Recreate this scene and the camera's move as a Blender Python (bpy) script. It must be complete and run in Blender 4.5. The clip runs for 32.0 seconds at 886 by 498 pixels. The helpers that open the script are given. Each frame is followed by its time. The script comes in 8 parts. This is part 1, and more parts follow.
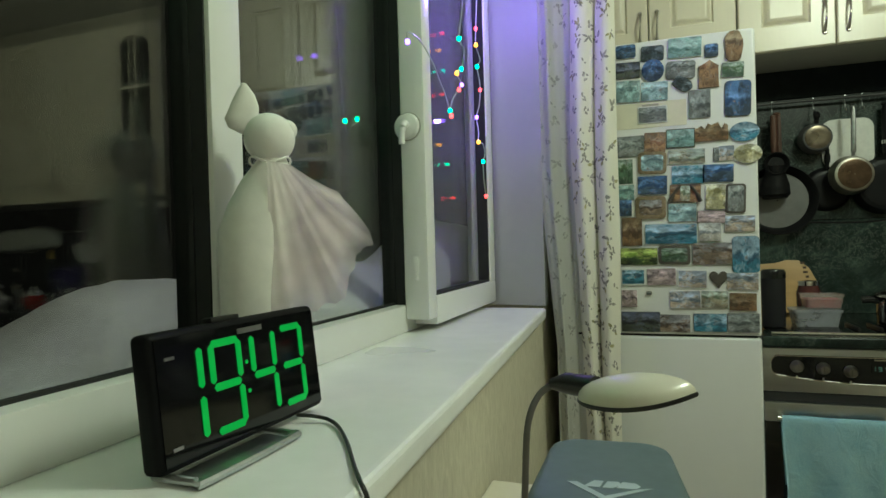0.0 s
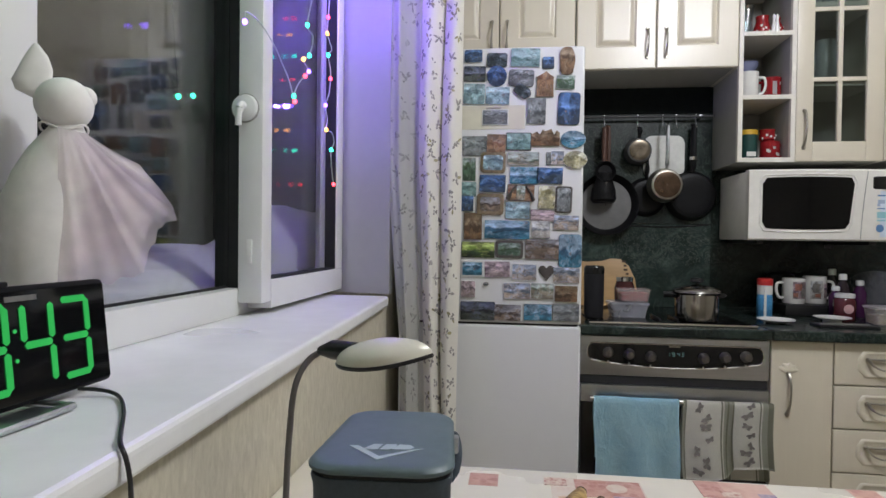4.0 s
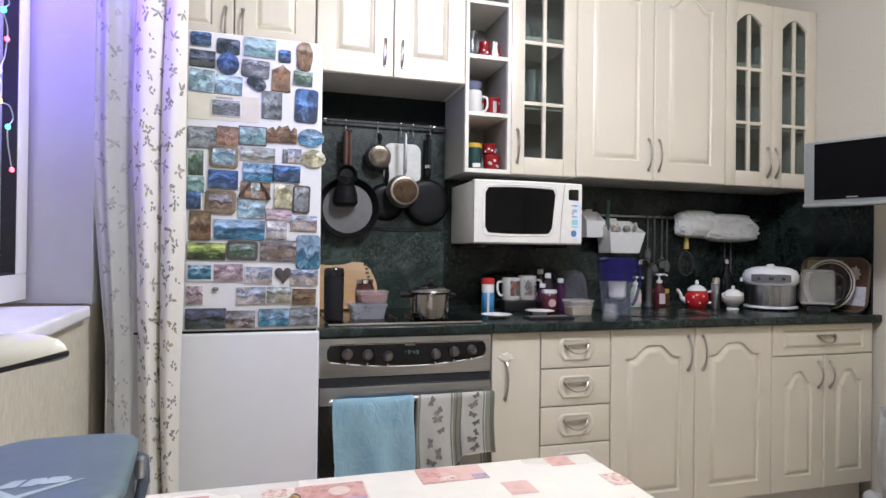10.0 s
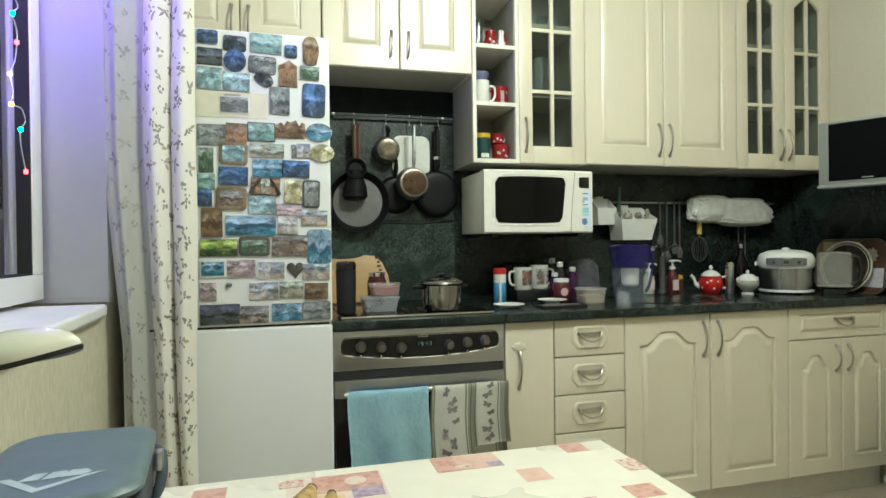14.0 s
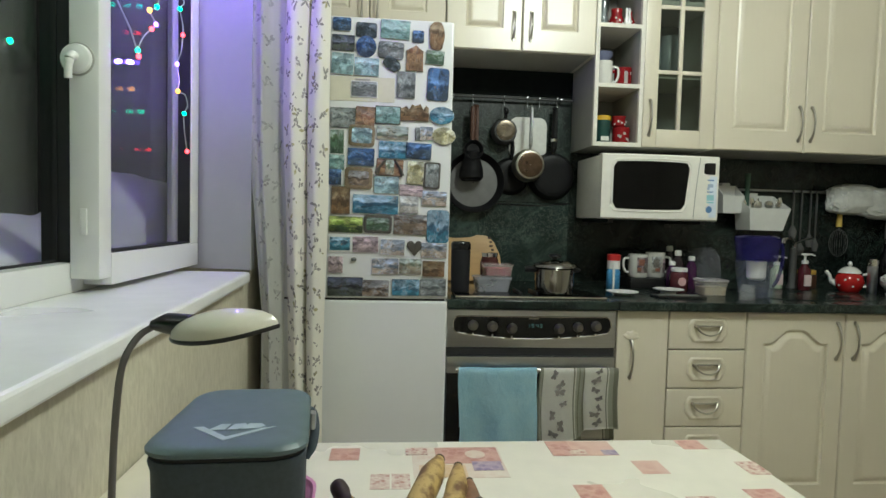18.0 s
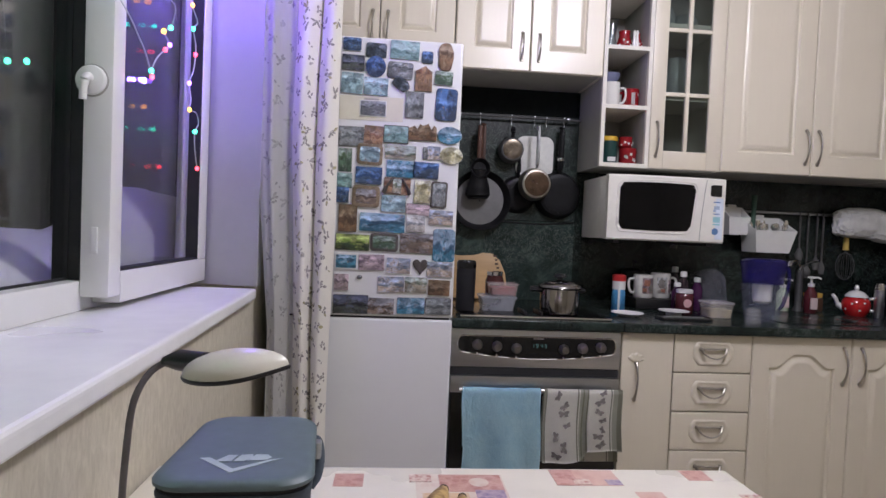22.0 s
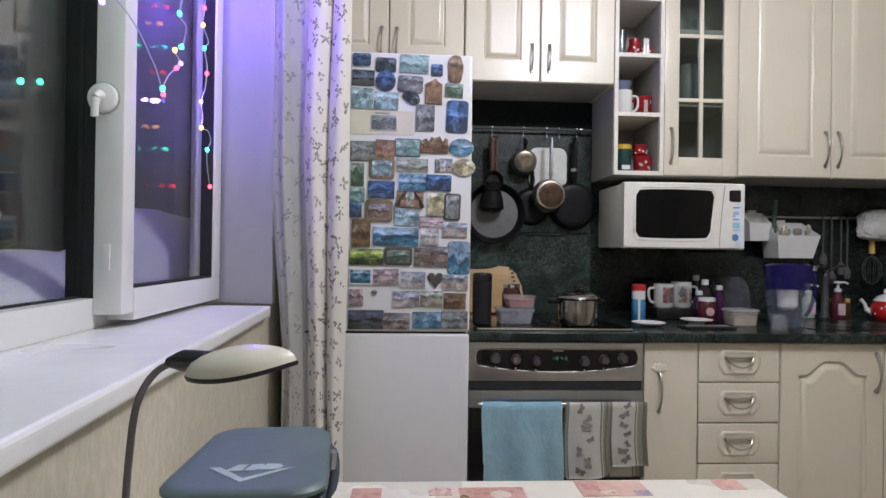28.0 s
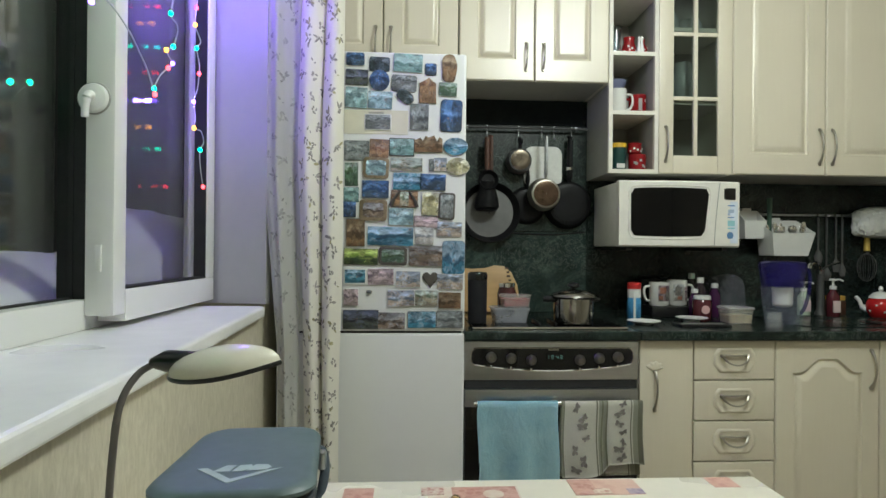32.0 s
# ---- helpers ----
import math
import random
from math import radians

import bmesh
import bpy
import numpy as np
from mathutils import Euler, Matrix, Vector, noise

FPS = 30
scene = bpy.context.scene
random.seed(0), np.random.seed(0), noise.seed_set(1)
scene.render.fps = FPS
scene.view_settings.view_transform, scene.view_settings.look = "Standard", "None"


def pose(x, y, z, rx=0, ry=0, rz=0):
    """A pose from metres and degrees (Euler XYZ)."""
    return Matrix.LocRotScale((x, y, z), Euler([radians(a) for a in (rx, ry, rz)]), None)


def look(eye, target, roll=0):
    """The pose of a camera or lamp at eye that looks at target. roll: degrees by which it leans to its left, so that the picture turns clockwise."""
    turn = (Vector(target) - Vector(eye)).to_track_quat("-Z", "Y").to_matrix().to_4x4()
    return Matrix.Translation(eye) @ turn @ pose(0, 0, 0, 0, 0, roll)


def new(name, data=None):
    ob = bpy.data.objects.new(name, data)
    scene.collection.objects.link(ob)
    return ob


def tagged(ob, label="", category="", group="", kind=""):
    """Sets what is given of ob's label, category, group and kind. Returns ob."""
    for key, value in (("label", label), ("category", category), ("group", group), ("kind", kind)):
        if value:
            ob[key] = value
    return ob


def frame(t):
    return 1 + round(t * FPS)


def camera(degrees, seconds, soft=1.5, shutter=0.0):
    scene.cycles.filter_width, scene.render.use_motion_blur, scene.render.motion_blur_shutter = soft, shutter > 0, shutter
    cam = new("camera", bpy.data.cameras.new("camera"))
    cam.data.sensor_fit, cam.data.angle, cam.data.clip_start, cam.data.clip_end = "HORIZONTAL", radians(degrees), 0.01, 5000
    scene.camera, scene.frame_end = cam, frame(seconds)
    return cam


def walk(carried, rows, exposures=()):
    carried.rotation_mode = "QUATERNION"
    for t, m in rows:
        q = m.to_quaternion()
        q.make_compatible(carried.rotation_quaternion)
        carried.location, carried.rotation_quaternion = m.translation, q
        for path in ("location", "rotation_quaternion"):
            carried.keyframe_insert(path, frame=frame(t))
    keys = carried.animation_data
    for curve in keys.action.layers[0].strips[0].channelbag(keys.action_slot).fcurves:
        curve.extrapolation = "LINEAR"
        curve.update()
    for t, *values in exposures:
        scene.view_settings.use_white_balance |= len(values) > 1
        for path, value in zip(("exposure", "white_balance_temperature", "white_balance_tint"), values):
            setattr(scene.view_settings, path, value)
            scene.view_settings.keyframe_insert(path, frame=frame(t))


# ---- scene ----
cam = camera(73.7, 32.0)
PATH = [
    (0, (0.04, -0.127, 1.164), (-0.613, 1.763, 1.153), -1.6),
    (0.5, (0.062, -0.122, 1.163), (-0.633, 1.753, 1.11), -1.6),
    (1, (0.079, -0.13, 1.162), (-0.599, 1.751, 1.1), -1.4),
    (1.5, (0.082, -0.132, 1.155), (-0.575, 1.755, 1.084), -0.9),
    (2, (0.086, -0.15, 1.148), (-0.534, 1.751, 1.084), -0.2),
    (2.5, (0.095, -0.154, 1.141), (-0.461, 1.766, 1.08), 0.4),
    (4.5, (0.165, -0.145, 1.149), (0.043, 1.852, 1.136), -0.1),
    (5, (0.186, -0.141, 1.126), (0.178, 1.859, 1.144), -1.0),
    (5.5, (0.196, -0.166, 1.075), (0.295, 1.831, 1.06), -0.4),
    (6, (0.217, -0.129, 1.152), (0.495, 1.85, 1.097), -0.3),
    (6.5, (0.213, -0.125, 1.127), (0.607, 1.835, 1.06), -0.3),
    (7, (0.199, -0.091, 1.145), (0.709, 1.842, 1.09), 1.6),
    (7.5, (0.194, -0.077, 1.149), (0.746, 1.846, 1.135), 0.5),
    (8, (0.211, -0.071, 1.148), (0.808, 1.838, 1.143), -0.4),
    (8.5, (0.203, -0.064, 1.133), (0.845, 1.83, 1.132), 0.0),
    (9, (0.199, -0.082, 1.126), (0.83, 1.816, 1.117), 0.1),
    (9.5, (0.194, -0.086, 1.123), (0.794, 1.822, 1.119), 0.5),
    (10, (0.201, -0.098, 1.118), (0.765, 1.821, 1.129), 0.7),
    (10.5, (0.197, -0.098, 1.116), (0.747, 1.825, 1.121), 0.5),
    (11, (0.21, -0.093, 1.117), (0.762, 1.829, 1.114), -0.0),
    (11.5, (0.206, -0.099, 1.114), (0.747, 1.827, 1.112), -0.5),
    (12, (0.204, -0.096, 1.116), (0.738, 1.831, 1.11), -0.5),
    (12.5, (0.209, -0.086, 1.109), (0.748, 1.84, 1.097), -0.6),
    (13, (0.202, -0.093, 1.111), (0.742, 1.833, 1.096), -0.7),
    (13.5, (0.205, -0.093, 1.111), (0.745, 1.833, 1.095), -0.7),
    (15.5, (0.188, -0.136, 1.133), (0.538, 1.833, 1.119), -0.6),
    (16, (0.157, -0.124, 1.138), (0.431, 1.857, 1.084), -0.4),
    (16.5, (0.171, -0.13, 1.141), (0.398, 1.856, 1.062), -0.2),
    (17, (0.163, -0.133, 1.137), (0.363, 1.855, 1.05), 0.2),
    (17.5, (0.162, -0.138, 1.138), (0.353, 1.851, 1.044), 0.9),
    (18, (0.16, -0.132, 1.137), (0.341, 1.857, 1.037), 1.5),
    (18.5, (0.16, -0.132, 1.14), (0.327, 1.858, 1.044), 2.0),
    (19, (0.157, -0.132, 1.137), (0.311, 1.86, 1.047), 2.2),
    (19.5, (0.162, -0.133, 1.14), (0.316, 1.859, 1.061), 2.1),
    (20, (0.163, -0.14, 1.15), (0.317, 1.853, 1.087), 1.8),
    (20.5, (0.164, -0.146, 1.152), (0.323, 1.847, 1.107), 1.7),
    (21, (0.158, -0.147, 1.153), (0.321, 1.846, 1.115), 2.0),
    (21.5, (0.153, -0.141, 1.153), (0.316, 1.852, 1.111), 2.3),
    (22, (0.154, -0.136, 1.164), (0.319, 1.857, 1.101), 2.4),
    (22.5, (0.156, -0.131, 1.158), (0.321, 1.86, 1.077), 2.3),
    (23, (0.159, -0.124, 1.157), (0.313, 1.868, 1.071), 1.9),
    (23.5, (0.171, -0.107, 1.167), (0.32, 1.886, 1.112), 1.0),
    (24, (0.164, -0.108, 1.165), (0.279, 1.889, 1.153), 0.3),
    (24.5, (0.17, -0.095, 1.157), (0.228, 1.904, 1.166), 0.0),
    (25, (0.171, -0.101, 1.157), (0.213, 1.898, 1.174), -0.3),
    (25.5, (0.172, -0.144, 1.139), (0.254, 1.854, 1.191), -0.6),
    (27.5, (0.177, -0.117, 1.142), (0.312, 1.879, 1.175), 0.2),
    (28, (0.159, -0.113, 1.136), (0.27, 1.884, 1.142), 0.8),
    (28.5, (0.172, -0.078, 1.134), (0.256, 1.92, 1.098), 1.2),
    (29, (0.163, -0.078, 1.135), (0.222, 1.92, 1.067), 1.1),
    (29.5, (0.174, -0.077, 1.134), (0.235, 1.92, 1.053), 0.8),
    (30, (0.171, -0.091, 1.139), (0.26, 1.905, 1.064), 0.4),
    (30.5, (0.177, -0.102, 1.134), (0.283, 1.895, 1.09), 0.3),
    (31, (0.169, -0.105, 1.136), (0.283, 1.891, 1.123), 0.5),
    (31.5, (0.17, -0.102, 1.131), (0.277, 1.895, 1.126), 0.6),
    (32, (0.17, -0.111, 1.135), (0.288, 1.886, 1.14), 0.5),
]
EXPOSURE = [(0.0, -0.27, 7840, -19), (2.5, -0.22, 7540, -17), (4.5, 0.05, 6320, 26), (5.0, 0.06, 6300, 29), (6.0, 0.45, 6380, 14), (7.0, 0.65, 6570, 16), (8.0, 0.74, 6510, 9), (9.0, 0.71, 6550, 12), (10.0, 0.71, 6280, 21), (11.0, 0.71, 6950, -3), (12.0, 0.69, 6320, 20), (13.5, 0.69, 7160, -7), (16.0, 0.09, 6960, 1), (17.0, 0.12, 7060, -4), (18.0, 0.12, 6950, -2), (19.0, 0.1, 6450, 16), (20.0, 0.12, 6460, 15), (22.0, 0.1, 6360, 27), (23.0, 0.1, 6510, 12), (25.0, 0.06, 7080, -9), (27.0, 0.12, 6350, 15), (28.0, 0.16, 6410, 20), (29.0, 0.12, 6950, -3), (30.0, 0.14, 6570, 12), (31.0, 0.14, 6500, 11), (32.0, 0.12, 6830, 0)]
walk(cam, [(t, look(eye, target, roll)) for t, eye, target, roll in PATH], EXPOSURE)

# ---- light ----
world = bpy.data.worlds.new("night")
scene.world = world
world.use_nodes = True
world.node_tree.nodes["Background"].inputs[0].default_value = (0.11, 0.105, 0.105, 1)
world.node_tree.nodes["Background"].inputs[1].default_value = 2.0


def lamp(name, kind, m, power, colour, size):
    data = bpy.data.lights.new(name, kind)
    data.energy, data.color = power, colour
    if kind == "AREA":
        data.shape, data.size = "DISK", size
    else:
        data.shadow_soft_size = size
    ob = new(name, data)
    ob.matrix_world = m
    return ob


CEIL = 2.58
lamp("ceiling_light", "POINT", pose(1.02, 0.76, 2.44), 55, (0.90, 0.96, 1.0), 0.15)
lamp("garland_light", "POINT", pose(-0.36, 1.545, 1.92), 5.2, (0.22, 0.12, 1.0), 0.04)
lamp("garland_light", "POINT", pose(-0.412, 1.567, 1.542), 0.6, (0.22, 0.12, 1.0), 0.007)
lamp("garland_light", "POINT", pose(-0.462, 0.470, 1.80), 0.7, (0.06, 1.0, 0.42), 0.012)


# ---- materials ----
def nodes_of(name, rough=0.5, metal=0.0, spec=0.5):
    m = bpy.data.materials.new(name)
    m.use_nodes = True
    t = m.node_tree
    b = t.nodes["Principled BSDF"]
    b.inputs["Roughness"].default_value = rough
    b.inputs["Metallic"].default_value = metal
    b.inputs["Specular IOR Level"].default_value = spec
    return m, t, b


def world_coords(t, scale=(1, 1, 1)):
    c = t.nodes.new("ShaderNodeNewGeometry")
    mp = t.nodes.new("ShaderNodeMapping")
    mp.inputs["Scale"].default_value = scale
    t.links.new(c.outputs["Position"], mp.inputs[0])
    return mp.outputs[0]


def noise_of(t, vec, scale, detail=4, rough=0.55, distortion=0.0):
    n = t.nodes.new("ShaderNodeTexNoise")
    n.inputs["Scale"].default_value, n.inputs["Detail"].default_value = scale, detail
    n.inputs["Roughness"].default_value, n.inputs["Distortion"].default_value = rough, distortion
    t.links.new(vec, n.inputs["Vector"])
    return n.outputs["Fac"]


def ramp(t, fac, *stops):
    r = t.nodes.new("ShaderNodeValToRGB")
    e = r.color_ramp.elements
    while len(e) < len(stops):
        e.new(0.5)
    for i, (p, c) in enumerate(stops):
        e[i].position = p
        e[i].color = (*c, 1) if len(c) == 3 else c
    t.links.new(fac, r.inputs[0])
    return r.outputs[0]


def mix(t, fac, a, b, mode="MIX"):
    n = t.nodes.new("ShaderNodeMix")
    n.data_type, n.blend_type = "RGBA", mode
    for sock, v in ((n.inputs["Factor"], fac), (n.inputs["A"], a), (n.inputs["B"], b)):
        if isinstance(v, (int, float)):
            sock.default_value = v
        elif isinstance(v, tuple):
            sock.default_value = (*v, 1)
        else:
            t.links.new(v, sock)
    return n.outputs["Result"]


def maths(t, op, a, b=0.0, c=0.0):
    n = t.nodes.new("ShaderNodeMath")
    n.operation = op
    for i, v in enumerate((a, b, c)):
        if isinstance(v, (int, float)):
            n.inputs[i].default_value = v
        else:
            t.links.new(v, n.inputs[i])
    return n.outputs[0]


def bump(t, b, fac, strength=0.2, dist=0.002):
    n = t.nodes.new("ShaderNodeBump")
    n.inputs["Strength"].default_value, n.inputs["Distance"].default_value = strength, dist
    t.links.new(fac, n.inputs["Height"])
    t.links.new(n.outputs[0], b.inputs["Normal"])


def plain(name, colour, rough=0.5, metal=0.0, vary=0.06, scale=30, relief=0.05, spec=0.5, stretch=(1, 1, 1)):
    """A surface of one colour with fine grain, blotches and slightly uneven gloss."""
    m, t, b = nodes_of(name, rough, metal, spec)
    v = world_coords(t, stretch)
    a, c = noise_of(t, v, scale, 5), noise_of(t, v, scale * 0.12, 3)
    f = maths(t, "ADD", maths(t, "MULTIPLY", a, 0.5), maths(t, "MULTIPLY", c, 0.5))
    lo = tuple(max(0, x * (1 - vary * 2)) for x in colour)
    hi = tuple(min(1, x * (1 + vary * 2)) for x in colour)
    t.links.new(ramp(t, f, (0.3, lo), (0.7, hi)), b.inputs["Base Color"])
    t.links.new(ramp(t, c, (0.3, (rough * (1 - min(0.15, vary * 3)),) * 3), (0.7, (min(1, rough * (1 + min(0.2, vary * 4))),) * 3)), b.inputs["Roughness"])
    if relief:
        bump(t, b, a, relief, 0.001)
    return m


def glowing(name, colour, strength):
    m = bpy.data.materials.new(name)
    m.use_nodes = True
    b = m.node_tree.nodes["Principled BSDF"]
    b.inputs["Base Color"].default_value = (*colour, 1)
    b.inputs["Emission Color"].default_value = (*colour, 1)
    b.inputs["Emission Strength"].default_value = strength
    return m


def clear(name, tint=(1, 1, 1), gloss=1.0, ior=1.5, rough=0.01):
    """A thin pane: clear, with the gloss of glass."""
    m = bpy.data.materials.new(name)
    m.use_nodes = True
    t = m.node_tree
    t.nodes.clear()
    out, mx = t.nodes.new("ShaderNodeOutputMaterial"), t.nodes.new("ShaderNodeMixShader")
    tr, gl, fr = t.nodes.new("ShaderNodeBsdfTransparent"), t.nodes.new("ShaderNodeBsdfGlossy"), t.nodes.new("ShaderNodeLayerWeight")
    tr.inputs[0].default_value = (*tint, 1)
    gl.inputs["Roughness"].default_value = rough
    fr.inputs[0].default_value = 0.5
    r0 = ((ior - 1) / (ior + 1)) ** 2
    f = maths(t, "MULTIPLY", maths(t, "MULTIPLY_ADD", maths(t, "POWER", fr.outputs["Facing"], 5.0), 1 - r0, r0), gloss)
    t.links.new(f, mx.inputs[0])
    t.links.new(tr.outputs[0], mx.inputs[1])
    t.links.new(gl.outputs[0], mx.inputs[2])
    t.links.new(mx.outputs[0], out.inputs[0])
    return m


def hazy(name, colour, amount, rough=0.15):
    """Clouded clear plastic or glass: part see-through, part milky, with gloss."""
    m, t, b = nodes_of(name, rough)
    b.inputs["Base Color"].default_value = (*colour, 1)
    out, tr, mx = t.nodes["Material Output"], t.nodes.new("ShaderNodeBsdfTransparent"), t.nodes.new("ShaderNodeMixShader")
    n = noise_of(t, world_coords(t), 24, 3)
    t.links.new(ramp(t, n, (0.3, (amount * 0.88,) * 3), (0.7, (min(1, amount * 1.12),) * 3)), mx.inputs[0])
    t.links.new(tr.outputs[0], mx.inputs[1])
    t.links.new(b.outputs[0], mx.inputs[2])
    t.links.new(mx.outputs[0], out.inputs[0])
    return m


def cream_foil():
    m, t, b = nodes_of("cream_foil", 0.34, 0.0, 0.9)
    g = noise_of(t, world_coords(t, (1, 1, 0.06)), 130, 3, 0.5)
    w = noise_of(t, world_coords(t), 3.0, 3)
    f = maths(t, "ADD", maths(t, "MULTIPLY", g, 0.3), maths(t, "MULTIPLY", w, 0.7))
    t.links.new(ramp(t, f, (0.35, (0.675, 0.618, 0.49)), (0.65, (0.71, 0.652, 0.52))), b.inputs["Base Color"])
    bump(t, b, noise_of(t, world_coords(t), 160, 2), 0.015, 0.0004)
    return m


def green_marble(name, rough=0.18, deep=1.0, veins=0.55):
    m, t, b = nodes_of(name, rough, 0.0, 0.32)
    v = world_coords(t)
    n = noise_of(t, v, 7, 7, 0.65, 1.2)
    c = ramp(t, n, (0.30, (0.007 * deep, 0.011 * deep, 0.010 * deep)), (0.50, (0.014 * deep, 0.024 * deep, 0.021 * deep)), (0.72, (0.042 * deep, 0.068 * deep, 0.058 * deep)))
    k = noise_of(t, v, 19, 9, 0.66, 2.6)
    vein = ramp(t, maths(t, "ABSOLUTE", maths(t, "SUBTRACT", k, 0.5)), (0.0, (0.8,) * 3), (0.026, (0.0,) * 3))
    patch = ramp(t, noise_of(t, v, 3.1, 4), (0.42, (0.15,) * 3), (0.62, (1.0,) * 3))
    f = maths(t, "MULTIPLY", mix(t, 1.0, vein, patch, "MULTIPLY"), veins)
    t.links.new(mix(t, f, c, (0.18 * min(1, deep), 0.215 * min(1, deep), 0.195 * min(1, deep))), b.inputs["Base Color"])
    bump(t, b, n, 0.04, 0.001)
    return m


def wallpaper(name, lo, hi, sx=120, sz=14):
    m, t, b = nodes_of(name, 0.75)
    g = noise_of(t, world_coords(t, (sx / 100, sx / 100, sz / 100)), 90, 5, 0.65, 0.6)
    w = noise_of(t, world_coords(t), 2.2, 3)
    c = mix(t, maths(t, "MULTIPLY", w, 0.3), ramp(t, g, (0.32, lo), (0.68, hi)), lo)
    t.links.new(c, b.inputs["Base Color"])
    bump(t, b, g, 0.35, 0.002)
    return m


def curtain_cloth(name, base, through_light):
    """Woven cloth, slightly uneven, that lets some light through."""
    m, t, b = nodes_of(name, 0.85, spec=0.2)
    v = world_coords(t)
    weave, soft = noise_of(t, v, 420, 3), noise_of(t, v, 9, 3)
    cloth = mix(t, maths(t, "MULTIPLY", soft, 0.35), ramp(t, weave, (0.3, tuple(x * 0.94 for x in base)), (0.7, base)), tuple(x * 0.86 for x in base))
    t.links.new(cloth, b.inputs["Base Color"])
    out, tl, mx = t.nodes["Material Output"], t.nodes.new("ShaderNodeBsdfTranslucent"), t.nodes.new("ShaderNodeMixShader")
    t.links.new(cloth, tl.inputs[0])
    mx.inputs[0].default_value = through_light
    t.links.new(b.outputs[0], mx.inputs[1])
    t.links.new(tl.outputs[0], mx.inputs[2])
    t.links.new(mx.outputs[0], out.inputs[0])
    return m


CREAM = cream_foil()
MARBLE = green_marble("green_marble", 0.22, 0.7, 0.9)
SPLASH = green_marble("dark_green_panel", 0.26, 0.55, 0.7)
HOBPANEL = green_marble("green_hob_panel", 0.26, 1.45, 0.9)
PANPANEL = green_marble("green_pan_panel", 0.30, 0.8, 1.0)
WALLPAPER = wallpaper("cream_wallpaper", (0.50, 0.46, 0.35), (0.67, 0.63, 0.50), 105, 34)
WALLPAPER_R = wallpaper("beige_wallpaper", (0.56, 0.52, 0.42), (0.63, 0.59, 0.49), 160, 120)
CEILING = plain("white_ceiling", (0.80, 0.79, 0.75), 0.9, relief=0.1)
FLOOR = plain("floor_lino", (0.42, 0.36, 0.28), 0.4, vary=0.12, scale=12)
UPVC = plain("white_upvc", (0.78, 0.78, 0.75), 0.28, vary=0.005, relief=0)
# white panel; the grey carries the shade that falls on the reveal
REVEAL_SHADED = plain("reveal_shaded_white", (0.43, 0.43, 0.43), 0.35, vary=0.02, relief=0.01)
SILLM = plain("white_sill", (0.82, 0.82, 0.80), 0.3, vary=0.04, scale=16, relief=0.04)
ENAMEL = plain("white_enamel", (0.75, 0.755, 0.75), 0.28, vary=0.006, relief=0.01)
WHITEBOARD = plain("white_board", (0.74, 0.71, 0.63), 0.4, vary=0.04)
# cabinet board darkened for its shaded faces; also plain grey for small trims
SHADE_GREY = plain("cabinet_shade_grey", (0.36, 0.355, 0.325), 0.5, vary=0.04)
STEEL = plain("brushed_steel", (0.53, 0.545, 0.56), 0.33, 1.0, vary=0.10, scale=60, stretch=(0.06, 1, 1))
CHROME = plain("chrome", (0.75, 0.74, 0.72), 0.12, 1.0, vary=0.04)
NICKEL = plain("satin_nickel", (0.42, 0.395, 0.345), 0.36, 1.0, vary=0.1)
BLACK = plain("black_plastic", (0.012, 0.012, 0.013), 0.35, vary=0.1)
RUBBER = plain("black_rubber", (0.015, 0.015, 0.016), 0.7, vary=0.15)
BLACKGLASS = plain("black_glass", (0.006, 0.006, 0.007), 0.06, vary=0.05, relief=0)
GLASS = clear("window_glass", (0.97, 0.975, 0.97), 1.3)
LEAFGLASS = clear("leaf_glass", (0.985, 0.99, 0.987), 0.7)
CABGLASS = clear("cabinet_glass", (0.72, 0.76, 0.74), 1.2)
PLASTIC_CLEAR = clear("clear_plastic", (0.86, 0.88, 0.90), 1.2, 1.45, 0.04)
SNOW = plain("snow", (0.86, 0.87, 0.87), 0.9, vary=0.12, scale=55, relief=1.0)
CURTAIN = curtain_cloth("cream_curtain", (0.86, 0.83, 0.74), 0.12)
SHEER = curtain_cloth("sheer_curtain", (0.64, 0.64, 0.60), 0.40)
SPRIG_D = plain("sprig_grey", (0.31, 0.29, 0.265), 0.9, vary=0.3, scale=90)
SPRIG_O = plain("sprig_olive", (0.38, 0.35, 0.20), 0.9, vary=0.3, scale=90)
SPRIG_F = plain("sprig_faint", (0.40, 0.40, 0.37), 0.9, vary=0.25, scale=90)


# ---- shapes ----
def box(bm, x0, x1, y0, y1, z0, z1, bevel=0.0, seg=2):
    r = bmesh.ops.create_cube(bm, size=1)
    vs = r["verts"]
    for v in vs:
        v.co = Vector(((x0 + x1) / 2 + v.co.x * (x1 - x0), (y0 + y1) / 2 + v.co.y * (y1 - y0), (z0 + z1) / 2 + v.co.z * (z1 - z0)))
    if bevel:
        es = list({e for v in vs for e in v.link_edges})
        bmesh.ops.bevel(bm, geom=es, offset=bevel, segments=seg, profile=0.6, affect="EDGES")
    return bm


def ring(bm, pts):
    return [bm.verts.new(p) for p in pts]


def bridge(bm, a, b, closed=True):
    n = len(a)
    for i in range(n if closed else n - 1):
        j = (i + 1) % n
        bm.faces.new((a[i], a[j], b[j], b[i]))


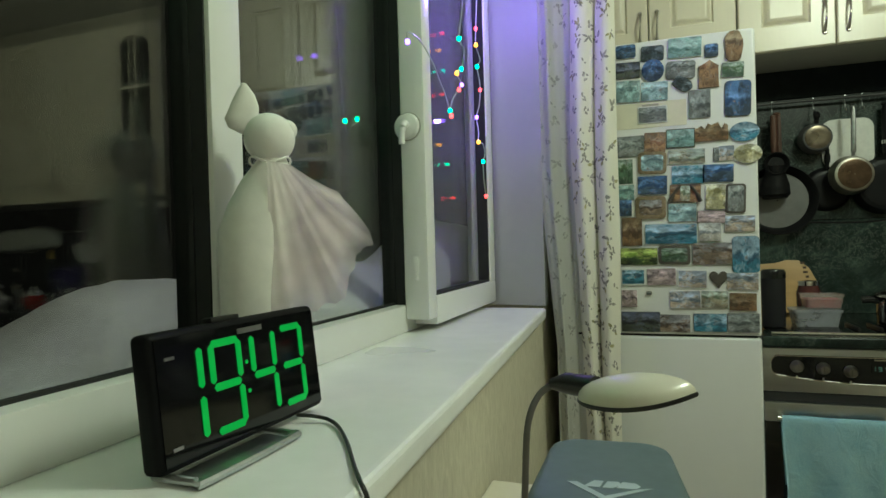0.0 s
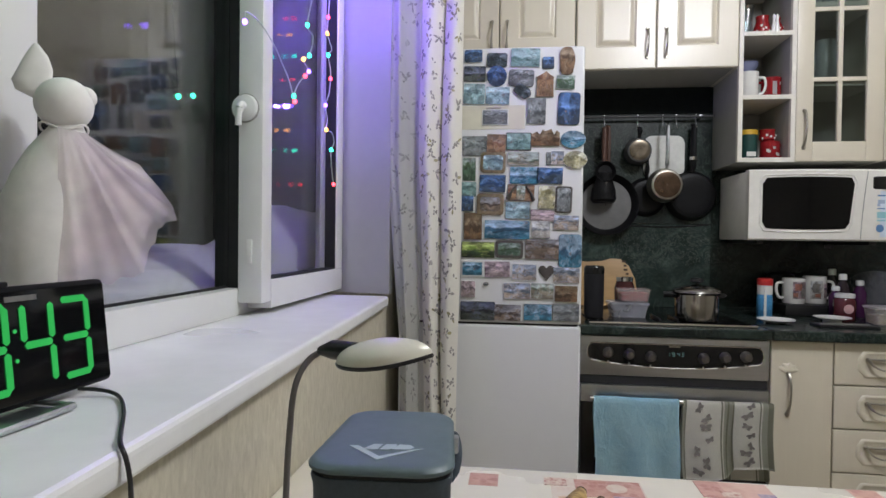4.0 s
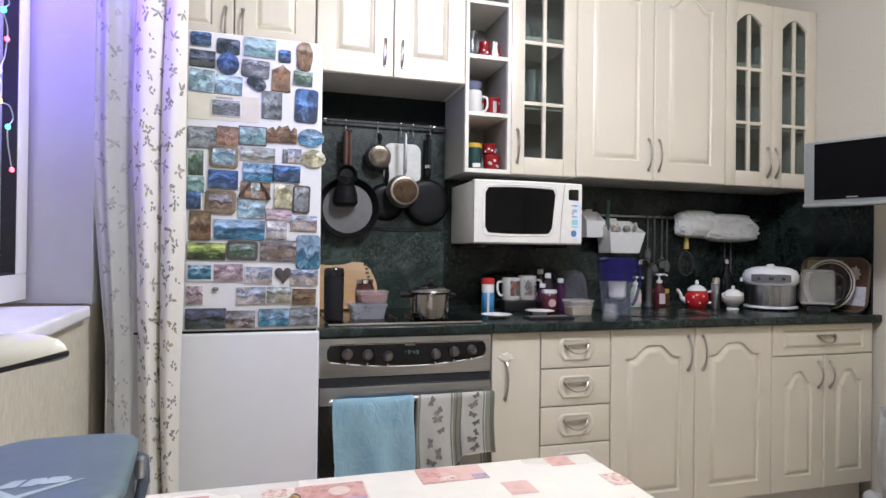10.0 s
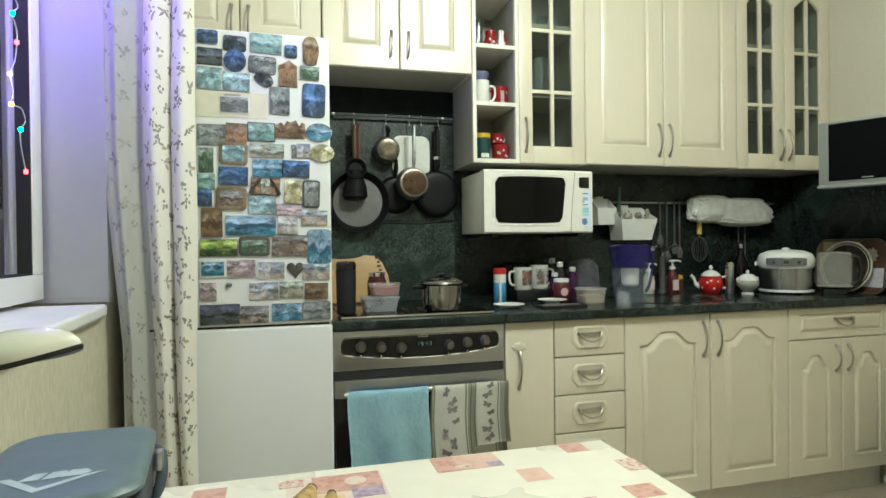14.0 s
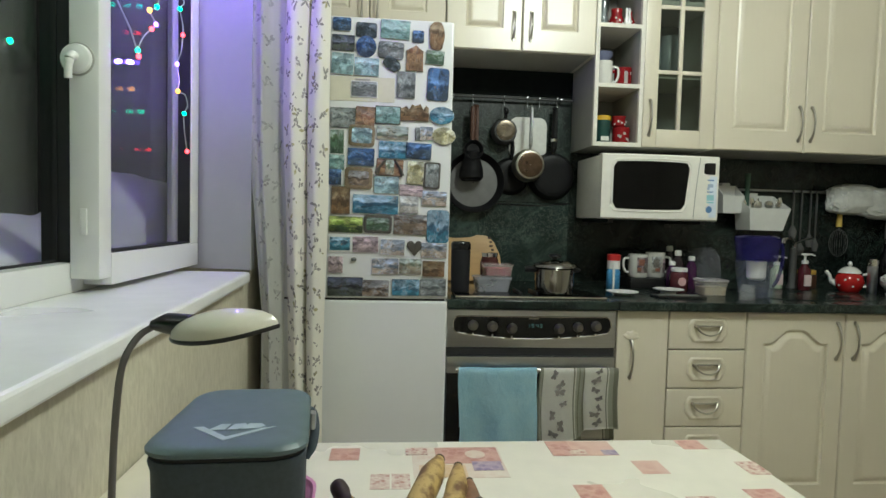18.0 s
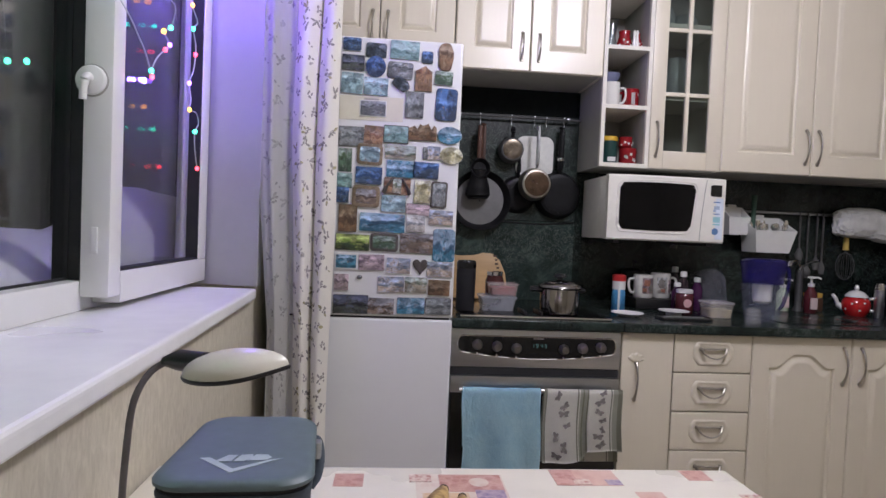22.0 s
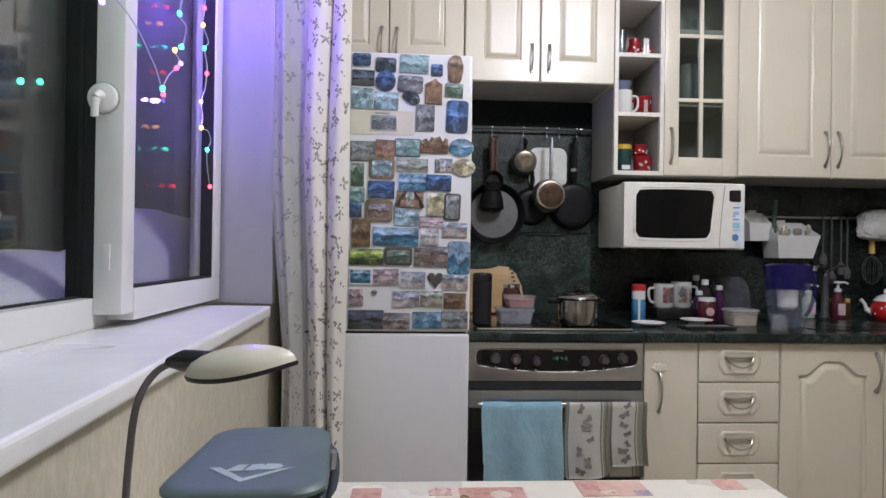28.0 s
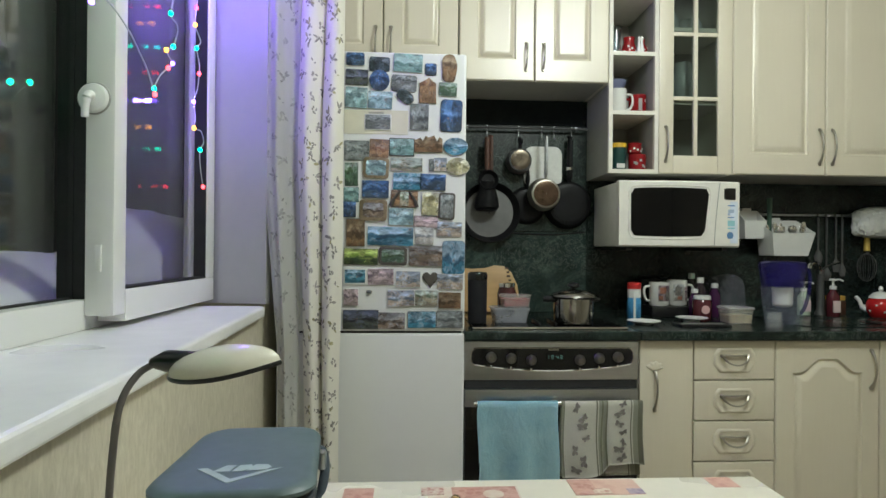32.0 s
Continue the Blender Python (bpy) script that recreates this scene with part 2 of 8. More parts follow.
def lathe(bm, profile, seg=24, at=(0, 0, 0), axis="z", cap=True):
    """Turns a profile of (radius, height) pairs about an axis."""
    loops = []
    for r, h in profile:
        pts = []
        for i in range(seg):
            a = 2 * math.pi * i / seg
            p = (r * math.cos(a), r * math.sin(a), h)
            if axis == "y":
                p = (p[0], -p[2], p[1])
            elif axis == "x":
                p = (p[2], p[0], p[1])
            pts.append(Vector(p) + Vector(at))
        loops.append(ring(bm, pts))
    for a, b in zip(loops, loops[1:]):
        bridge(bm, a, b)
    if cap:
        bm.faces.new(list(reversed(loops[0])))
        bm.faces.new(loops[-1])
    return bm


def tube(bm, pts, r=0.004, seg=8, cap=True, flat=1.0):
    """A tube along points; r may be a list of radii."""
    pts = [Vector(p) for p in pts]
    rs = [float(q) for q in r] if isinstance(r, (list, tuple)) else [r] * len(pts)
    loops, up = [], Vector((0.13, 0.21, 0.97))
    for i, p in enumerate(pts):
        d = (pts[min(i + 1, len(pts) - 1)] - pts[max(i - 1, 0)]).normalized()
        s = d.cross(up)
        if s.length < 1e-3:
            s = d.cross(Vector((1, 0, 0)))
        s.normalize()
        u = s.cross(d).normalized()
        loops.append(ring(bm, [p + rs[i] * (math.cos(2 * math.pi * k / seg) * s + flat * math.sin(2 * math.pi * k / seg) * u) for k in range(seg)]))
    for a, b in zip(loops, loops[1:]):
        bridge(bm, a, b)
    if cap:
        bm.faces.new(list(reversed(loops[0])))
        bm.faces.new(loops[-1])
    return bm


def curve_pts(pts, n=24):
    """A smooth line through points."""
    p = [Vector(q) for q in pts]
    p = [2 * p[0] - p[1]] + p + [2 * p[-1] - p[-2]]
    out = []
    for i in range(1, len(p) - 2):
        for k in range(n):
            s = k / n
            out.append(0.5 * ((2 * p[i]) + (p[i + 1] - p[i - 1]) * s + (2 * p[i - 1] - 5 * p[i] + 4 * p[i + 1] - p[i + 2]) * s * s + (3 * p[i] - p[i - 1] - 3 * p[i + 1] + p[i + 2]) * s ** 3))
    out.append(p[-2])
    return out


def extrude_outline(bm, pts, y0, y1, bevel=0.0):
    """A plate with an outline of (x, z) points, from y0 (front) to y1."""
    f = ring(bm, [(x, y0, z) for x, z in pts])
    b = ring(bm, [(x, y1, z) for x, z in pts])
    bm.faces.new(f)
    bm.faces.new(list(reversed(b)))
    bridge(bm, b, f)
    if bevel:
        es = [e for e in bm.edges if all(v in f for v in e.verts)]
        bmesh.ops.bevel(bm, geom=es, offset=bevel, segments=2, profile=0.6, affect="EDGES")
    return bm


def mesh_of(name, bm, material, smooth=None):
    bmesh.ops.recalc_face_normals(bm, faces=bm.faces[:])
    if smooth is not None:
        for f in bm.faces:
            f.smooth = True
        lim = radians(smooth)
        for e in bm.edges:
            if len(e.link_faces) == 2 and e.calc_face_angle(0) > lim:
                e.smooth = False
    me = bpy.data.meshes.new(name)
    bm.to_mesh(me)
    bm.free()
    me.materials.append(material)
    return me


def thing(name, loc, label, category, group="", kind="", rz=0.0):
    ob = new(name)
    ob.empty_display_size = 0.05
    ob.matrix_world = pose(*loc, 0, 0, rz)
    return tagged(ob, label, category, group, kind)


def part(name, bm, material, parent, label="", smooth=40):
    ob = new(name, mesh_of(name, bm, material, smooth))
    ob.parent = parent
    return tagged(ob, label)


def solid(name, bm, material, label, category, group="", kind="", loc=(0, 0, 0), smooth=40, rz=0.0):
    ob = new(name, mesh_of(name, bm, material, smooth))
    ob.matrix_world = pose(*loc, 0, 0, rz)
    return tagged(ob, label, category, group, kind)


B = bmesh.new


# ---- room ----
XR, YN, YS = 2.84, 2.55, -1.7      # right wall, kitchen wall, wall behind
XW = -0.285                         # inner face of the window wall
XO = -0.62                          # outer face of it
SILL = 0.962
WY0, WY1 = -0.55, 1.80              # window opening along y
WTOP = 2.32


def structure(name, bm, material, label, category="structure"):
    return solid(name, bm, material, label, category, kind="structure", smooth=None)


structure("floor", box(B(), XO, XR + 0.2, YS - 0.2, YN + 0.2, -0.12, 0.0), FLOOR, "plain beige kitchen floor", "floor")
structure("ceiling", box(B(), XO, XR + 0.2, YS - 0.2, YN + 0.2, CEIL, CEIL + 0.15), CEILING, "plain white painted ceiling", "ceiling")
structure("wall_north", box(B(), XO, XR + 0.2, YN, YN + 0.2, 0, CEIL), WALLPAPER_R, "beige papered wall behind the kitchen units", "wall")
structure("wall_south", box(B(), XO, XR + 0.2, YS - 0.2, YS, 0, CEIL), WALLPAPER_R, "beige papered wall behind the viewer", "wall")
structure("wall_east", box(B(), XR, XR + 0.2, YS, YN, 0, CEIL), WALLPAPER_R, "plain beige papered side wall", "wall")


def slanted(y0, y1, z0, z1, x0, over=0.0):
    """A block whose room side leans 3 degrees out of square."""
    bm = B()
    a = ring(bm, [(x0, y0, z0), (XW + over + (1.715 - y0) * 0.05, y0, z0), (XW + over + (1.715 - y1) * 0.05, y1, z0), (x0, y1, z0)])
    b = ring(bm, [(v.co.x, v.co.y, z1) for v in a])
    bridge(bm, a, b)
    bm.faces.new(a), bm.faces.new(b)
    return bm


structure("wall_west_low", slanted(YS, YN, 0, SILL - 0.035, XO), WALLPAPER, "cream textured wallpaper under the window sill", "wall")
structure("wall_west_top", slanted(WY0, WY1, WTOP, CEIL, XO), WALLPAPER, "cream wallpaper above the window", "wall")
structure("wall_west_south", slanted(YS, WY0, SILL - 0.035, CEIL, XO), WALLPAPER, "cream wallpaper beside the window", "wall")
structure("wall_west_north", slanted(WY1 + 0.031, YN, SILL - 0.035, CEIL, -0.535), WALLPAPER, "cream wallpaper between window and corner", "wall")

# reveal of the window, slightly splayed, of white plastic panel with its shade put into the grey
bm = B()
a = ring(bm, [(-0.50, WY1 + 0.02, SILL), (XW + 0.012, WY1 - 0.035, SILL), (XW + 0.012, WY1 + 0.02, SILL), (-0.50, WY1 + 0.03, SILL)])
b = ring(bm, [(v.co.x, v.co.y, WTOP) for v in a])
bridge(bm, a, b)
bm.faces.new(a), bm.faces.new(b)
structure("window_reveal", bm, REVEAL_SHADED, "white plastic panel lining the window reveal, greyed for its shade", "trim")
structure("window_reveal_top", slanted(WY0, WY1 - 0.04, WTOP - 0.012, WTOP, -0.50, 0.01), UPVC, "white plastic panel over the window", "trim")

# sill with a rounded nose
bm = slanted(WY0 - 0.05, 1.715, SILL - 0.034, SILL, -0.53, 0.023)
bmesh.ops.bevel(bm, geom=bm.edges[:], offset=0.011, segments=4, profile=0.6, affect="EDGES")
structure("window_sill", bm, SILLM, "glossy white plastic window sill board", "sill")


# ---- window ----
win = thing("window", (0, 0, 0), "white plastic window with a mullion, one leaf with a handle, night outside", "window", kind="structure")
FX0, FX1 = -0.565, -0.50            # frame depth
for nm, b in (("bottom_rail", (FX0, FX1, WY0, WY1 + 0.02, SILL, 1.026)), ("top_rail", (FX0, FX1, WY0, WY1, WTOP - 0.07, WTOP)),
              ("jamb", (-0.53, FX1, 1.775, WY1 + 0.02, 1.026, WTOP - 0.07)), ("jamb", (FX0, FX1, WY0, WY0 + 0.06, 1.026, WTOP - 0.07)),
              ("mullion", (FX0, FX1, 0.515, 0.578, 1.026, WTOP - 0.07)), ("post", (FX0, FX1, 1.175, 1.235, 1.026, WTOP - 0.07))):
    part(nm, box(B(), *b, 0.004), UPVC, win)
for y0, y1 in ((WY0 + 0.06, 0.515), (0.578, 1.175)):
    for gx in (-0.541, -0.560):
        p = part("pane", box(B(), gx - 0.002, gx + 0.002, y0, y1, 1.026, WTOP - 0.07), GLASS, win, "clear window glass, dark with night", None)
        p.visible_shadow = False
    for q in ((y0, y0 + 0.005), (y1 - 0.006, y1)):
        part("gasket", box(B(), -0.5385, -0.531, *q, 1.026, WTOP - 0.07), RUBBER, win, "black rubber gasket", None)
    # black cover added on the frame's unlit side to darken it, no real seal
    part("gasket", box(B(), -0.5645, -0.508, y1 - 0.003, y1, 1.026, WTOP - 0.07), RUBBER, win, "black strip for the shade on the frame's side", None)
    part("gasket", box(B(), -0.5385, -0.531, y0 + 0.005, y1 - 0.006, 1.026, 1.031), RUBBER, win, "black rubber gasket", None)
leaf = part("leaf", box(B(), -0.50, -0.44, 1.155, 1.21, 0.992, WTOP - 0.03, 0.006), UPVC, win, "white leaf frame of the opening window")
for nm, b in (("leaf_rail", (-0.50, -0.44, 1.21, 1.79, 0.975, 1.045)), ("leaf_rail", (-0.50, -0.44, 1.21, 1.79, WTOP - 0.1, WTOP - 0.03)),
              ("leaf_stile", (-0.50, -0.44, 1.728, 1.79, 1.045, WTOP - 0.1))):
    part(nm, box(B(), *b, 0.004), UPVC, win)
for gx in (-0.482, -0.497, -0.520):
    p = part("pane", box(B(), gx - 0.002, gx + 0.002, 1.205, 1.73, 1.04, WTOP - 0.1), LEAFGLASS, win, "clear window glass, dark with night", None)
    p.visible_shadow = False
for b in ((-0.479, -0.445, 1.722, 1.730), (-0.479, -0.445, 1.2095, 1.215)):
    part("gasket", box(B(), *b, 1.045, WTOP - 0.1), RUBBER, win, "black rubber gasket", None)
part("gasket", box(B(), -0.479, -0.445, 1.215, 1.722, 1.0445, 1.050), RUBBER, win, "black rubber gasket", None)
part("lock_cap", box(B(), -0.478, -0.464, 1.151, 1.1555, 1.085, 1.140, 0.002), UPVC, win, "small white cover on the edge of the leaf")
# round rosette with a short lever turned down
bm = lathe(B(), [(0.001, 0.0), (0.030, 0.0), (0.031, 0.004), (0.028, 0.011), (0.018, 0.015), (0.001, 0.016)], 28, (-0.482, 1.155, 1.444), "y", False)
ros = part("handle_rosette", bm, UPVC, win, "round white rosette of the handle")
part("rosette_ring", lathe(B(), [(0.0315, 0.0), (0.034, 0.0005), (0.033, 0.003), (0.031, 0.0035)], 28, (-0.482, 1.155, 1.444), "y", False), SHADE_GREY, ros)
lever = curve_pts([(-0.482, 1.142, 1.446), (-0.482, 1.134, 1.446), (-0.484, 1.129, 1.440), (-0.486, 1.128, 1.422), (-0.487, 1.129, 1.400)], 6)
part("handle", tube(B(), lever, [0.010] * 8 + [0.009] * 8 + [0.0075] * (len(lever) - 16), 12), UPVC, win, "short white lever handle")
part("handle_screw_cap", lathe(B(), [(0.007, 0.0), (0.006, 0.003), (0.001, 0.004)], 12, (-0.493, 1.150, 1.462), "y", False), SHADE_GREY, ros)


# ---- outside ----
def snowbank():
    bm = B()
    nx, ny = 22, 120
    grid = []
    for i in range(nx + 1):
        x = -0.60 - 1.3 * i / nx
        row = []
        for j in range(ny + 1):
            y = -0.9 + 7.4 * j / ny
            u = i / nx
            h = 1.005 + 0.08 * math.sin(min(1, u * 4.5) * 1.57) + max(0.0, min(1.0, (x + 0.98) / 0.22)) * (0.23 * (lambda q: q * q * (3 - 2 * q))(max(0.0, min(1.0, (y - 1.64) / 0.30))) - 0.13 * max(0.0, min(1.0, (y - 2.0) / 1.0))) + 0.02 * math.sin(y * 5.1 + 0.6) + 0.05 * noise.noise((x * 2.1, y * 2.1, 0.3)) + 0.012 * noise.noise((x * 11, y * 11, 4))
            h -= 0.5 * max(0, u - 0.5) ** 1.5 + 0.35 * max(0.0, min(1.0, 1.12 - y)) + 0.45 * max(0.0, 0.62 - y)
            row.append(bm.verts.new((x, y, h)))
        grid.append(row)
    for a, b in zip(grid, grid[1:]):
        bridge(bm, a, b, False)
    low = [bm.verts.new((v.co.x, v.co.y, 0.8)) for v in grid[0]]
    bridge(bm, grid[0], low, False)
    return bm


solid("snowbank", snowbank(), SNOW, "bank of white snow heaped outside the window", "snow", kind="stuff", smooth=180)
structure("ground", box(B(), -60, XO, -40, 40, -3.2, -3.0), plain("night_ground", (0.10, 0.10, 0.11), 0.9), "dark snowy ground outside at night", "ground")
structure("backdrop", box(B(), -30.2, -30, -300, 300, -3, 60), plain("night_dark", (0.004, 0.004, 0.005), 1.0), "dark night behind the window", "backdrop")


# ---- kitchen units ----
def arch(u, rise):
    """Cathedral arch: flat shoulders, raised middle."""
    s = min(1.0, max(0.0, (0.5 - abs(u - 0.5)) * 2))
    s = min(1.0, max(0.0, (s - 0.18) / 0.62))
    return rise * (3 * s * s - 2 * s ** 3)


def door_mesh(w, h, margin=0.064, rise=0.045, depth=0.018, marginz=None, margint=None):
    """A front with a routed raised panel; lies from y=0 (face) to y=depth, x 0..w, z 0..h."""
    bm = B()
    c = 0.004
    m = min(margin, w * 0.30)
    mz = marginz or m
    n = 16 if rise else 1
    xl, xr, zb, zt = m, w - m, mz, h - (margint or mz) - rise

    def outline(ins):
        top = []
        for i in range(n + 1):
            u = 1 - i / n
            top.append((xl + ins + (xr - xl - 2 * ins) * u, zt - ins + (arch(u, rise) if rise else 0)))
        return [(xl + ins, zb + ins), (xr - ins, zb + ins)] + top

    A = outline(0)
    fr = ring(bm, [(x, 0, z) for x, z in A])
    k = min(0.036 if rise else 0.046, mz * 0.9, (w - 2 * m) * 0.2) / 0.046
    prof = [(0.002, 0.0040), (0.005, 0.0078), (0.009, 0.0094), (0.013, 0.0086), (0.018, 0.0064), (0.025, 0.0030), (0.032, 0.0002), (0.037, -0.0014), (0.041, -0.0020), (0.046, -0.0018)]
    last = fr
    for ins, dep in prof:
        nxt = ring(bm, [(x, dep, z) for x, z in outline(ins * k)])
        bridge(bm, last, nxt)
        last = nxt
    bm.faces.new(last)
    o = ring(bm, [(c, 0, c), (w - c, 0, c), (w - c, 0, h - c), (c, 0, h - c)])
    # face of stiles and rails
    tl, tr = fr[-1], fr[2]
    ut = ring(bm, [(v.co.x, 0, h - c) for v in fr[2:]])
    bm.faces.new((o[0], o[1], fr[1], fr[0]))
    bm.faces.new((o[1], o[2], ut[0], tr, fr[1]))
    bm.faces.new((o[3], o[0], fr[0], tl, ut[-1]))
    for i in range(n):
        bm.faces.new((fr[2 + i], ut[i], ut[i + 1], fr[3 + i]))
    s1 = ring(bm, [(0, c, 0), (w, c, 0), (w, c, h), (0, c, h)])
    s2 = ring(bm, [(0, depth, 0), (w, depth, 0), (w, depth, h), (0, depth, h)])
    bridge(bm, o, s1), bridge(bm, s1, s2)
    bm.faces.new(s2)
    return bm


def moved(bm, x, y, z):
    bmesh.ops.translate(bm, vec=(x, y, z), verts=bm.verts[:])
    return bm


def bow(x, y, z, length=0.12, vertical=True, reach=0.026):
    """A bowed strip handle; the lying kind is a D of a straight bar and a hanging bow."""
    pts, rs = [], []
    for i in range(15):
        u = i / 14
        e = 1 - (2 * u - 1) ** 2
        if vertical:
            pts.append((x + 0.004 * (u - 0.5), y - reach * e ** 0.8, z + (u - 0.5) * length))
        else:
            pts.append((x + (u - 0.5) * length, y - 0.006 - 0.018 * e ** 0.7, z - 0.030 * e ** 0.62))
        rs.append((0.0036 if vertical else 0.0027) + 0.003 * abs(2 * u - 1) ** 3)
    bm = tube(B(), pts, rs, 8)
    if not vertical:
        tube(bm, [(x - length / 2 - 0.004, y - 0.006, z + 0.002), (x, y - 0.010, z + 0.002), (x + length / 2 + 0.004, y - 0.006, z + 0.002)], 0.0036, 8)
    for u in (-0.5, 0.5):
        p = (x, y, z + u * length) if vertical else (x + u * length, y, z)
        lathe(bm, [(0.007, 0), (0.0075, 0.003), (0.005, 0.007)], 10, p, "y")
    return bm


def slab_front(w, h, depth=0.018):
    """A plain front with softened edges."""
    return box(B(), 0, w, 0.0, depth, 0, h, 0.004, 3)


def boss(bm, pts, cx, cz, levels):
    """A raised moulding: an outline shrunk in steps of (scale, height)."""
    last = None
    for s, d in levels:
        cur = ring(bm, [(cx + (x - cx) * s, -d, cz + (z - cz) * s) for x, z in pts])
        if last:
            bridge(bm, last, cur)
        last = cur
    bm.faces.new(last)
    return bm


def escutcheon(cx, cz, hw=0.078, hh=0.044):
    """A raised long octagon with a dished middle behind the handle."""
    pts = [(cx - hw, cz - hh * 0.35), (cx - hw * 0.72, cz - hh), (cx + hw * 0.72, cz - hh), (cx + hw, cz - hh * 0.35), (cx + hw, cz + hh * 0.45), (cx + hw * 0.78, cz + hh), (cx - hw * 0.78, cz + hh), (cx - hw, cz + hh * 0.45)]
    return boss(B(), pts, cx, cz, [(1.0, -0.001), (0.97, 0.0012), (0.92, 0.0034), (0.86, 0.0044), (0.79, 0.0036), (0.72, 0.0014), (0.66, 0.0008)])


def shell(cx, cz, r=0.036):
    """A small fan-shaped moulding."""
    bm = B()
    top = [(cx + r * (1 + 0.10 * math.cos(9 * q)) * math.cos(q), cz + 0.8 * r * (1 + 0.10 * math.cos(9 * q)) * math.sin(q)) for q in np.linspace(0, math.pi, 33)]
    low = [(cx - r * 0.55, cz - 0.008), (cx, cz - 0.014), (cx + r * 0.55, cz - 0.008)]
    return boss(bm, top + low, cx, cz, [(1.0, -0.001), (0.94, 0.0012), (0.78, 0.0030), (0.5, 0.0042), (0.2, 0.0046)])


YF, YU = 1.91, 2.23
KICK, TOPZ = 0.11, 0.828


def base_cabinet(x0, x1, label, fronts):
    cab = thing("base_cabinet", (x0, YF + 0.02, 0), label, "cabinet", "lower kitchen cabinets")
    w = x1 - x0
    part("body", box(B(), 0.001, w - 0.001, 0.0, YN - YF - 0.045, KICK, TOPZ), WHITEBOARD, cab)
    for kind, a, b, z0, z1, hx in fronts:
        w1, h1 = b - a - 0.004, z1 - z0 - 0.004
        if kind == "door":
            narrow = b - a < 0.22
            d = part("door", moved(slab_front(w1, h1) if narrow else door_mesh(w1, h1, rise=0.05), a + 0.002, -0.02, z0 + 0.002), CREAM, cab)
            if narrow:
                part("shell_ornament", moved(shell(hx, z1 - 0.098, 0.030), 0, -0.02, 0), CREAM, d)
            part("handle", bow(hx, -0.02, z1 - 0.176 if narrow else (z1 - 0.105 if z1 - z0 > 0.6 else z1 - 0.085), 0.135 if z1 - z0 > 0.6 else 0.11), NICKEL, d, "bowed satin metal handle")
        else:
            wide = b - a > 0.35
            zc = (z0 + z1) / 2 if z1 - z0 < 0.2 else z1 - 0.072
            d = part("drawer_front", moved(door_mesh(w1, h1, 0.055, 0, marginz=0.026) if wide else slab_front(w1, h1), a + 0.002, -0.02, z0 + 0.002), CREAM, cab)
            if not wide:
                part("escutcheon", moved(escutcheon(hx, zc), 0, -0.02, 0), CREAM, d, "raised eight-sided moulding")
            part("handle", bow(hx, -0.021, zc + 0.016, 0.094, False), NICKEL, d, "D-shaped satin metal handle")
    return cab


base_cabinet(0.98, 1.175, "narrow cream kitchen cabinet with one door beside the stove", [("door", 0, 0.195, KICK, TOPZ, 0.055)])
base_cabinet(1.175, 1.472, "cream kitchen cabinet with four stacked drawers", [("drawer", 0, 0.297, z0, z1, 0.148) for z0, z1 in ((0.686, TOPZ), (0.543, 0.686), (0.40, 0.543), (KICK, 0.40))])
base_cabinet(1.472, 2.25, "wide cream sink cabinet with two arched panel doors", [("door", 0, 0.389, KICK, TOPZ, 0.355), ("door", 0.389, 0.778, KICK, TOPZ, 0.425)])
base_cabinet(2.25, 2.815, "cream kitchen cabinet with a drawer over two arched doors", [("drawer", 0, 0.565, 0.69, TOPZ, 0.29), ("door", 0, 0.2825, KICK, 0.69, 0.25), ("door", 0.2825, 0.565, KICK, 0.69, 0.315)])
structure("plinth", box(B(), 0.98, 2.815, YF + 0.06, YF + 0.075, 0.0, KICK), WHITEBOARD, "cream plinth board under the cabinets", "trim")

# worktop and wall panel
wt = thing("worktop", (0.978, 1.885, 0.829), "dark green marble-patterned worktop with pale veins", "worktop")
wl = XR - 0.002 - 0.978
part("slab", box(B(), 0.0, wl, 0.0165, YN - 0.022 - 1.885, 0.0, 0.033), MARBLE, wt)
part("front_edge", box(B(), 0.0, wl, 0.0, 0.022, 0.0, 0.0331, 0.006, 4), MARBLE, wt, "rounded front edge")
part("back_strip", box(B(), 0.0, wl, YN - 0.034 - 1.885, YN - 0.0225 - 1.885, 0.033, 0.043, 0.003), MARBLE, wt, "low sealing strip at the wall")
structure("backsplash", box(B(), XW, XR - 0.002, YN - 0.02, YN - 0.001, 0.80, 1.83), SPLASH, "dark green marbled wall panel behind the worktop", "wall panel")
structure("hob_panel", box(B(), 0.366, 0.974, YN - 0.026, YN - 0.0205, 0.863, 1.222), HOBPANEL, "green marbled panel behind the hob", "wall panel")
structure("hob_panel_upper", box(B(), 0.366, 0.974, YN - 0.026, YN - 0.0205, 1.226, 1.700), PANPANEL, "green marbled panel behind the hanging pans", "wall panel")
# added near-black strip: the wall cabinet's shadow on the panel, as colour
structure("dark_strip", box(B(), 0.382, 0.958, YN - 0.030, YN - 0.0205, 1.704, 1.813), plain("under_cabinet_shade", (0.010, 0.013, 0.013), 0.8, spec=0.15, vary=0.2), "near-black strip for the cabinet's shade above the pan rail", "wall panel")
structure("side_splash", box(B(), XR - 0.015, XR - 0.001, 1.93, YN - 0.021, 0.863, 1.452), SPLASH, "dark green marbled panel at the end of the worktop", "wall panel")


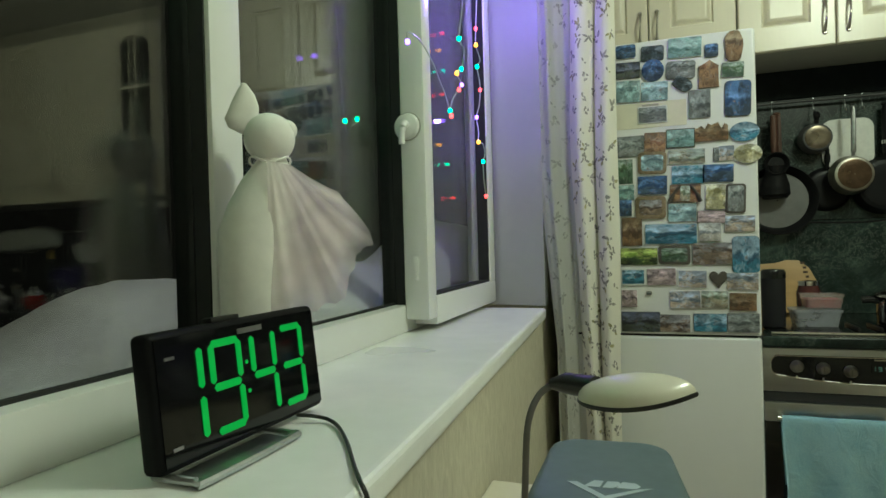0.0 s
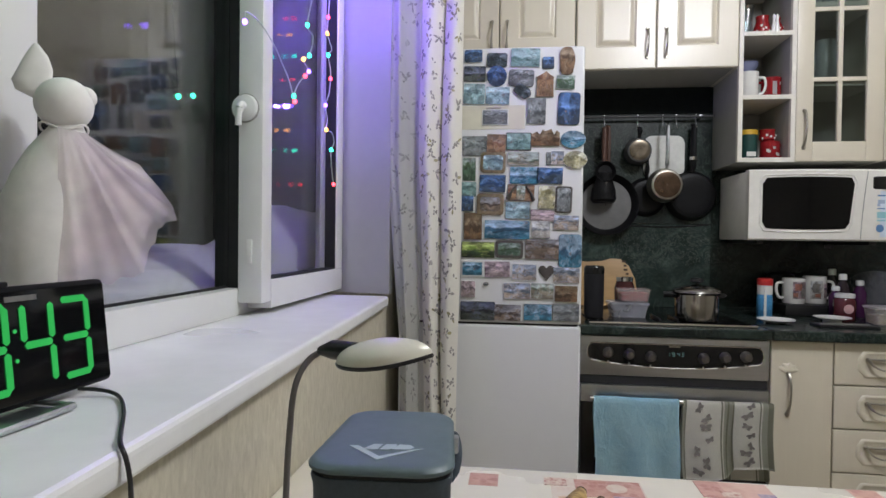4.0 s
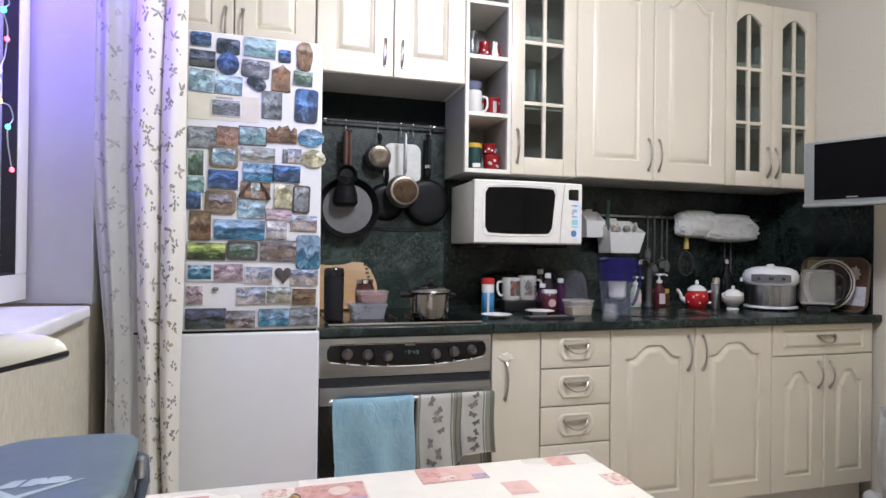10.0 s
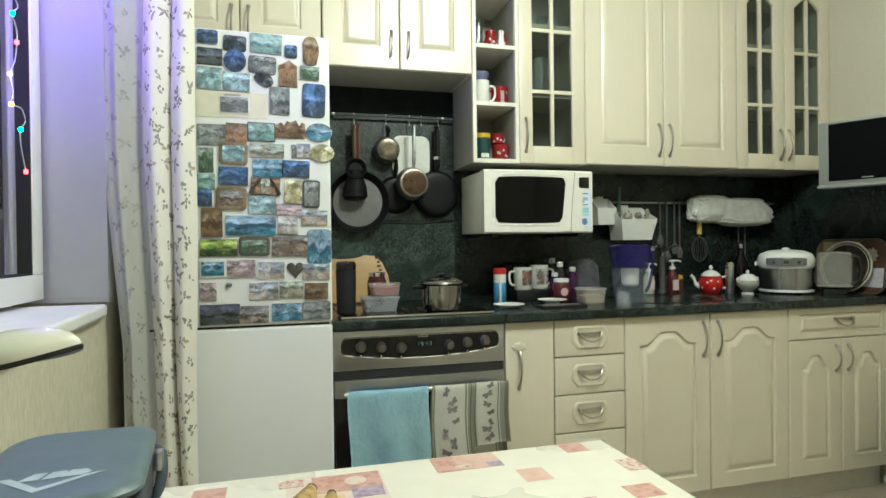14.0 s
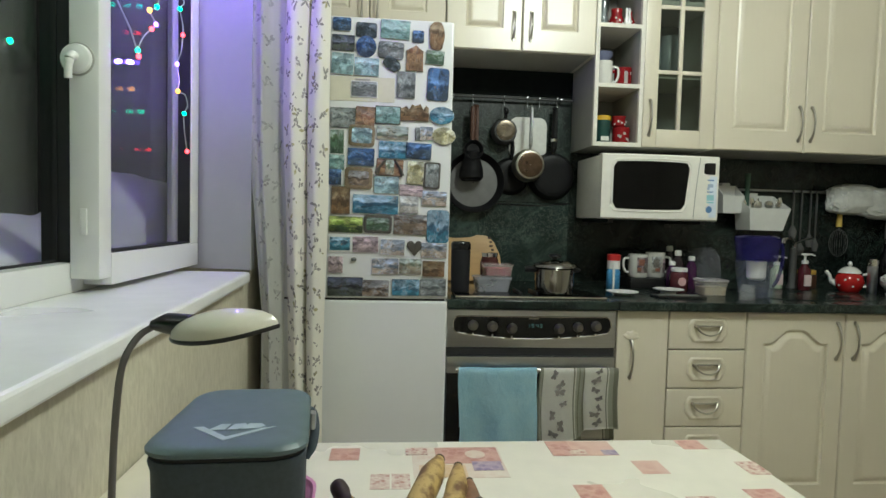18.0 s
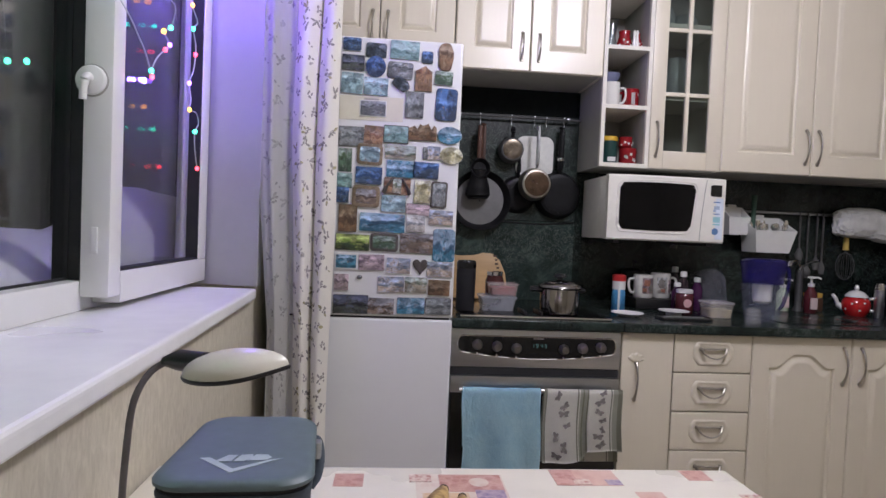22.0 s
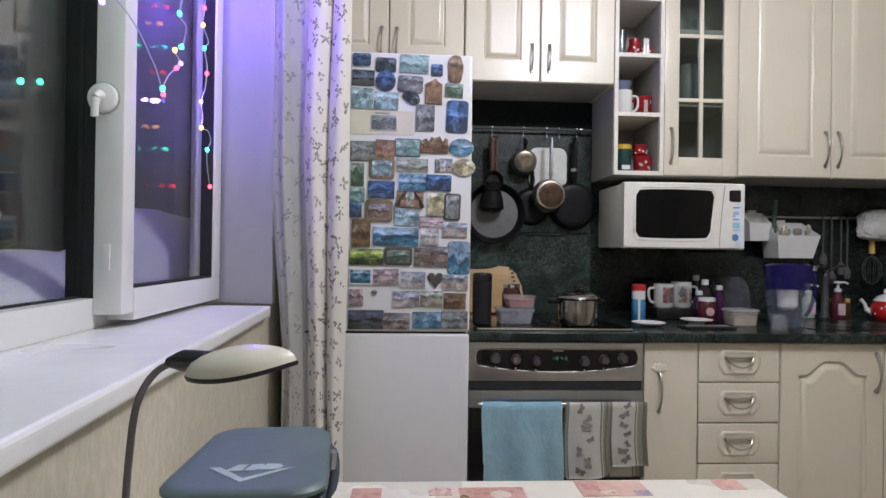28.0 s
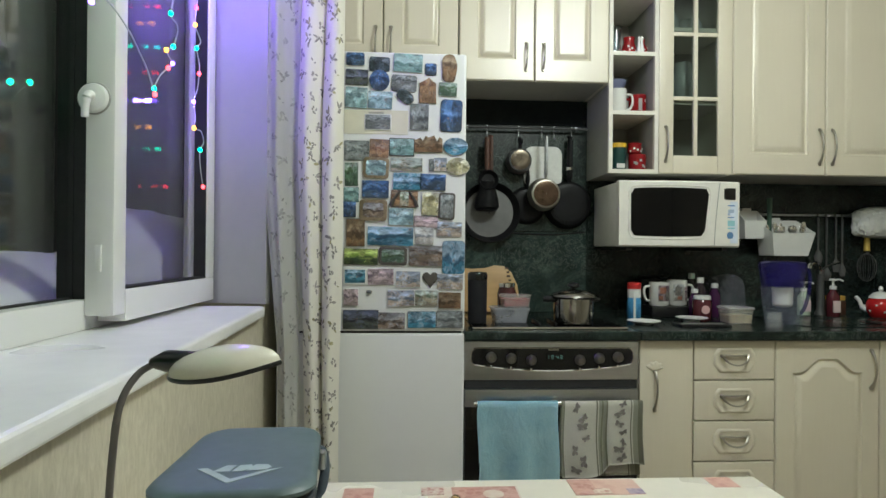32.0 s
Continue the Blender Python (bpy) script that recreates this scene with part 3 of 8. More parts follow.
def glass_door(w, h, cab, x, z, hx, arched):
    """A framed door with three rows of two panes."""
    m, bar, y0, y1 = 0.062, 0.016, -0.02, 0.0
    d = part("door", box(B(), x + 0.002, x + m, y0, y1, z + 0.002, z + h - 0.002, 0.003), CREAM, cab, "cream glazed door with glazing bars")
    xl, xr = x + m, x + w - m
    part("stile", box(B(), xr, x + w - 0.002, y0, y1, z + 0.002, z + h - 0.002, 0.003), CREAM, d)
    part("rail", box(B(), xl, xr, y0, y1, z + 0.002, z + 0.075, 0.003), CREAM, d)
    zt = z + h - 0.062
    pts = [(xl, z + h - 0.002), (xl, zt - 0.045)]
    for i in range(13):
        u = i / 12
        pts.append((xl + (xr - xl) * u, zt - 0.045 + 0.05 * (1 - abs(2 * u - 1) ** 1.6)))
    pts += [(xr, z + h - 0.002)]
    part("rail", extrude_outline(B(), pts, y0, y1), CREAM, d)
    xm = (xl + xr) / 2
    part("glazing_bar", box(B(), xm - bar / 2, xm + bar / 2, y0 + 0.001, y1, z + 0.075, zt, 0.002), CREAM, d)
    span = zt - 0.03 - (z + 0.075)
    for zz in (z + 0.075 + span * 0.32, z + 0.075 + span * 0.68):
        for q0, q1 in ((xl, xm - bar / 2), (xm + bar / 2, xr)):
            part("glazing_bar", box(B(), q0, q1, y0 + 0.0015, y1, zz - bar / 2, zz + bar / 2, 0.002), CREAM, d)
    part("pane", box(B(), xl - 0.004, xr + 0.004, -0.010, -0.007, z + 0.07, zt + 0.01), CABGLASS, d, "clear cabinet glass", None)
    part("handle", bow(hx, y0, z + 0.12, 0.14), NICKEL, d, "bowed satin metal handle")


def wall_cabinet(x0, x1, z0, z1, label, fronts, shelves=(), open_front=False):
    cab = thing("wall_cabinet", (x0, YU + 0.02, z0), label, "cabinet", "upper kitchen cabinets")
    w, h, d, t = x1 - x0, z1 - z0, YN - YU - 0.043, 0.016
    y0 = -0.019 if open_front else 0.0
    # left side, underside and back take the darker board colour as painted shade
    part("side", box(B(), 0, t, 0.0, d, 0, h), SHADE_GREY, cab)
    part("side", box(B(), w - t, w, 0.0, d, 0, h), SHADE_GREY if open_front else WHITEBOARD, cab)
    part("bottom", box(B(), t, w - t, 0.0, d, 0, t), SHADE_GREY, cab)
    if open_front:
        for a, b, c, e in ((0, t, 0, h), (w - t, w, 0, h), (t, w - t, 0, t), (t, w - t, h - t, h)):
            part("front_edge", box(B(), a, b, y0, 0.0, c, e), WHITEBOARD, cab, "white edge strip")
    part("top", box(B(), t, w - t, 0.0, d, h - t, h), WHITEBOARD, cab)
    part("back", box(B(), t, w - t, d - 0.006, d, t, h - t), SHADE_GREY, cab)
    for s in shelves:
        part("shelf", box(B(), t, w - t, y0, d - 0.006, s - z0 - t / 2, s - z0 + t / 2), WHITEBOARD, cab)
    for kind, a, b, hx in fronts:
        if kind == "glass":
            glass_door(b - a, h, cab, a, 0, hx, True)
        else:
            dd = part("door", moved(door_mesh(b - a - 0.004, h - 0.004, 0.074, marginz=0.085, rise=0.05 if h > 0.6 else 0.0, margint=0.022 if h > 0.6 else 0.06), a + 0.002, -0.02, 0.002), CREAM, cab)
            part("handle", bow(hx, -0.02, 0.12 if h > 0.6 else 0.10, 0.14 if h > 0.6 else 0.11), NICKEL, dd, "bowed satin metal handle")
    return cab


UB, UT = 1.455, 2.35
wall_cabinet(-0.235, 0.363, 1.86, UT, "cream wall cabinet with two doors above the fridge", [("door", 0, 0.299, 0.27), ("door", 0.299, 0.598, 0.33)])
wall_cabinet(0.365, 0.975, 1.815, UT, "cream wall cabinet with two panel doors above the stove", [("door", 0, 0.305, 0.27), ("door", 0.305, 0.61, 0.34)])
wall_cabinet(0.975, 1.18, UB, UT, "open narrow white shelf unit holding red spotted crockery", [], (1.70, 1.94, 2.17), True)
wall_cabinet(1.18, 1.49, UB, UT, "cream wall cabinet with one glazed door", [("glass", 0, 0.31, 0.03)], (1.75, 2.05))
wall_cabinet(1.49, 2.285, UB, UT, "wide cream wall cabinet with two tall panel doors", [("door", 0, 0.3975, 0.37), ("door", 0.3975, 0.795, 0.425)])
wall_cabinet(2.285, 2.838, UB, UT, "cream wall cabinet with two glazed arched doors", [("glass", 0, 0.2765, 0.25), ("glass", 0.2765, 0.553, 0.30)], (1.75, 2.05))


# ---- fridge ----
def fridge():
    f = thing("fridge", (0.0, 1.87, 0), "tall white two-door fridge covered with souvenir magnets", "fridge")
    x0, x1 = -0.225, 0.362
    part("body", box(B(), x0, x1, 0.06, 0.63, 0.03, 1.79, 0.006), ENAMEL, f)
    part("fridge_door", box(B(), x0, x1, 0.0, 0.055, 0.8635, 1.797, 0.010, 4), ENAMEL, f)
    part("freezer_door", box(B(), x0, x1, 0.0, 0.055, 0.07, 0.8565, 0.010, 4), ENAMEL, f)
    part("door_seal", box(B(), x0 + 0.01, x1 - 0.01, 0.012, 0.062, 0.848, 0.872), RUBBER, f, "dark gap between the doors")
    for x in (x0 + 0.05, x1 - 0.05):
        for y in (0.1, 0.58):
            part("foot", lathe(B(), [(0.02, 0), (0.02, 0.03)], 12, (x, y, 0)), BLACK, f)
    part("badge", box(B(), 0.035, 0.085, -0.002, 0.001, 1.585, 1.595), NICKEL, f, "small grey maker badge", None)


fridge()


# ---- stove ----
def stove():
    s = thing("stove", (0.365, YF, 0), "built-in steel oven with six knobs and towel rail", "oven")
    w = 0.612
    part("body", box(B(), 0.002, w - 0.002, 0.03, 0.60, 0.06, 0.826), BLACK, s)
    bm = box(B(), 0.0, w, 0.0, 0.03, 0.69, 0.824, 0.004)
    part("control_panel", bm, STEEL, s)
    # black oval fascia with a bowed lower edge
    pts = []
    n = 28
    for i in range(n + 1):
        u = i / n
        pts.append((0.045 + 0.525 * u, 0.742 - 0.020 * (1 - (2 * u - 1) ** 2) - 0.0))
    arc = [(0.572 + 0.020 * math.cos(a), 0.772 + 0.030 * math.sin(a)) for a in np.linspace(-1.3, 1.57, 9)]
    arl = [(0.043 + 0.020 * math.cos(a), 0.772 + 0.030 * math.sin(a)) for a in np.linspace(1.57, 4.45, 9)]
    fas = part("fascia", extrude_outline(B(), pts + arc + arl, -0.004, 0.004), BLACKGLASS, s, "glossy black control fascia")
    rim = [(x, -0.004, z) for x, z in pts + arc + arl]
    part("fascia_rim", tube(B(), rim + rim[:1], 0.0022, 6), CHROME, s, "bright trim round the fascia")
    KNOB = plain("knob_steel", (0.26, 0.245, 0.23), 0.32, 1.0, vary=0.1)
    for i, kx in enumerate((0.093, 0.162, 0.232, 0.402, 0.470, 0.536)):
        kz = 0.770 if i in (0, 5) else (0.766 if i in (1, 4) else 0.760)
        k = part("knob", lathe(B(), [(0.018, 0.0), (0.019, 0.004), (0.0155, 0.008), (0.014, 0.022), (0.011, 0.025)], 20, (kx, -0.004, kz), "y"), KNOB, s, "round dull steel knob")
        part("grip", box(B(), kx - 0.003, kx + 0.003, -0.032, -0.02, kz - 0.012, kz + 0.012, 0.0015), KNOB, k)
        part("mark", box(B(), kx - 0.002, kx + 0.002, -0.0075, -0.004, kz - 0.034, kz - 0.028), WHITEBOARD, k, "", None)
    part("display", box(B(), 0.285, 0.345, -0.006, -0.003, 0.758, 0.782), BLACKGLASS, s, "dark clock display", None)
    part("badge", box(B(), 0.292, 0.328, -0.0055, -0.003, 0.793, 0.797), NICKEL, s, "small maker badge", None)
    part("gap", box(B(), 0.004, w - 0.004, 0.004, 0.03, 0.66, 0.689), RUBBER, s, "dark vent gap", None)
    door = part("oven_door", box(B(), 0.004, w - 0.004, -0.006, 0.03, 0.10, 0.659, 0.004), BLACKGLASS, s, "black glass oven door")
    part("door_trim", box(B(), 0.003, w - 0.003, -0.010, 0.02, 0.600, 0.6595, 0.004), STEEL, door, "steel strip along the top of the door")
    part("rail", tube(B(), [(0.03, -0.048, 0.622), (0.585, -0.048, 0.622)], 0.007, 12), CHROME, door, "round steel towel rail")
    for x in (0.045, 0.57):
        part("bracket", box(B(), x - 0.008, x + 0.008, -0.046, -0.008, 0.614, 0.630, 0.003), CHROME, door)
    part("drawer", box(B(), 0.004, w - 0.004, -0.004, 0.03, 0.065, 0.097, 0.003), STEEL, s)


stove()

# hob set in its own strip of worktop above the oven
solid("hob_worktop", box(B(), 0.364, 0.976, 1.885, YN - 0.022, 0.829, 0.862, 0.006, 3), MARBLE, "dark green marbled worktop strip round the hob", "worktop")
hob = thing("hob", (0.40, 1.93, 0.862), "black glass hob with a steel front trim", "hob")
part("plate", box(B(), 0, 0.54, 0, 0.50, 0.0, 0.006, 0.002), BLACKGLASS, hob)
part("front_trim", box(B(), -0.004, 0.544, -0.012, 0.006, 0.0, 0.010, 0.003), CHROME, hob, "bright steel front strip")


# ---- table ----
def table():
    t = thing("dining_table", (0, 0, 0), "cream table with scattered printed brown and violet tile motifs", "table")
    x0, x1, y0, y1, z = -0.235, 0.785, -0.45, 0.905, 0.74
    part("tabletop", box(B(), x0, x1, y0, y1, z - 0.028, z, 0.006, 3), TABLETOP, t)
    part("edge_band", box(B(), x0 - 0.0015, x1 + 0.0015, y0 - 0.0015, y1 + 0.0015, z - 0.022, z - 0.008), plain("cream_edge", (0.66, 0.62, 0.50), 0.4), t, "", None)
    for x in (x0 + 0.06, x1 - 0.06):
        for y in (y0 + 0.06, y1 - 0.06):
            part("leg", lathe(B(), [(0.02, 0), (0.025, 0.01), (0.025, z - 0.028)], 14, (x, y, 0)), CHROME, t)
    return t


TABLETOP = plain("cream_laminate", (0.76, 0.72, 0.60), 0.28, vary=0.03, scale=25, relief=0.02)
TABLE = table()


# ---- curtain ----
def cloth_grid(name, fn, nu, nv, material, thick=0.0):
    """A sheet from fn(u, v) -> (point, uv)."""
    bm = B()
    uvl = bm.loops.layers.uv.new("UVMap")
    grid, uvs = [], {}
    for i in range(nu + 1):
        row = []
        for j in range(nv + 1):
            p, uv = fn(i / nu, j / nv)
            w = bm.verts.new(p)
            uvs[w] = uv
            row.append(w)
        grid.append(row)
    for a, b in zip(grid, grid[1:]):
        bridge(bm, a, b, False)
    for f in bm.faces:
        for l in f.loops:
            l[uvl].uv = uvs[l.vert]
    if thick:
        bmesh.ops.solidify(bm, geom=bm.faces[:], thickness=thick)
    return bm


def drape(u, v):
    z = 0.03 + 2.42 * v
    flare = max(0.0, min(1.0, (1.38 - z) / 0.9))
    x0 = 0.024 * flare - 0.182
    x = x0 + (-0.044 - x0) * u
    q = abs(math.sin(math.pi * (0.04 + 1.92 * max(0.0, u) ** 1.15 + 0.03 * math.sin(z * 2.1))))
    y = 1.818 - 0.044 * q ** 0.7 + 0.002 * math.sin(u * 14 + z * 1.4) + 0.004 * math.sin(z * 3.3 + u * 2)
    return (x + 0.005 * math.sin(z * 2.4 + u * 4) + 0.002 * math.sin(z * 7.0), y, z), (u * 0.24, z)


def sheer(u, v):
    z = 0.03 + 2.42 * v
    flare = max(0.0, min(1.0, (1.38 - z) / 0.55))
    x0 = -0.283 + 0.045 * flare
    x = x0 + (-0.175 - x0) * u
    y = 1.762 + 0.050 * u * u + 0.010 * math.sin(u * 9 + z * 0.9) + 0.005 * math.sin(z * 4.0 + u * 3) + 0.003 * math.sin(u * 21 + z * 2.0)
    return (x, y, z), (u * 0.18 + 0.37, z)


def on_cloth(bm, fn, blades, size, lift):
    """Lays leaf shapes on a sheet; each blade is (u, v, turn, length, width), size the sheet's metres along u and v."""
    def at(u, v):
        p = Vector(fn(u, v)[0])
        a, b = Vector(fn(u + 0.004, v)[0]) - p, Vector(fn(u, v + 0.002)[0]) - p
        n = a.cross(b).normalized()
        return p + n * (lift if n.y < 0 else -lift)

    for u, v, turn, ln, wd in blades:
        c, s = math.cos(turn), math.sin(turn)
        rows = []
        for i in range(6):
            q = i / 5
            half = wd / 2 * (math.sin(math.pi * min(0.97, q * 0.94 + 0.03)) ** 0.8)
            row = []
            for k in (-1, 0, 1):
                a, b = (q - 0.5) * ln, half * k
                row.append(bm.verts.new(at(u + (a * c - b * s) / size[0], v + (a * s + b * c) / size[1])))
            rows.append(row)
        for a, b in zip(rows, rows[1:]):
            bridge(bm, a, b, False)
    return bm


def sprigs(rng, size, step):
    """Scattered sprigs: pairs of leaves on a stalk, small bunches of buds and single leaves."""
    dark, olive = [], []
    nv, nu = int(size[1] / step), max(2, round(size[0] / step))
    for j in range(nv):
        for i in range(nu):
            u = (i + 0.5 * (j % 2) + rng.uniform(0.2, 0.7)) / (nu + 0.5)
            v = (j + rng.uniform(0.25, 0.75)) / nv
            if not 0.04 < u < 0.96 or not 0.02 < v < 0.98:
                continue
            kind, a = rng.random(), rng.uniform(0.3, 2.8)
            put = lambda lst, du, dv, turn, ln, wd: lst.append((min(0.98, max(0.02, u + du / size[0])), v + dv / size[1], turn, ln, wd))
            if kind < 0.50:
                for k in range(rng.randint(5, 8)):
                    q, d = rng.uniform(0, 6.28), rng.uniform(0.002, 0.017)
                    put(dark, d * math.cos(q), 1.2 * d * math.sin(q), rng.uniform(0, 3), rng.uniform(0.007, 0.013), rng.uniform(0.005, 0.009))
                for k in range(2):
                    q = rng.uniform(0, 6.28)
                    put(olive if rng.random() < 0.6 else dark, 0.018 * math.cos(q), 0.018 * math.sin(q), q, rng.uniform(0.016, 0.024), rng.uniform(0.008, 0.011))
            elif kind < 0.64:
                main = olive if rng.random() < 0.55 else dark
                a = rng.uniform(0, 6.28)
                for k, d in ((rng.uniform(-0.9, -0.3), 0.013), (rng.uniform(0.3, 1.1), 0.010), (rng.uniform(1.8, 3.4), 0.009)):
                    put(main if d > 0.0095 else dark, d * math.cos(a + k), d * math.sin(a + k), a + k * 0.8, rng.uniform(0.018, 0.030), rng.uniform(0.007, 0.011))
                put(dark, -0.014 * math.cos(a + 0.3), -0.014 * math.sin(a + 0.3), a + 0.5, 0.007, 0.006)
            elif kind < 0.84:
                for k in range(5):
                    put(dark, (k % 2 - 0.5) * 0.010 + rng.uniform(-.004, .004), (k // 2 - 1) * 0.009 + rng.uniform(-.004, .004), rng.uniform(0, 3), rng.uniform(0.009, 0.015), rng.uniform(0.006, 0.010))
            else:
                put(dark, 0, 0, a, rng.uniform(0.012, 0.018), rng.uniform(0.006, 0.008))
                put(olive if rng.random() < 0.4 else dark, 0.012, -0.010, a + 1.2, 0.010, 0.005)
    return dark, olive


cur = thing("curtain", (0, 0, 0), "cream curtain with grey leaf sprigs drawn aside, sheer panel beside it", "curtain")
dr = part("drape", cloth_grid("drape", drape, 90, 60, CURTAIN), CURTAIN, cur, smooth=180)
sh = part("sheer_panel", cloth_grid("sheer", sheer, 36, 60, SHEER), SHEER, cur, "greyish thin curtain panel with sprigs", smooth=180)
rng = random.Random(5)
dk, ol = sprigs(rng, (0.24, 2.42), 0.056)
for nm, lst, mat in (("leaf_print", dk, SPRIG_D), ("leaf_print", ol, SPRIG_O)):
    tagged(part(nm, on_cloth(B(), drape, lst, (0.24, 2.42), 0.0012), mat, dr, "printed leaf sprigs", 180), "printed leaf sprigs", kind="stuff")
dk, ol = sprigs(rng, (0.15, 2.42), 0.062)
tagged(part("leaf_print", on_cloth(B(), sheer, dk + ol, (0.15, 2.42), 0.0012), SPRIG_F, sh, "faint printed sprigs", 180), "faint printed sprigs", kind="stuff")
part("rod", tube(B(), [(-0.2, -0.9, 2.47), (-0.2, 1.86, 2.47)], 0.012, 10), UPVC, cur)


# ---- fridge magnets ----
def picture(name, sky, mid, low, h1=0.45, h2=0.62, rough=0.35):
    """A printed view: sky with cloud over a ragged far band over a near band, with soft blotches of other tints."""
    m, t, b = nodes_of(name, rough)
    c = t.nodes.new("ShaderNodeTexCoord")
    info = t.nodes.new("ShaderNodeObjectInfo")
    sep = t.nodes.new("ShaderNodeSeparateXYZ")
    t.links.new(c.outputs["Generated"], sep.inputs[0])
    off = t.nodes.new("ShaderNodeCombineXYZ")
    t.links.new(maths(t, "MULTIPLY", info.outputs["Random"], 37.0), off.inputs[1])
    t.links.new(sep.outputs[0], off.inputs[0])
    t.links.new(sep.outputs[2], off.inputs[2])
    n = noise_of(t, off.outputs[0], 2.3, 3, 0.5)
    k = noise_of(t, off.outputs[0], 5.0, 3, 0.6, 0.8)
    f = noise_of(t, off.outputs[0], 16, 2, 0.5)
    shift = maths(t, "MULTIPLY", maths(t, "SUBTRACT", maths(t, "FRACT", maths(t, "MULTIPLY", info.outputs["Random"], 7.3)), 0.5), 0.36)
    z = maths(t, "ADD", maths(t, "ADD", sep.outputs[2], shift), maths(t, "MULTIPLY", maths(t, "SUBTRACT", n, 0.5), 0.75))
    dim = lambda q, g: tuple(x * g for x in q)
    grey = lambda q, g: tuple(x * (1 - g) + g * (q[0] * 0.3 + q[1] * 0.6 + q[2] * 0.1) for x in q)
    sky, mid, low = grey(sky, 0.12), dim(grey(mid, 0.1), 0.85), dim(grey(low, 0.1), 0.9)
    view = ramp(t, z, (0.0, dim(low, 0.6)), (h1 - 0.08, low), (h1 + 0.03, dim(mid, 0.55)), (h2 - 0.04, dim(mid, 0.8)), (h2 + 0.06, tuple(min(1, x * 1.2 + 0.06) for x in sky)), (1.0, dim(sky, 0.8)))
    other = ramp(t, k, (0.36, dim(mid, 0.35)), (0.47, dim(low, 1.0)), (0.58, dim(sky, 0.9)), (0.70, (0.24, 0.17, 0.13)))
    view = mix(t, ramp(t, noise_of(t, off.outputs[0], 3.1, 2, 0.5, 0.3), (0.44, (0, 0, 0)), (0.58, (0.85,) * 3)), view, other)
    cells = t.nodes.new("ShaderNodeTexVoronoi")
    cells.feature = "SMOOTH_F1"
    cells.inputs["Scale"].default_value = 3.4
    cells.inputs["Smoothness"].default_value = 0.6
    t.links.new(off.outputs[0], cells.inputs["Vector"])
    view = mix(t, 0.55, view, ramp(t, cells.outputs["Color"], (0.25, (0.25,) * 3), (0.5, (0.9,) * 3), (0.75, (1.5,) * 3)), "MULTIPLY")
    speck = ramp(t, f, (0.35, (0.72,) * 3), (0.5, (1.0,) * 3), (0.68, (1.2,) * 3))
    t.links.new(mix(t, 0.7, view, speck, "MULTIPLY"), b.inputs["Base Color"])
    return m


PICS = {
    "sea": picture("print_sea", (0.30, 0.46, 0.62), (0.06, 0.20, 0.34), (0.04, 0.24, 0.36)),
    "deep": picture("print_deep_blue", (0.07, 0.20, 0.48), (0.02, 0.09, 0.26), (0.06, 0.10, 0.16)),
    "dark": picture("print_dark_water", (0.12, 0.16, 0.20), (0.03, 0.05, 0.06), (0.05, 0.08, 0.09)),
    "teal": picture("print_teal", (0.36, 0.55, 0.55), (0.20, 0.44, 0.42), (0.26, 0.48, 0.45)),
    "pale": picture("print_pale_sea", (0.42, 0.58, 0.64), (0.24, 0.42, 0.50), (0.32, 0.52, 0.56)),
    "grey": picture("print_grey", (0.34, 0.38, 0.40), (0.16, 0.19, 0.20), (0.24, 0.26, 0.26)),
    "warm": picture("print_warm_town", (0.24, 0.16, 0.12), (0.32, 0.14, 0.08), (0.42, 0.24, 0.12)),
    "sand": picture("print_sand", (0.42, 0.50, 0.48), (0.22, 0.30, 0.20), (0.42, 0.36, 0.26)),
    "green": picture("print_green", (0.30, 0.38, 0.36), (0.12, 0.22, 0.10), (0.10, 0.20, 0.12)),
    "lime": picture("print_lime", (0.44, 0.56, 0.12), (0.30, 0.48, 0.06), (0.03, 0.06, 0.03), 0.28, 0.5),
    "pink": picture("print_pink", (0.60, 0.46, 0.52), (0.34, 0.24, 0.32), (0.55, 0.42, 0.42)),
    "mesa": picture("print_mesa", (0.34, 0.34, 0.38), (0.12, 0.08, 0.06), (0.28, 0.20, 0.14)),
    "night": picture("print_night", (0.10, 0.12, 0.22), (0.03, 0.03, 0.05), (0.10, 0.12, 0.10)),
    "white": picture("print_white", (0.66, 0.68, 0.70), (0.42, 0.46, 0.52), (0.60, 0.56, 0.50)),
    "yellow": picture("print_yellow", (0.66, 0.66, 0.52), (0.52, 0.48, 0.20), (0.60, 0.55, 0.30)),
    "brown": picture("print_brown", (0.26, 0.18, 0.10), (0.16, 0.09, 0.05), (0.24, 0.13, 0.06)),
    "beach": picture("print_beach", (0.44, 0.52, 0.68), (0.24, 0.32, 0.42), (0.58, 0.46, 0.36)),
}
EDGE_W = plain("magnet_white_edge", (0.66, 0.66, 0.64), 0.4)
EDGE_D = plain("magnet_dark_edge", (0.08, 0.07, 0.06), 0.45)
EDGE_B = plain("magnet_bronze", (0.26, 0.20, 0.13), 0.4, 0.4, vary=0.25, scale=120, relief=0.4)
WORDS = {"sea": "blue sea view", "deep": "deep blue bay", "dark": "dark water", "teal": "pale teal lagoon", "pale": "pale blue sea", "grey": "grey coast",
         "warm": "red-brown town", "sand": "sandy shore", "green": "green hills", "lime": "lime green field", "pink": "pink dusk city", "mesa": "brown table mountain",
         "night": "dark evening bay", "white": "white winter view", "yellow": "pale yellow flowers", "brown": "brown ruins", "beach": "sunny beach"}


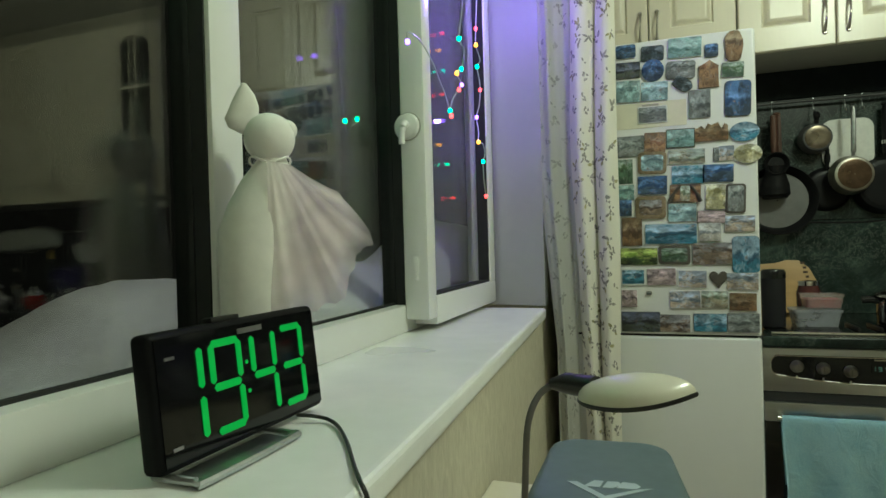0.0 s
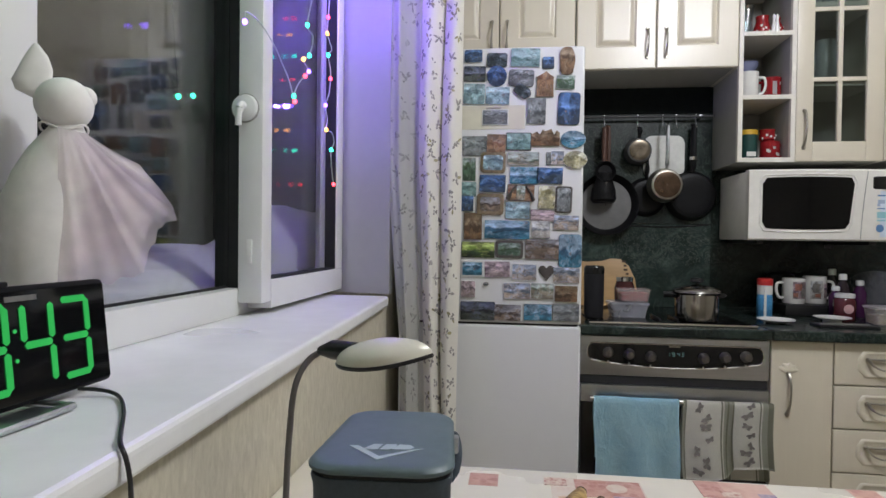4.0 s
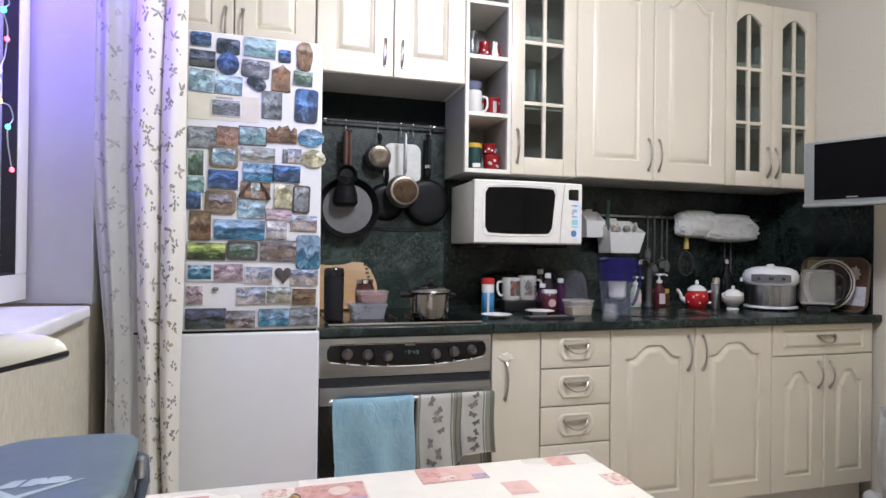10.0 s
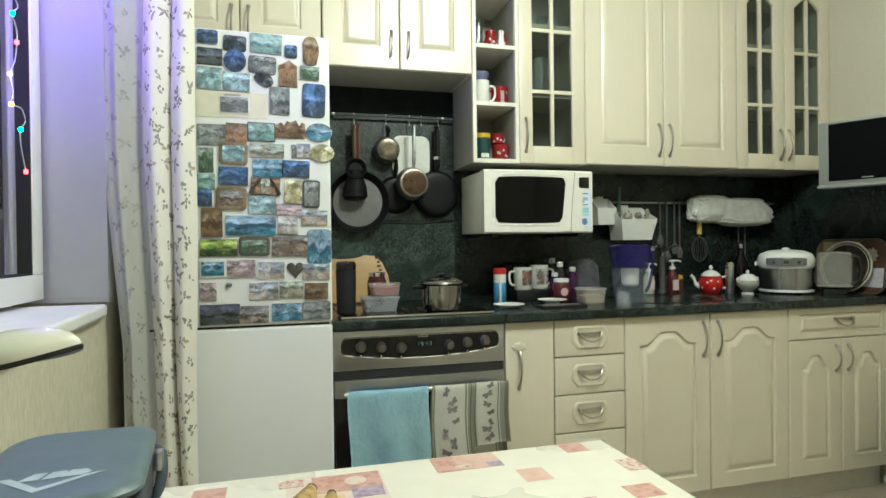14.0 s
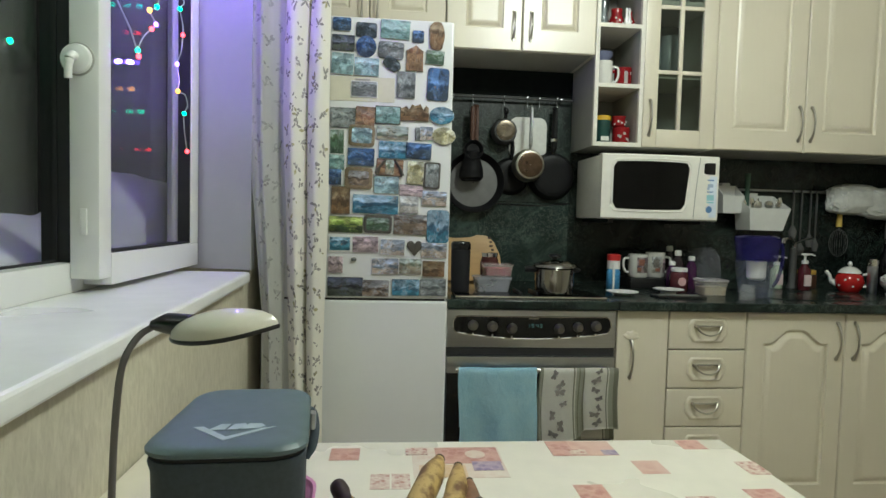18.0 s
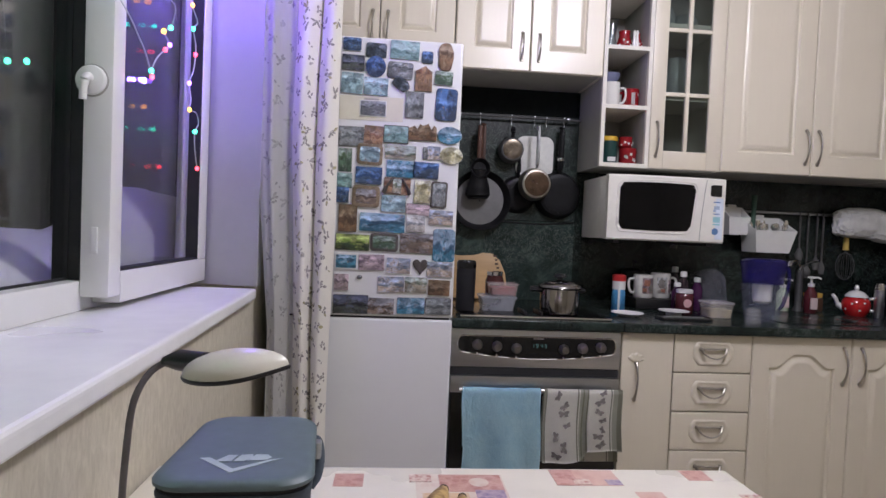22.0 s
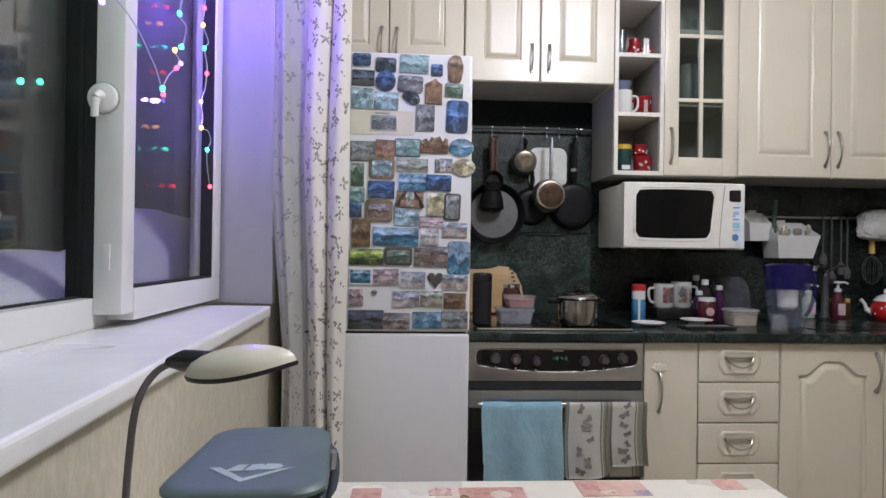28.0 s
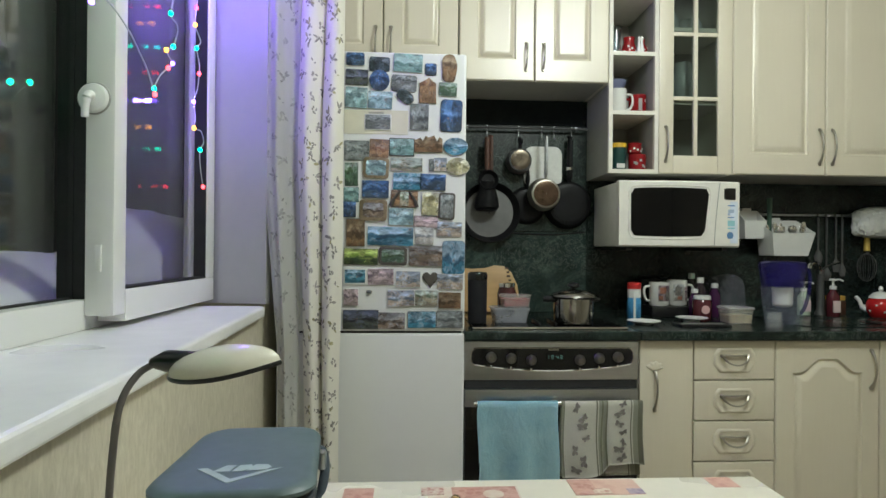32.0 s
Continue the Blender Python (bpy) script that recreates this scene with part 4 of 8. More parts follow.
def shape_pts(shape, w, h):
    a, b = w / 2, h / 2
    if shape == "oval":
        return [(a * math.cos(q), b * math.sin(q)) for q in np.linspace(0, 2 * math.pi, 29)[:-1]]
    if shape == "heart":
        out = []
        for i in range(24):
            q = 2 * math.pi * i / 24
            out.append((a * math.sin(q) ** 3, b * (0.81 * math.cos(q) - 0.31 * math.cos(2 * q) - 0.12 * math.cos(3 * q) - 0.06 * math.cos(4 * q) + 0.1)))
        return out
    if shape == "ragged":
        top = [(-a + 2 * a * i / 10, b * (0.15 + 0.85 * abs(math.sin(i * 1.9 + 0.5)) * (1 - abs(i - 6) / 9))) for i in range(11)]
        return [(-a, -b), (a, -b)] + top[::-1]
    if shape == "figure":
        return [(a * (1 + 0.07 * math.sin(5 * q + 1)) * math.copysign(abs(math.cos(q)) ** 0.6, math.cos(q)), b * math.copysign(abs(math.sin(q)) ** 0.75, math.sin(q))) for q in np.linspace(0, 2 * math.pi, 33)[:-1]]
    if shape == "house":
        return [(-a, -b), (a, -b), (a * 0.94, b * 0.45), (a * 1.04, b * 0.52), (a * 0.45, b * 0.80), (a * 0.15, b), (-a * 0.2, b * 0.82), (-a * 1.02, b * 0.55), (-a * 0.93, b * 0.45)]
    r = min(w, h) * (0.16 if shape == "soft" else 0.05)
    out = []
    for cx, cz, q0 in ((a - r, b - r, 0), (-a + r, b - r, 90), (-a + r, -b + r, 180), (a - r, -b + r, 270)):
        for k in range(4):
            q = radians(q0 + 30 * k)
            out.append((cx + r * math.cos(q), cz + r * math.sin(q)))
    return out


def magnet(x, z, w, h, pic, shape="flat", edge=None, tilt=0.0, thick=0.0045, border=0.0):
    kind = {"oval": "round domed", "heart": "dark heart-shaped", "ragged": "moulded relief", "figure": "moulded figure", "house": "house-shaped moulded"}.get(shape, "framed" if border > 0.004 else "printed")
    ob = thing("fridge_magnet", (x, 1.8695, z), f"{kind} souvenir magnet, {WORDS[pic]}, on the fridge door", "magnet", "magnets on the fridge")
    ob.matrix_world = pose(x, 1.8695, z, 0, tilt, 0)
    rim = edge or EDGE_W
    part("plate", extrude_outline(B(), shape_pts(shape, w, h), -thick, 0.0, 0.0009), rim, ob)
    k = 1 - 2 * max(border, 0.0008) / max(w, h)
    q = 1 - 2 * max(border, 0.0008) / min(w, h)
    sx, sz = (k, q) if w > h else (q, k)
    if shape == "heart":
        part("relief", extrude_outline(B(), [(p * 0.8, r * 0.8) for p, r in shape_pts(shape, w, h)], -thick - 0.002, -thick + 0.001, 0.001), EDGE_D, ob)
    else:
        part("picture", extrude_outline(B(), [(p * sx, r * sz) for p, r in shape_pts(shape, w, h)], -thick - (0.0006 if shape in ("flat", "soft") else 0.0025), -thick + 0.001), PICS[pic], ob)
    return ob


magnet(-0.010, 1.769, 0.062, 0.044, "deep", "soft")
magnet(0.070, 1.724 + 0.03, 0.069, 0.048, "dark", "soft", EDGE_D, 2)
magnet(0.165, 1.760, 0.098, 0.062, "teal", "flat", None, 2)
magnet(0.241, 1.741, 0.039, 0.040, "deep", "soft", EDGE_D)
magnet(0.303, 1.746, 0.050, 0.093, "brown", "figure", EDGE_B)
magnet(-0.005, 1.709, 0.074, 0.052, "night", "flat", EDGE_D, 2)
magnet(0.070, 1.699, 0.069, 0.072, "deep", "oval")
magnet(0.152, 1.692, 0.085, 0.056, "grey", "soft", EDGE_D, 3)
magnet(0.156, 1.648, 0.060, 0.040, "dark", "figure", EDGE_B, 35)
magnet(0.231, 1.670, 0.058, 0.086, "warm", "house", EDGE_B)
magnet(-0.006, 1.641, 0.074, 0.070, "pale", "flat", None, 3)
magnet(0.073, 1.634, 0.082, 0.060, "pale", "flat", None, 2)
magnet(0.299, 1.675, 0.062, 0.046, "green", "flat", None, 3)
magnet(0.066, 1.561, 0.089, 0.054, "grey", "flat", None, 0, 0.004, 0.003)
magnet(0.204, 1.581, 0.063, 0.088, "grey", "flat", STEEL, 1)
magnet(0.311, 1.587, 0.073, 0.108, "deep", "soft", EDGE_D, 2)
magnet(-0.003, 1.465, 0.083, 0.066, "grey", "flat", EDGE_D)
magnet(0.071, 1.472, 0.064, 0.064, "warm", "flat", EDGE_B, 2)
magnet(0.146, 1.479, 0.085, 0.060, "teal", "flat", EDGE_D, 1, 0.004, 0.003)
magnet(0.235, 1.494, 0.094, 0.062, "brown", "ragged", EDGE_B)
magnet(0.326, 1.484, 0.084, 0.060, "sea", "oval")
magnet(0.163, 1.421, 0.106, 0.046, "sand", "flat", None, 1)
magnet(0.247, 1.421, 0.016, 0.042, "grey", "flat", EDGE_D)
magnet(0.276, 1.423, 0.044, 0.046, "beach", "flat")
magnet(-0.020, 1.385, 0.050, 0.084, "green", "flat", None, 0, 0.004, 0.003)
magnet(-0.020, 1.318, 0.050, 0.050, "teal", "flat", EDGE_D)
magnet(0.061, 1.408, 0.086, 0.070, "pale", "soft", EDGE_B, 2, 0.006, 0.010)
magnet(0.334, 1.417, 0.080, 0.060, "yellow", "oval")
magnet(0.165, 1.364, 0.095, 0.058, "sea", "flat", None, 1)
magnet(0.251, 1.363, 0.088, 0.056, "deep", "flat", None, 2)
magnet(0.060, 1.337, 0.090, 0.060, "deep", "flat", None, 1)
magnet(0.156, 1.306, 0.090, 0.056, "warm", "flat", EDGE_D, 2)
magnet(0.242, 1.291, 0.057, 0.078, "yellow", "flat", None, 2)
magnet(0.298, 1.283, 0.056, 0.090, "grey", "soft", EDGE_D, 2, 0.006, 0.006)
magnet(0.146, 1.247, 0.083, 0.058, "pale", "flat", EDGE_B, 1)
magnet(0.053, 1.267, 0.092, 0.072, "mesa", "soft", EDGE_B, 1, 0.007, 0.012)
magnet(-0.025, 1.269, 0.044, 0.054, "deep", "flat")
magnet(0.229, 1.230, 0.079, 0.038, "pink", "flat", EDGE_D, 3)
magnet(0.308, 1.206, 0.084, 0.050, "beach", "flat", None, 1)
magnet(0.111, 1.181, 0.153, 0.064, "sea", "flat", None, 1)
magnet(0.224, 1.183, 0.063, 0.058, "white", "flat")
magnet(-0.005, 1.192, 0.062, 0.092, "brown", "flat", EDGE_D)
magnet(0.322, 1.112, 0.076, 0.112, "sea", "soft", EDGE_D)
magnet(0.014, 1.112, 0.112, 0.054, "lime", "flat", EDGE_D, 1)
magnet(0.120, 1.115, 0.094, 0.060, "green", "soft", EDGE_D, 1, 0.006, 0.009)
magnet(0.229, 1.116, 0.112, 0.068, "mesa", "flat", EDGE_D, 1)
magnet(-0.005, 1.047, 0.079, 0.056, "sea", "flat", None, 0, 0.004, 0.006)
magnet(0.080, 1.046, 0.087, 0.055, "pink", "flat", None, -1)
magnet(0.171, 1.038, 0.086, 0.058, "beach", "flat", None, 1, 0.004, 0.003)
magnet(0.245, 1.037, 0.054, 0.060, "dark", "heart", EDGE_D)
magnet(0.311, 1.030, 0.088, 0.052, "beach", "flat", None, 1)
magnet(-0.018, 0.977, 0.049, 0.056, "pink", "flat")
magnet(0.042, 0.995, 0.018, 0.014, "grey", "figure", EDGE_B)
magnet(0.148, 0.974, 0.090, 0.055, "beach", "flat", None, -1)
magnet(0.232, 0.975, 0.077, 0.054, "sand", "flat", None, 1)
magnet(0.311, 0.968, 0.076, 0.055, "brown", "flat", None, 1)
magnet(0.015, 0.903, 0.118, 0.064, "night", "flat", EDGE_D)
magnet(0.116, 0.899, 0.090, 0.055, "mesa", "flat", EDGE_D, 1)
magnet(0.218, 0.903, 0.094, 0.056, "sea", "flat", EDGE_D)
magnet(0.311, 0.904, 0.088, 0.058, "grey", "flat", EDGE_D)

solid("paper_card", box(B(), -0.046, 0.166, -0.0012, 0.0, -0.040, 0.040), plain("cream_card", (0.66, 0.63, 0.50), 0.7, vary=0.04), "cream paper card held to the fridge by a magnet", "card", loc=(0, 1.8695, 1.561), smooth=None)
relief = magnet(0.156, 1.306, 0.030, 0.050, "sand", "soft", EDGE_D, 2, 0.006)
for sx in (-1, 1):
    part("arm", tube(B(), curve_pts([(sx * 0.044, -0.006, -0.026), (sx * 0.034, -0.007, -0.002), (sx * 0.018, -0.006, 0.020), (sx * 0.016, -0.006, 0.026)], 5), [0.009] * 5 + [0.007] * 6 + [0.005] * 5, 8, True, 0.6), EDGE_D, relief, "dark moulded side")


# ---- alarm clock ----
GREEN = glowing("green_digits", (0.012, 0.40, 0.07), 0.40)


def seg7(bm, x, z, w, h, lit, t=0.0076):
    """Lit strokes of one figure, in the plane y=0, lower left corner at x, z."""
    g = t * 0.50
    hh = h / 2
    horiz = {"a": z + h - t, "g": z + hh - t / 2, "d": z}
    for k, zz in horiz.items():
        if k in lit:
            extrude_outline(bm, [(x + g + t * 0.35, zz), (x + w - g - t * 0.35, zz), (x + w - g, zz + t / 2), (x + w - g - t * 0.35, zz + t), (x + g + t * 0.35, zz + t), (x + g, zz + t / 2)], -0.001, 0.0)
    vert = {"f": (x, z + hh), "e": (x, z), "b": (x + w - t, z + hh), "c": (x + w - t, z)}
    for k, (xx, zz) in vert.items():
        if k in lit:
            a, b = zz + g + t * 0.4, zz + hh - g - t * 0.4
            extrude_outline(bm, [(xx, a), (xx + t / 2, a - t * 0.4), (xx + t, a), (xx + t, b), (xx + t / 2, b + t * 0.4), (xx, b)], -0.001, 0.0)
    return bm


STROKES = {"1": "bc", "9": "abcdfg", "4": "bcfg", "3": "abcdg"}


CASEB = plain("clock_black", (0.004, 0.004, 0.005), 0.55, vary=0.1, spec=0.12)


def alarm_clock():
    ck = thing("alarm_clock", (-0.3525, 0.373, SILL), "black digital clock with large green figures on the window sill", "clock", rz=88)
    lean = Matrix.Translation((0, 0, 0.009)) @ pose(0, 0, 0, -6, 0, 0)
    w, h = 0.256, 0.124

    def put(nm, bm, mat, label="", parent=None, smooth=40):
        bmesh.ops.transform(bm, matrix=lean, verts=bm.verts[:])
        return part(nm, bm, mat, parent or ck, label, smooth)

    put("case", box(B(), -0.104, 0.147, 0.0, 0.024, 0.0, h, 0.008, 4), CASEB)
    scr = put("screen", box(B(), -0.099, 0.142, -0.0012, 0.002, 0.006, h - 0.006), BLACKGLASS, "glossy black display", smooth=None)
    z, hh = 0.0155, 0.092
    for ch, x, fw in (("1", -0.0545, 0.0085), ("9", -0.038, 0.046), ("4", 0.021, 0.043), ("3", 0.071, 0.044)):
        put("figure", moved(seg7(B(), x, z, fw, hh, STROKES[ch]), 0, -0.0015, 0), GREEN, "lit green figure " + ch, scr, None)
    for zz in (0.048, 0.078):
        put("colon_dot", moved(lathe(B(), [(0.0022, 0.0), (0.0022, 0.001)], 10, (0.0145, 0, zz), "y"), 0, -0.0015, 0), GREEN, "", scr, None)
    put("snooze_button", box(B(), -0.022, 0.018, 0.004, 0.018, h - 0.001, h + 0.005, 0.002), BLACK, "")
    put("badge", box(B(), 0.006, 0.044, -0.0022, -0.0005, h - 0.016, h - 0.0105), STEEL, "grey worn maker badge", None, None)
    put("sticker", box(B(), -0.090, -0.079, -0.002, -0.0005, 0.098, 0.101), STEEL, "small grey printed mark", None, None)
    put("sticker", box(B(), -0.090, -0.079, -0.002, -0.0005, 0.018, 0.021), STEEL, "small grey printed mark", None, None)
    # bent metal stand, lying flat in front
    pts = [(-0.094, 0.02, 0.006), (-0.093, -0.026, 0.006), (-0.086, -0.033, 0.005), (0.034, -0.033, 0.005), (0.042, -0.026, 0.006), (0.043, 0.02, 0.006)]
    part("stand", tube(B(), curve_pts(pts, 5), 0.0042, 8), STEEL, ck, "bent steel wire stand")
    part("stand_plate", box(B(), -0.094, 0.036, -0.030, 0.004, 0.001, 0.006, 0.002), STEEL, ck, "brushed metal foot plate")
    # lead over the edge of the sill, given in the room's axes
    inv = ck.matrix_world.inverted()
    lead = [(-0.350, 0.465, SILL + 0.010), (-0.330, 0.471, SILL + 0.008), (-0.312, 0.472, SILL + 0.005), (-0.288, 0.452, SILL + 0.004), (-0.255, 0.410, SILL + 0.003), (-0.222, 0.360, SILL + 0.003), (-0.197, 0.324, SILL + 0.004), (-0.187, 0.318, SILL - 0.008), (-0.185, 0.321, SILL - 0.035), (-0.186, 0.326, SILL - 0.10), (-0.190, 0.33, 0.745)]
    part("lead", tube(B(), [inv @ p for p in curve_pts(lead, 8)], 0.0022, 8), BLACK, ck, "thin black cable")


alarm_clock()


# ---- doll on the sill ----
def doll():
    bm = B()
    R, V = Vector((0.82, 0.57, 0)), Vector((-0.57, 0.82, 0))
    H0 = Vector((0.0, 0.022, 0.349))

    def loops(levels, seg=24, rough=0.0):
        ls = []
        for c, w, d, z, in levels:
            ls.append(ring(bm, [R * (c + w * (1 + rough * math.sin(7 * q + z * 30)) * math.cos(q)) + V * (d * math.sin(q)) + Vector((0, 0.022, z)) for q in np.linspace(0, 2 * math.pi, seg + 1)[:-1]]))
        for a, b in zip(ls, ls[1:]):
            bridge(bm, a, b)
        bm.faces.new(ls[0]), bm.faces.new(ls[-1])

    # body under a cape, then head, muzzle, ear and collar
    loops([(-0.027, 0.043, 0.040, 0.0), (-0.027, 0.041, 0.040, 0.06), (-0.027, 0.039, 0.038, 0.117), (-0.024, 0.043, 0.038, 0.178), (-0.019, 0.048, 0.036, 0.230), (-0.013, 0.042, 0.032, 0.262), (-0.006, 0.032, 0.026, 0.292), (0.001, 0.024, 0.020, 0.312), (0.004, 0.016, 0.016, 0.325)], 30, 0.02)
    r = bmesh.ops.create_uvsphere(bm, u_segments=24, v_segments=16, radius=0.033)
    for q in r["verts"]:
        q.co = q.co + H0
    r = bmesh.ops.create_uvsphere(bm, u_segments=16, v_segments=10, radius=0.014)
    for q in r["verts"]:
        q.co = q.co + H0 + R * 0.022 + Vector((0, 0, 0.011))
    loops([(-0.022, 0.008, 0.006, 0.352), (-0.033, 0.018, 0.009, 0.362), (-0.034, 0.021, 0.008, 0.374), (-0.030, 0.018, 0.007, 0.390), (-0.029, 0.012, 0.006, 0.406), (-0.030, 0.003, 0.003, 0.420)], 18)
    tube(bm, [H0 + R * (0.026 * math.cos(q)) + V * (0.026 * math.sin(q)) + Vector((0, 0, -0.030 - 0.004 * math.sin(3 * q))) for q in np.linspace(0, 2 * math.pi, 25)], 0.0014, 8)
    for q in bm.faces:
        q.material_index = 0
    # tulle skirt: thin gathered layers standing out to one side
    ends = ((0.0, -0.004, 0.120), (0.2, 0.030, 0.122), (0.42, 0.086, 0.130), (0.55, 0.094, 0.160), (0.66, 0.106, 0.196), (0.78, 0.128, 0.206), (0.86, 0.124, 0.222), (0.90, 0.106, 0.248), (1.0, 0.085, 0.276))
    rng = random.Random(11)
    for layer in range(5):
        k, ph, rows = 1.0 - 0.06 * layer, rng.uniform(0, 6), []
        jag = [0.010 * noise.noise((i * 0.21, layer * 3.1, 0.5)) for i in range(91)]
        for j in range(13):
            s = j / 12
            row = []
            for i in range(91):
                a = i / 90
                er, ez = np.interp(a, [e[0] for e in ends], [e[1] for e in ends]), np.interp(a, [e[0] for e in ends], [e[2] for e in ends])
                sr, sz = -0.004 + 0.030 * a, 0.316 - 0.006 * a
                g = s * k + s * s * jag[i] * 4
                rr, zz = sr + (er - sr) * g, sz + (ez - sz) * g - 0.010 * s * (1 - s)
                vv = -0.032 + 0.014 * layer + s * (0.004 * math.sin(a * 17 + ph) + 0.002 * math.sin(a * 41 + ph * 2))
                row.append(bm.verts.new(R * rr + V * vv + Vector((0, 0.022, zz))))
            rows.append(row)
        for a, b in zip(rows, rows[1:]):
            n = len(a)
            for i in range(n - 1):
                bm.faces.new((a[i], a[i + 1], b[i + 1], b[i])).material_index = 1
    return bm


def tulle():
    m, t, b = nodes_of("pink_tulle", 0.9, spec=0.1)
    n = noise_of(t, world_coords(t), 60, 4)
    t.links.new(ramp(t, n, (0.3, (0.90, 0.78, 0.80)), (0.7, (0.94, 0.86, 0.87))), b.inputs["Base Color"])
    out, tr, tl, m1, m2 = t.nodes["Material Output"], t.nodes.new("ShaderNodeBsdfTransparent"), t.nodes.new("ShaderNodeBsdfTranslucent"), t.nodes.new("ShaderNodeMixShader"), t.nodes.new("ShaderNodeMixShader")
    tl.inputs[0].default_value = (0.92, 0.86, 0.86, 1)
    m1.inputs[0].default_value = 0.4
    t.links.new(b.outputs[0], m1.inputs[1])
    t.links.new(tl.outputs[0], m1.inputs[2])
    t.links.new(ramp(t, noise_of(t, world_coords(t), 14, 2), (0.35, (0.62,) * 3), (0.65, (0.40,) * 3)), m2.inputs[0])
    t.links.new(tr.outputs[0], m2.inputs[1])
    t.links.new(m1.outputs[0], m2.inputs[2])
    t.links.new(m2.outputs[0], out.inputs[0])
    return m


DOLLM = plain("doll_cloth", (0.78, 0.76, 0.72), 0.85, vary=0.04, scale=60, relief=0.15)
dl = solid("doll", doll(), DOLLM, "white cloth doll with pale pink tulle skirt on the sill", "doll", loc=(-0.425, 0.512, SILL), smooth=70)
dl.data.materials.append(tulle())


# ---- lamp, cool bag and fruit on the table ----
def desk_lamp():
    lp = thing("desk_lamp", (-0.066, 0.375, 0.74), "small white-topped desk lamp with dark bendy arm", "lamp")
    part("base", lathe(B(), [(0.045, 0.0), (0.045, 0.008), (0.036, 0.014), (0.008, 0.018)], 24), BLACK, lp)
    arm = [(0, 0, 0.012), (-0.002, -0.002, 0.08), (0.0, -0.002, 0.17), (0.002, 0.0, 0.225), (0.004, 0.008, 0.267), (0.012, 0.020, 0.289), (0.026, 0.028, 0.299)]
    part("arm", tube(B(), curve_pts(arm, 8), 0.0030, 10), plain("grey_rubber", (0.13, 0.12, 0.12), 0.6), lp, "grey flexible arm")
    neck = [(0.022, 0.027, 0.298), (0.036, 0.024, 0.300), (0.062, 0.012, 0.300)]
    part("joint", tube(B(), neck, [0.006, 0.0125, 0.0135], 14, True, 0.75), BLACK, lp, "black joint of the head")
    # shallow leaf-shaped dome, pointed at its free end, with a dark rim
    c, n = Vector((0.094, -0.012, 0.302)), 40
    ux, uy = Vector((0.967, -0.24, 0.15)).normalized(), Vector((0.24, 0.967, -0.05)).normalized()
    uz = ux.cross(uy).normalized()

    def loop(bm, s, up):
        pts = []
        for i in range(n):
            a = 2 * math.pi * i / n
            x, y = math.cos(a), math.sin(a)
            y = math.copysign(abs(y) ** (1.0 + 0.7 * max(0.0, x)), y)
            sag = -0.005 * (1 - x * x) * s
            pts.append(c + ux * (0.0465 * s * x) + uy * (0.031 * s * y) + uz * (up * 0.64 + sag))
        return ring(bm, pts)

    bm = B()
    ls = [loop(bm, s, u) for s, u in ((1.0, 0.0), (0.97, 0.007), (0.88, 0.0135), (0.72, 0.019), (0.5, 0.0235), (0.25, 0.026), (0.04, 0.027))]
    for a, b in zip(ls, ls[1:]):
        bridge(bm, a, b)
    bm.faces.new(ls[-1])
    part("shade", bm, plain("lamp_ivory", (0.70, 0.67, 0.56), 0.22, vary=0.03, relief=0.01), lp, "glossy ivory oval shade", 60)
    bm = B()
    ls = [loop(bm, s, u) for s, u in ((1.005, 0.001), (1.022, -0.0015), (1.005, -0.0045), (0.9, -0.0055), (0.5, -0.005), (0.05, -0.005))]
    for a, b in zip(ls, ls[1:]):
        bridge(bm, a, b)
    bm.faces.new(ls[-1])
    part("rim", bm, BLACK, lp, "black underside and rim", 60)


desk_lamp()


def rounded(cx, cy, hx, hy, r, seg=6):
    out = []
    for sx, sy, q0 in ((1, 1, 0), (-1, 1, 90), (-1, -1, 180), (1, -1, 270)):
        for k in range(seg + 1):
            q = radians(q0 + 90 * k / seg)
            out.append((cx + sx * (hx - r) + r * math.cos(q), cy + sy * (hy - r) + r * math.sin(q)))
    return out


def stack(bm, levels):
    """Closed solid through loops of (outline, z)."""
    ls = [ring(bm, [(x, y, z) for x, y in o]) for o, z in levels]
    for a, b in zip(ls, ls[1:]):
        bridge(bm, a, b)
    bm.faces.new(list(reversed(ls[0])))
    bm.faces.new(ls[-1])
    return bm


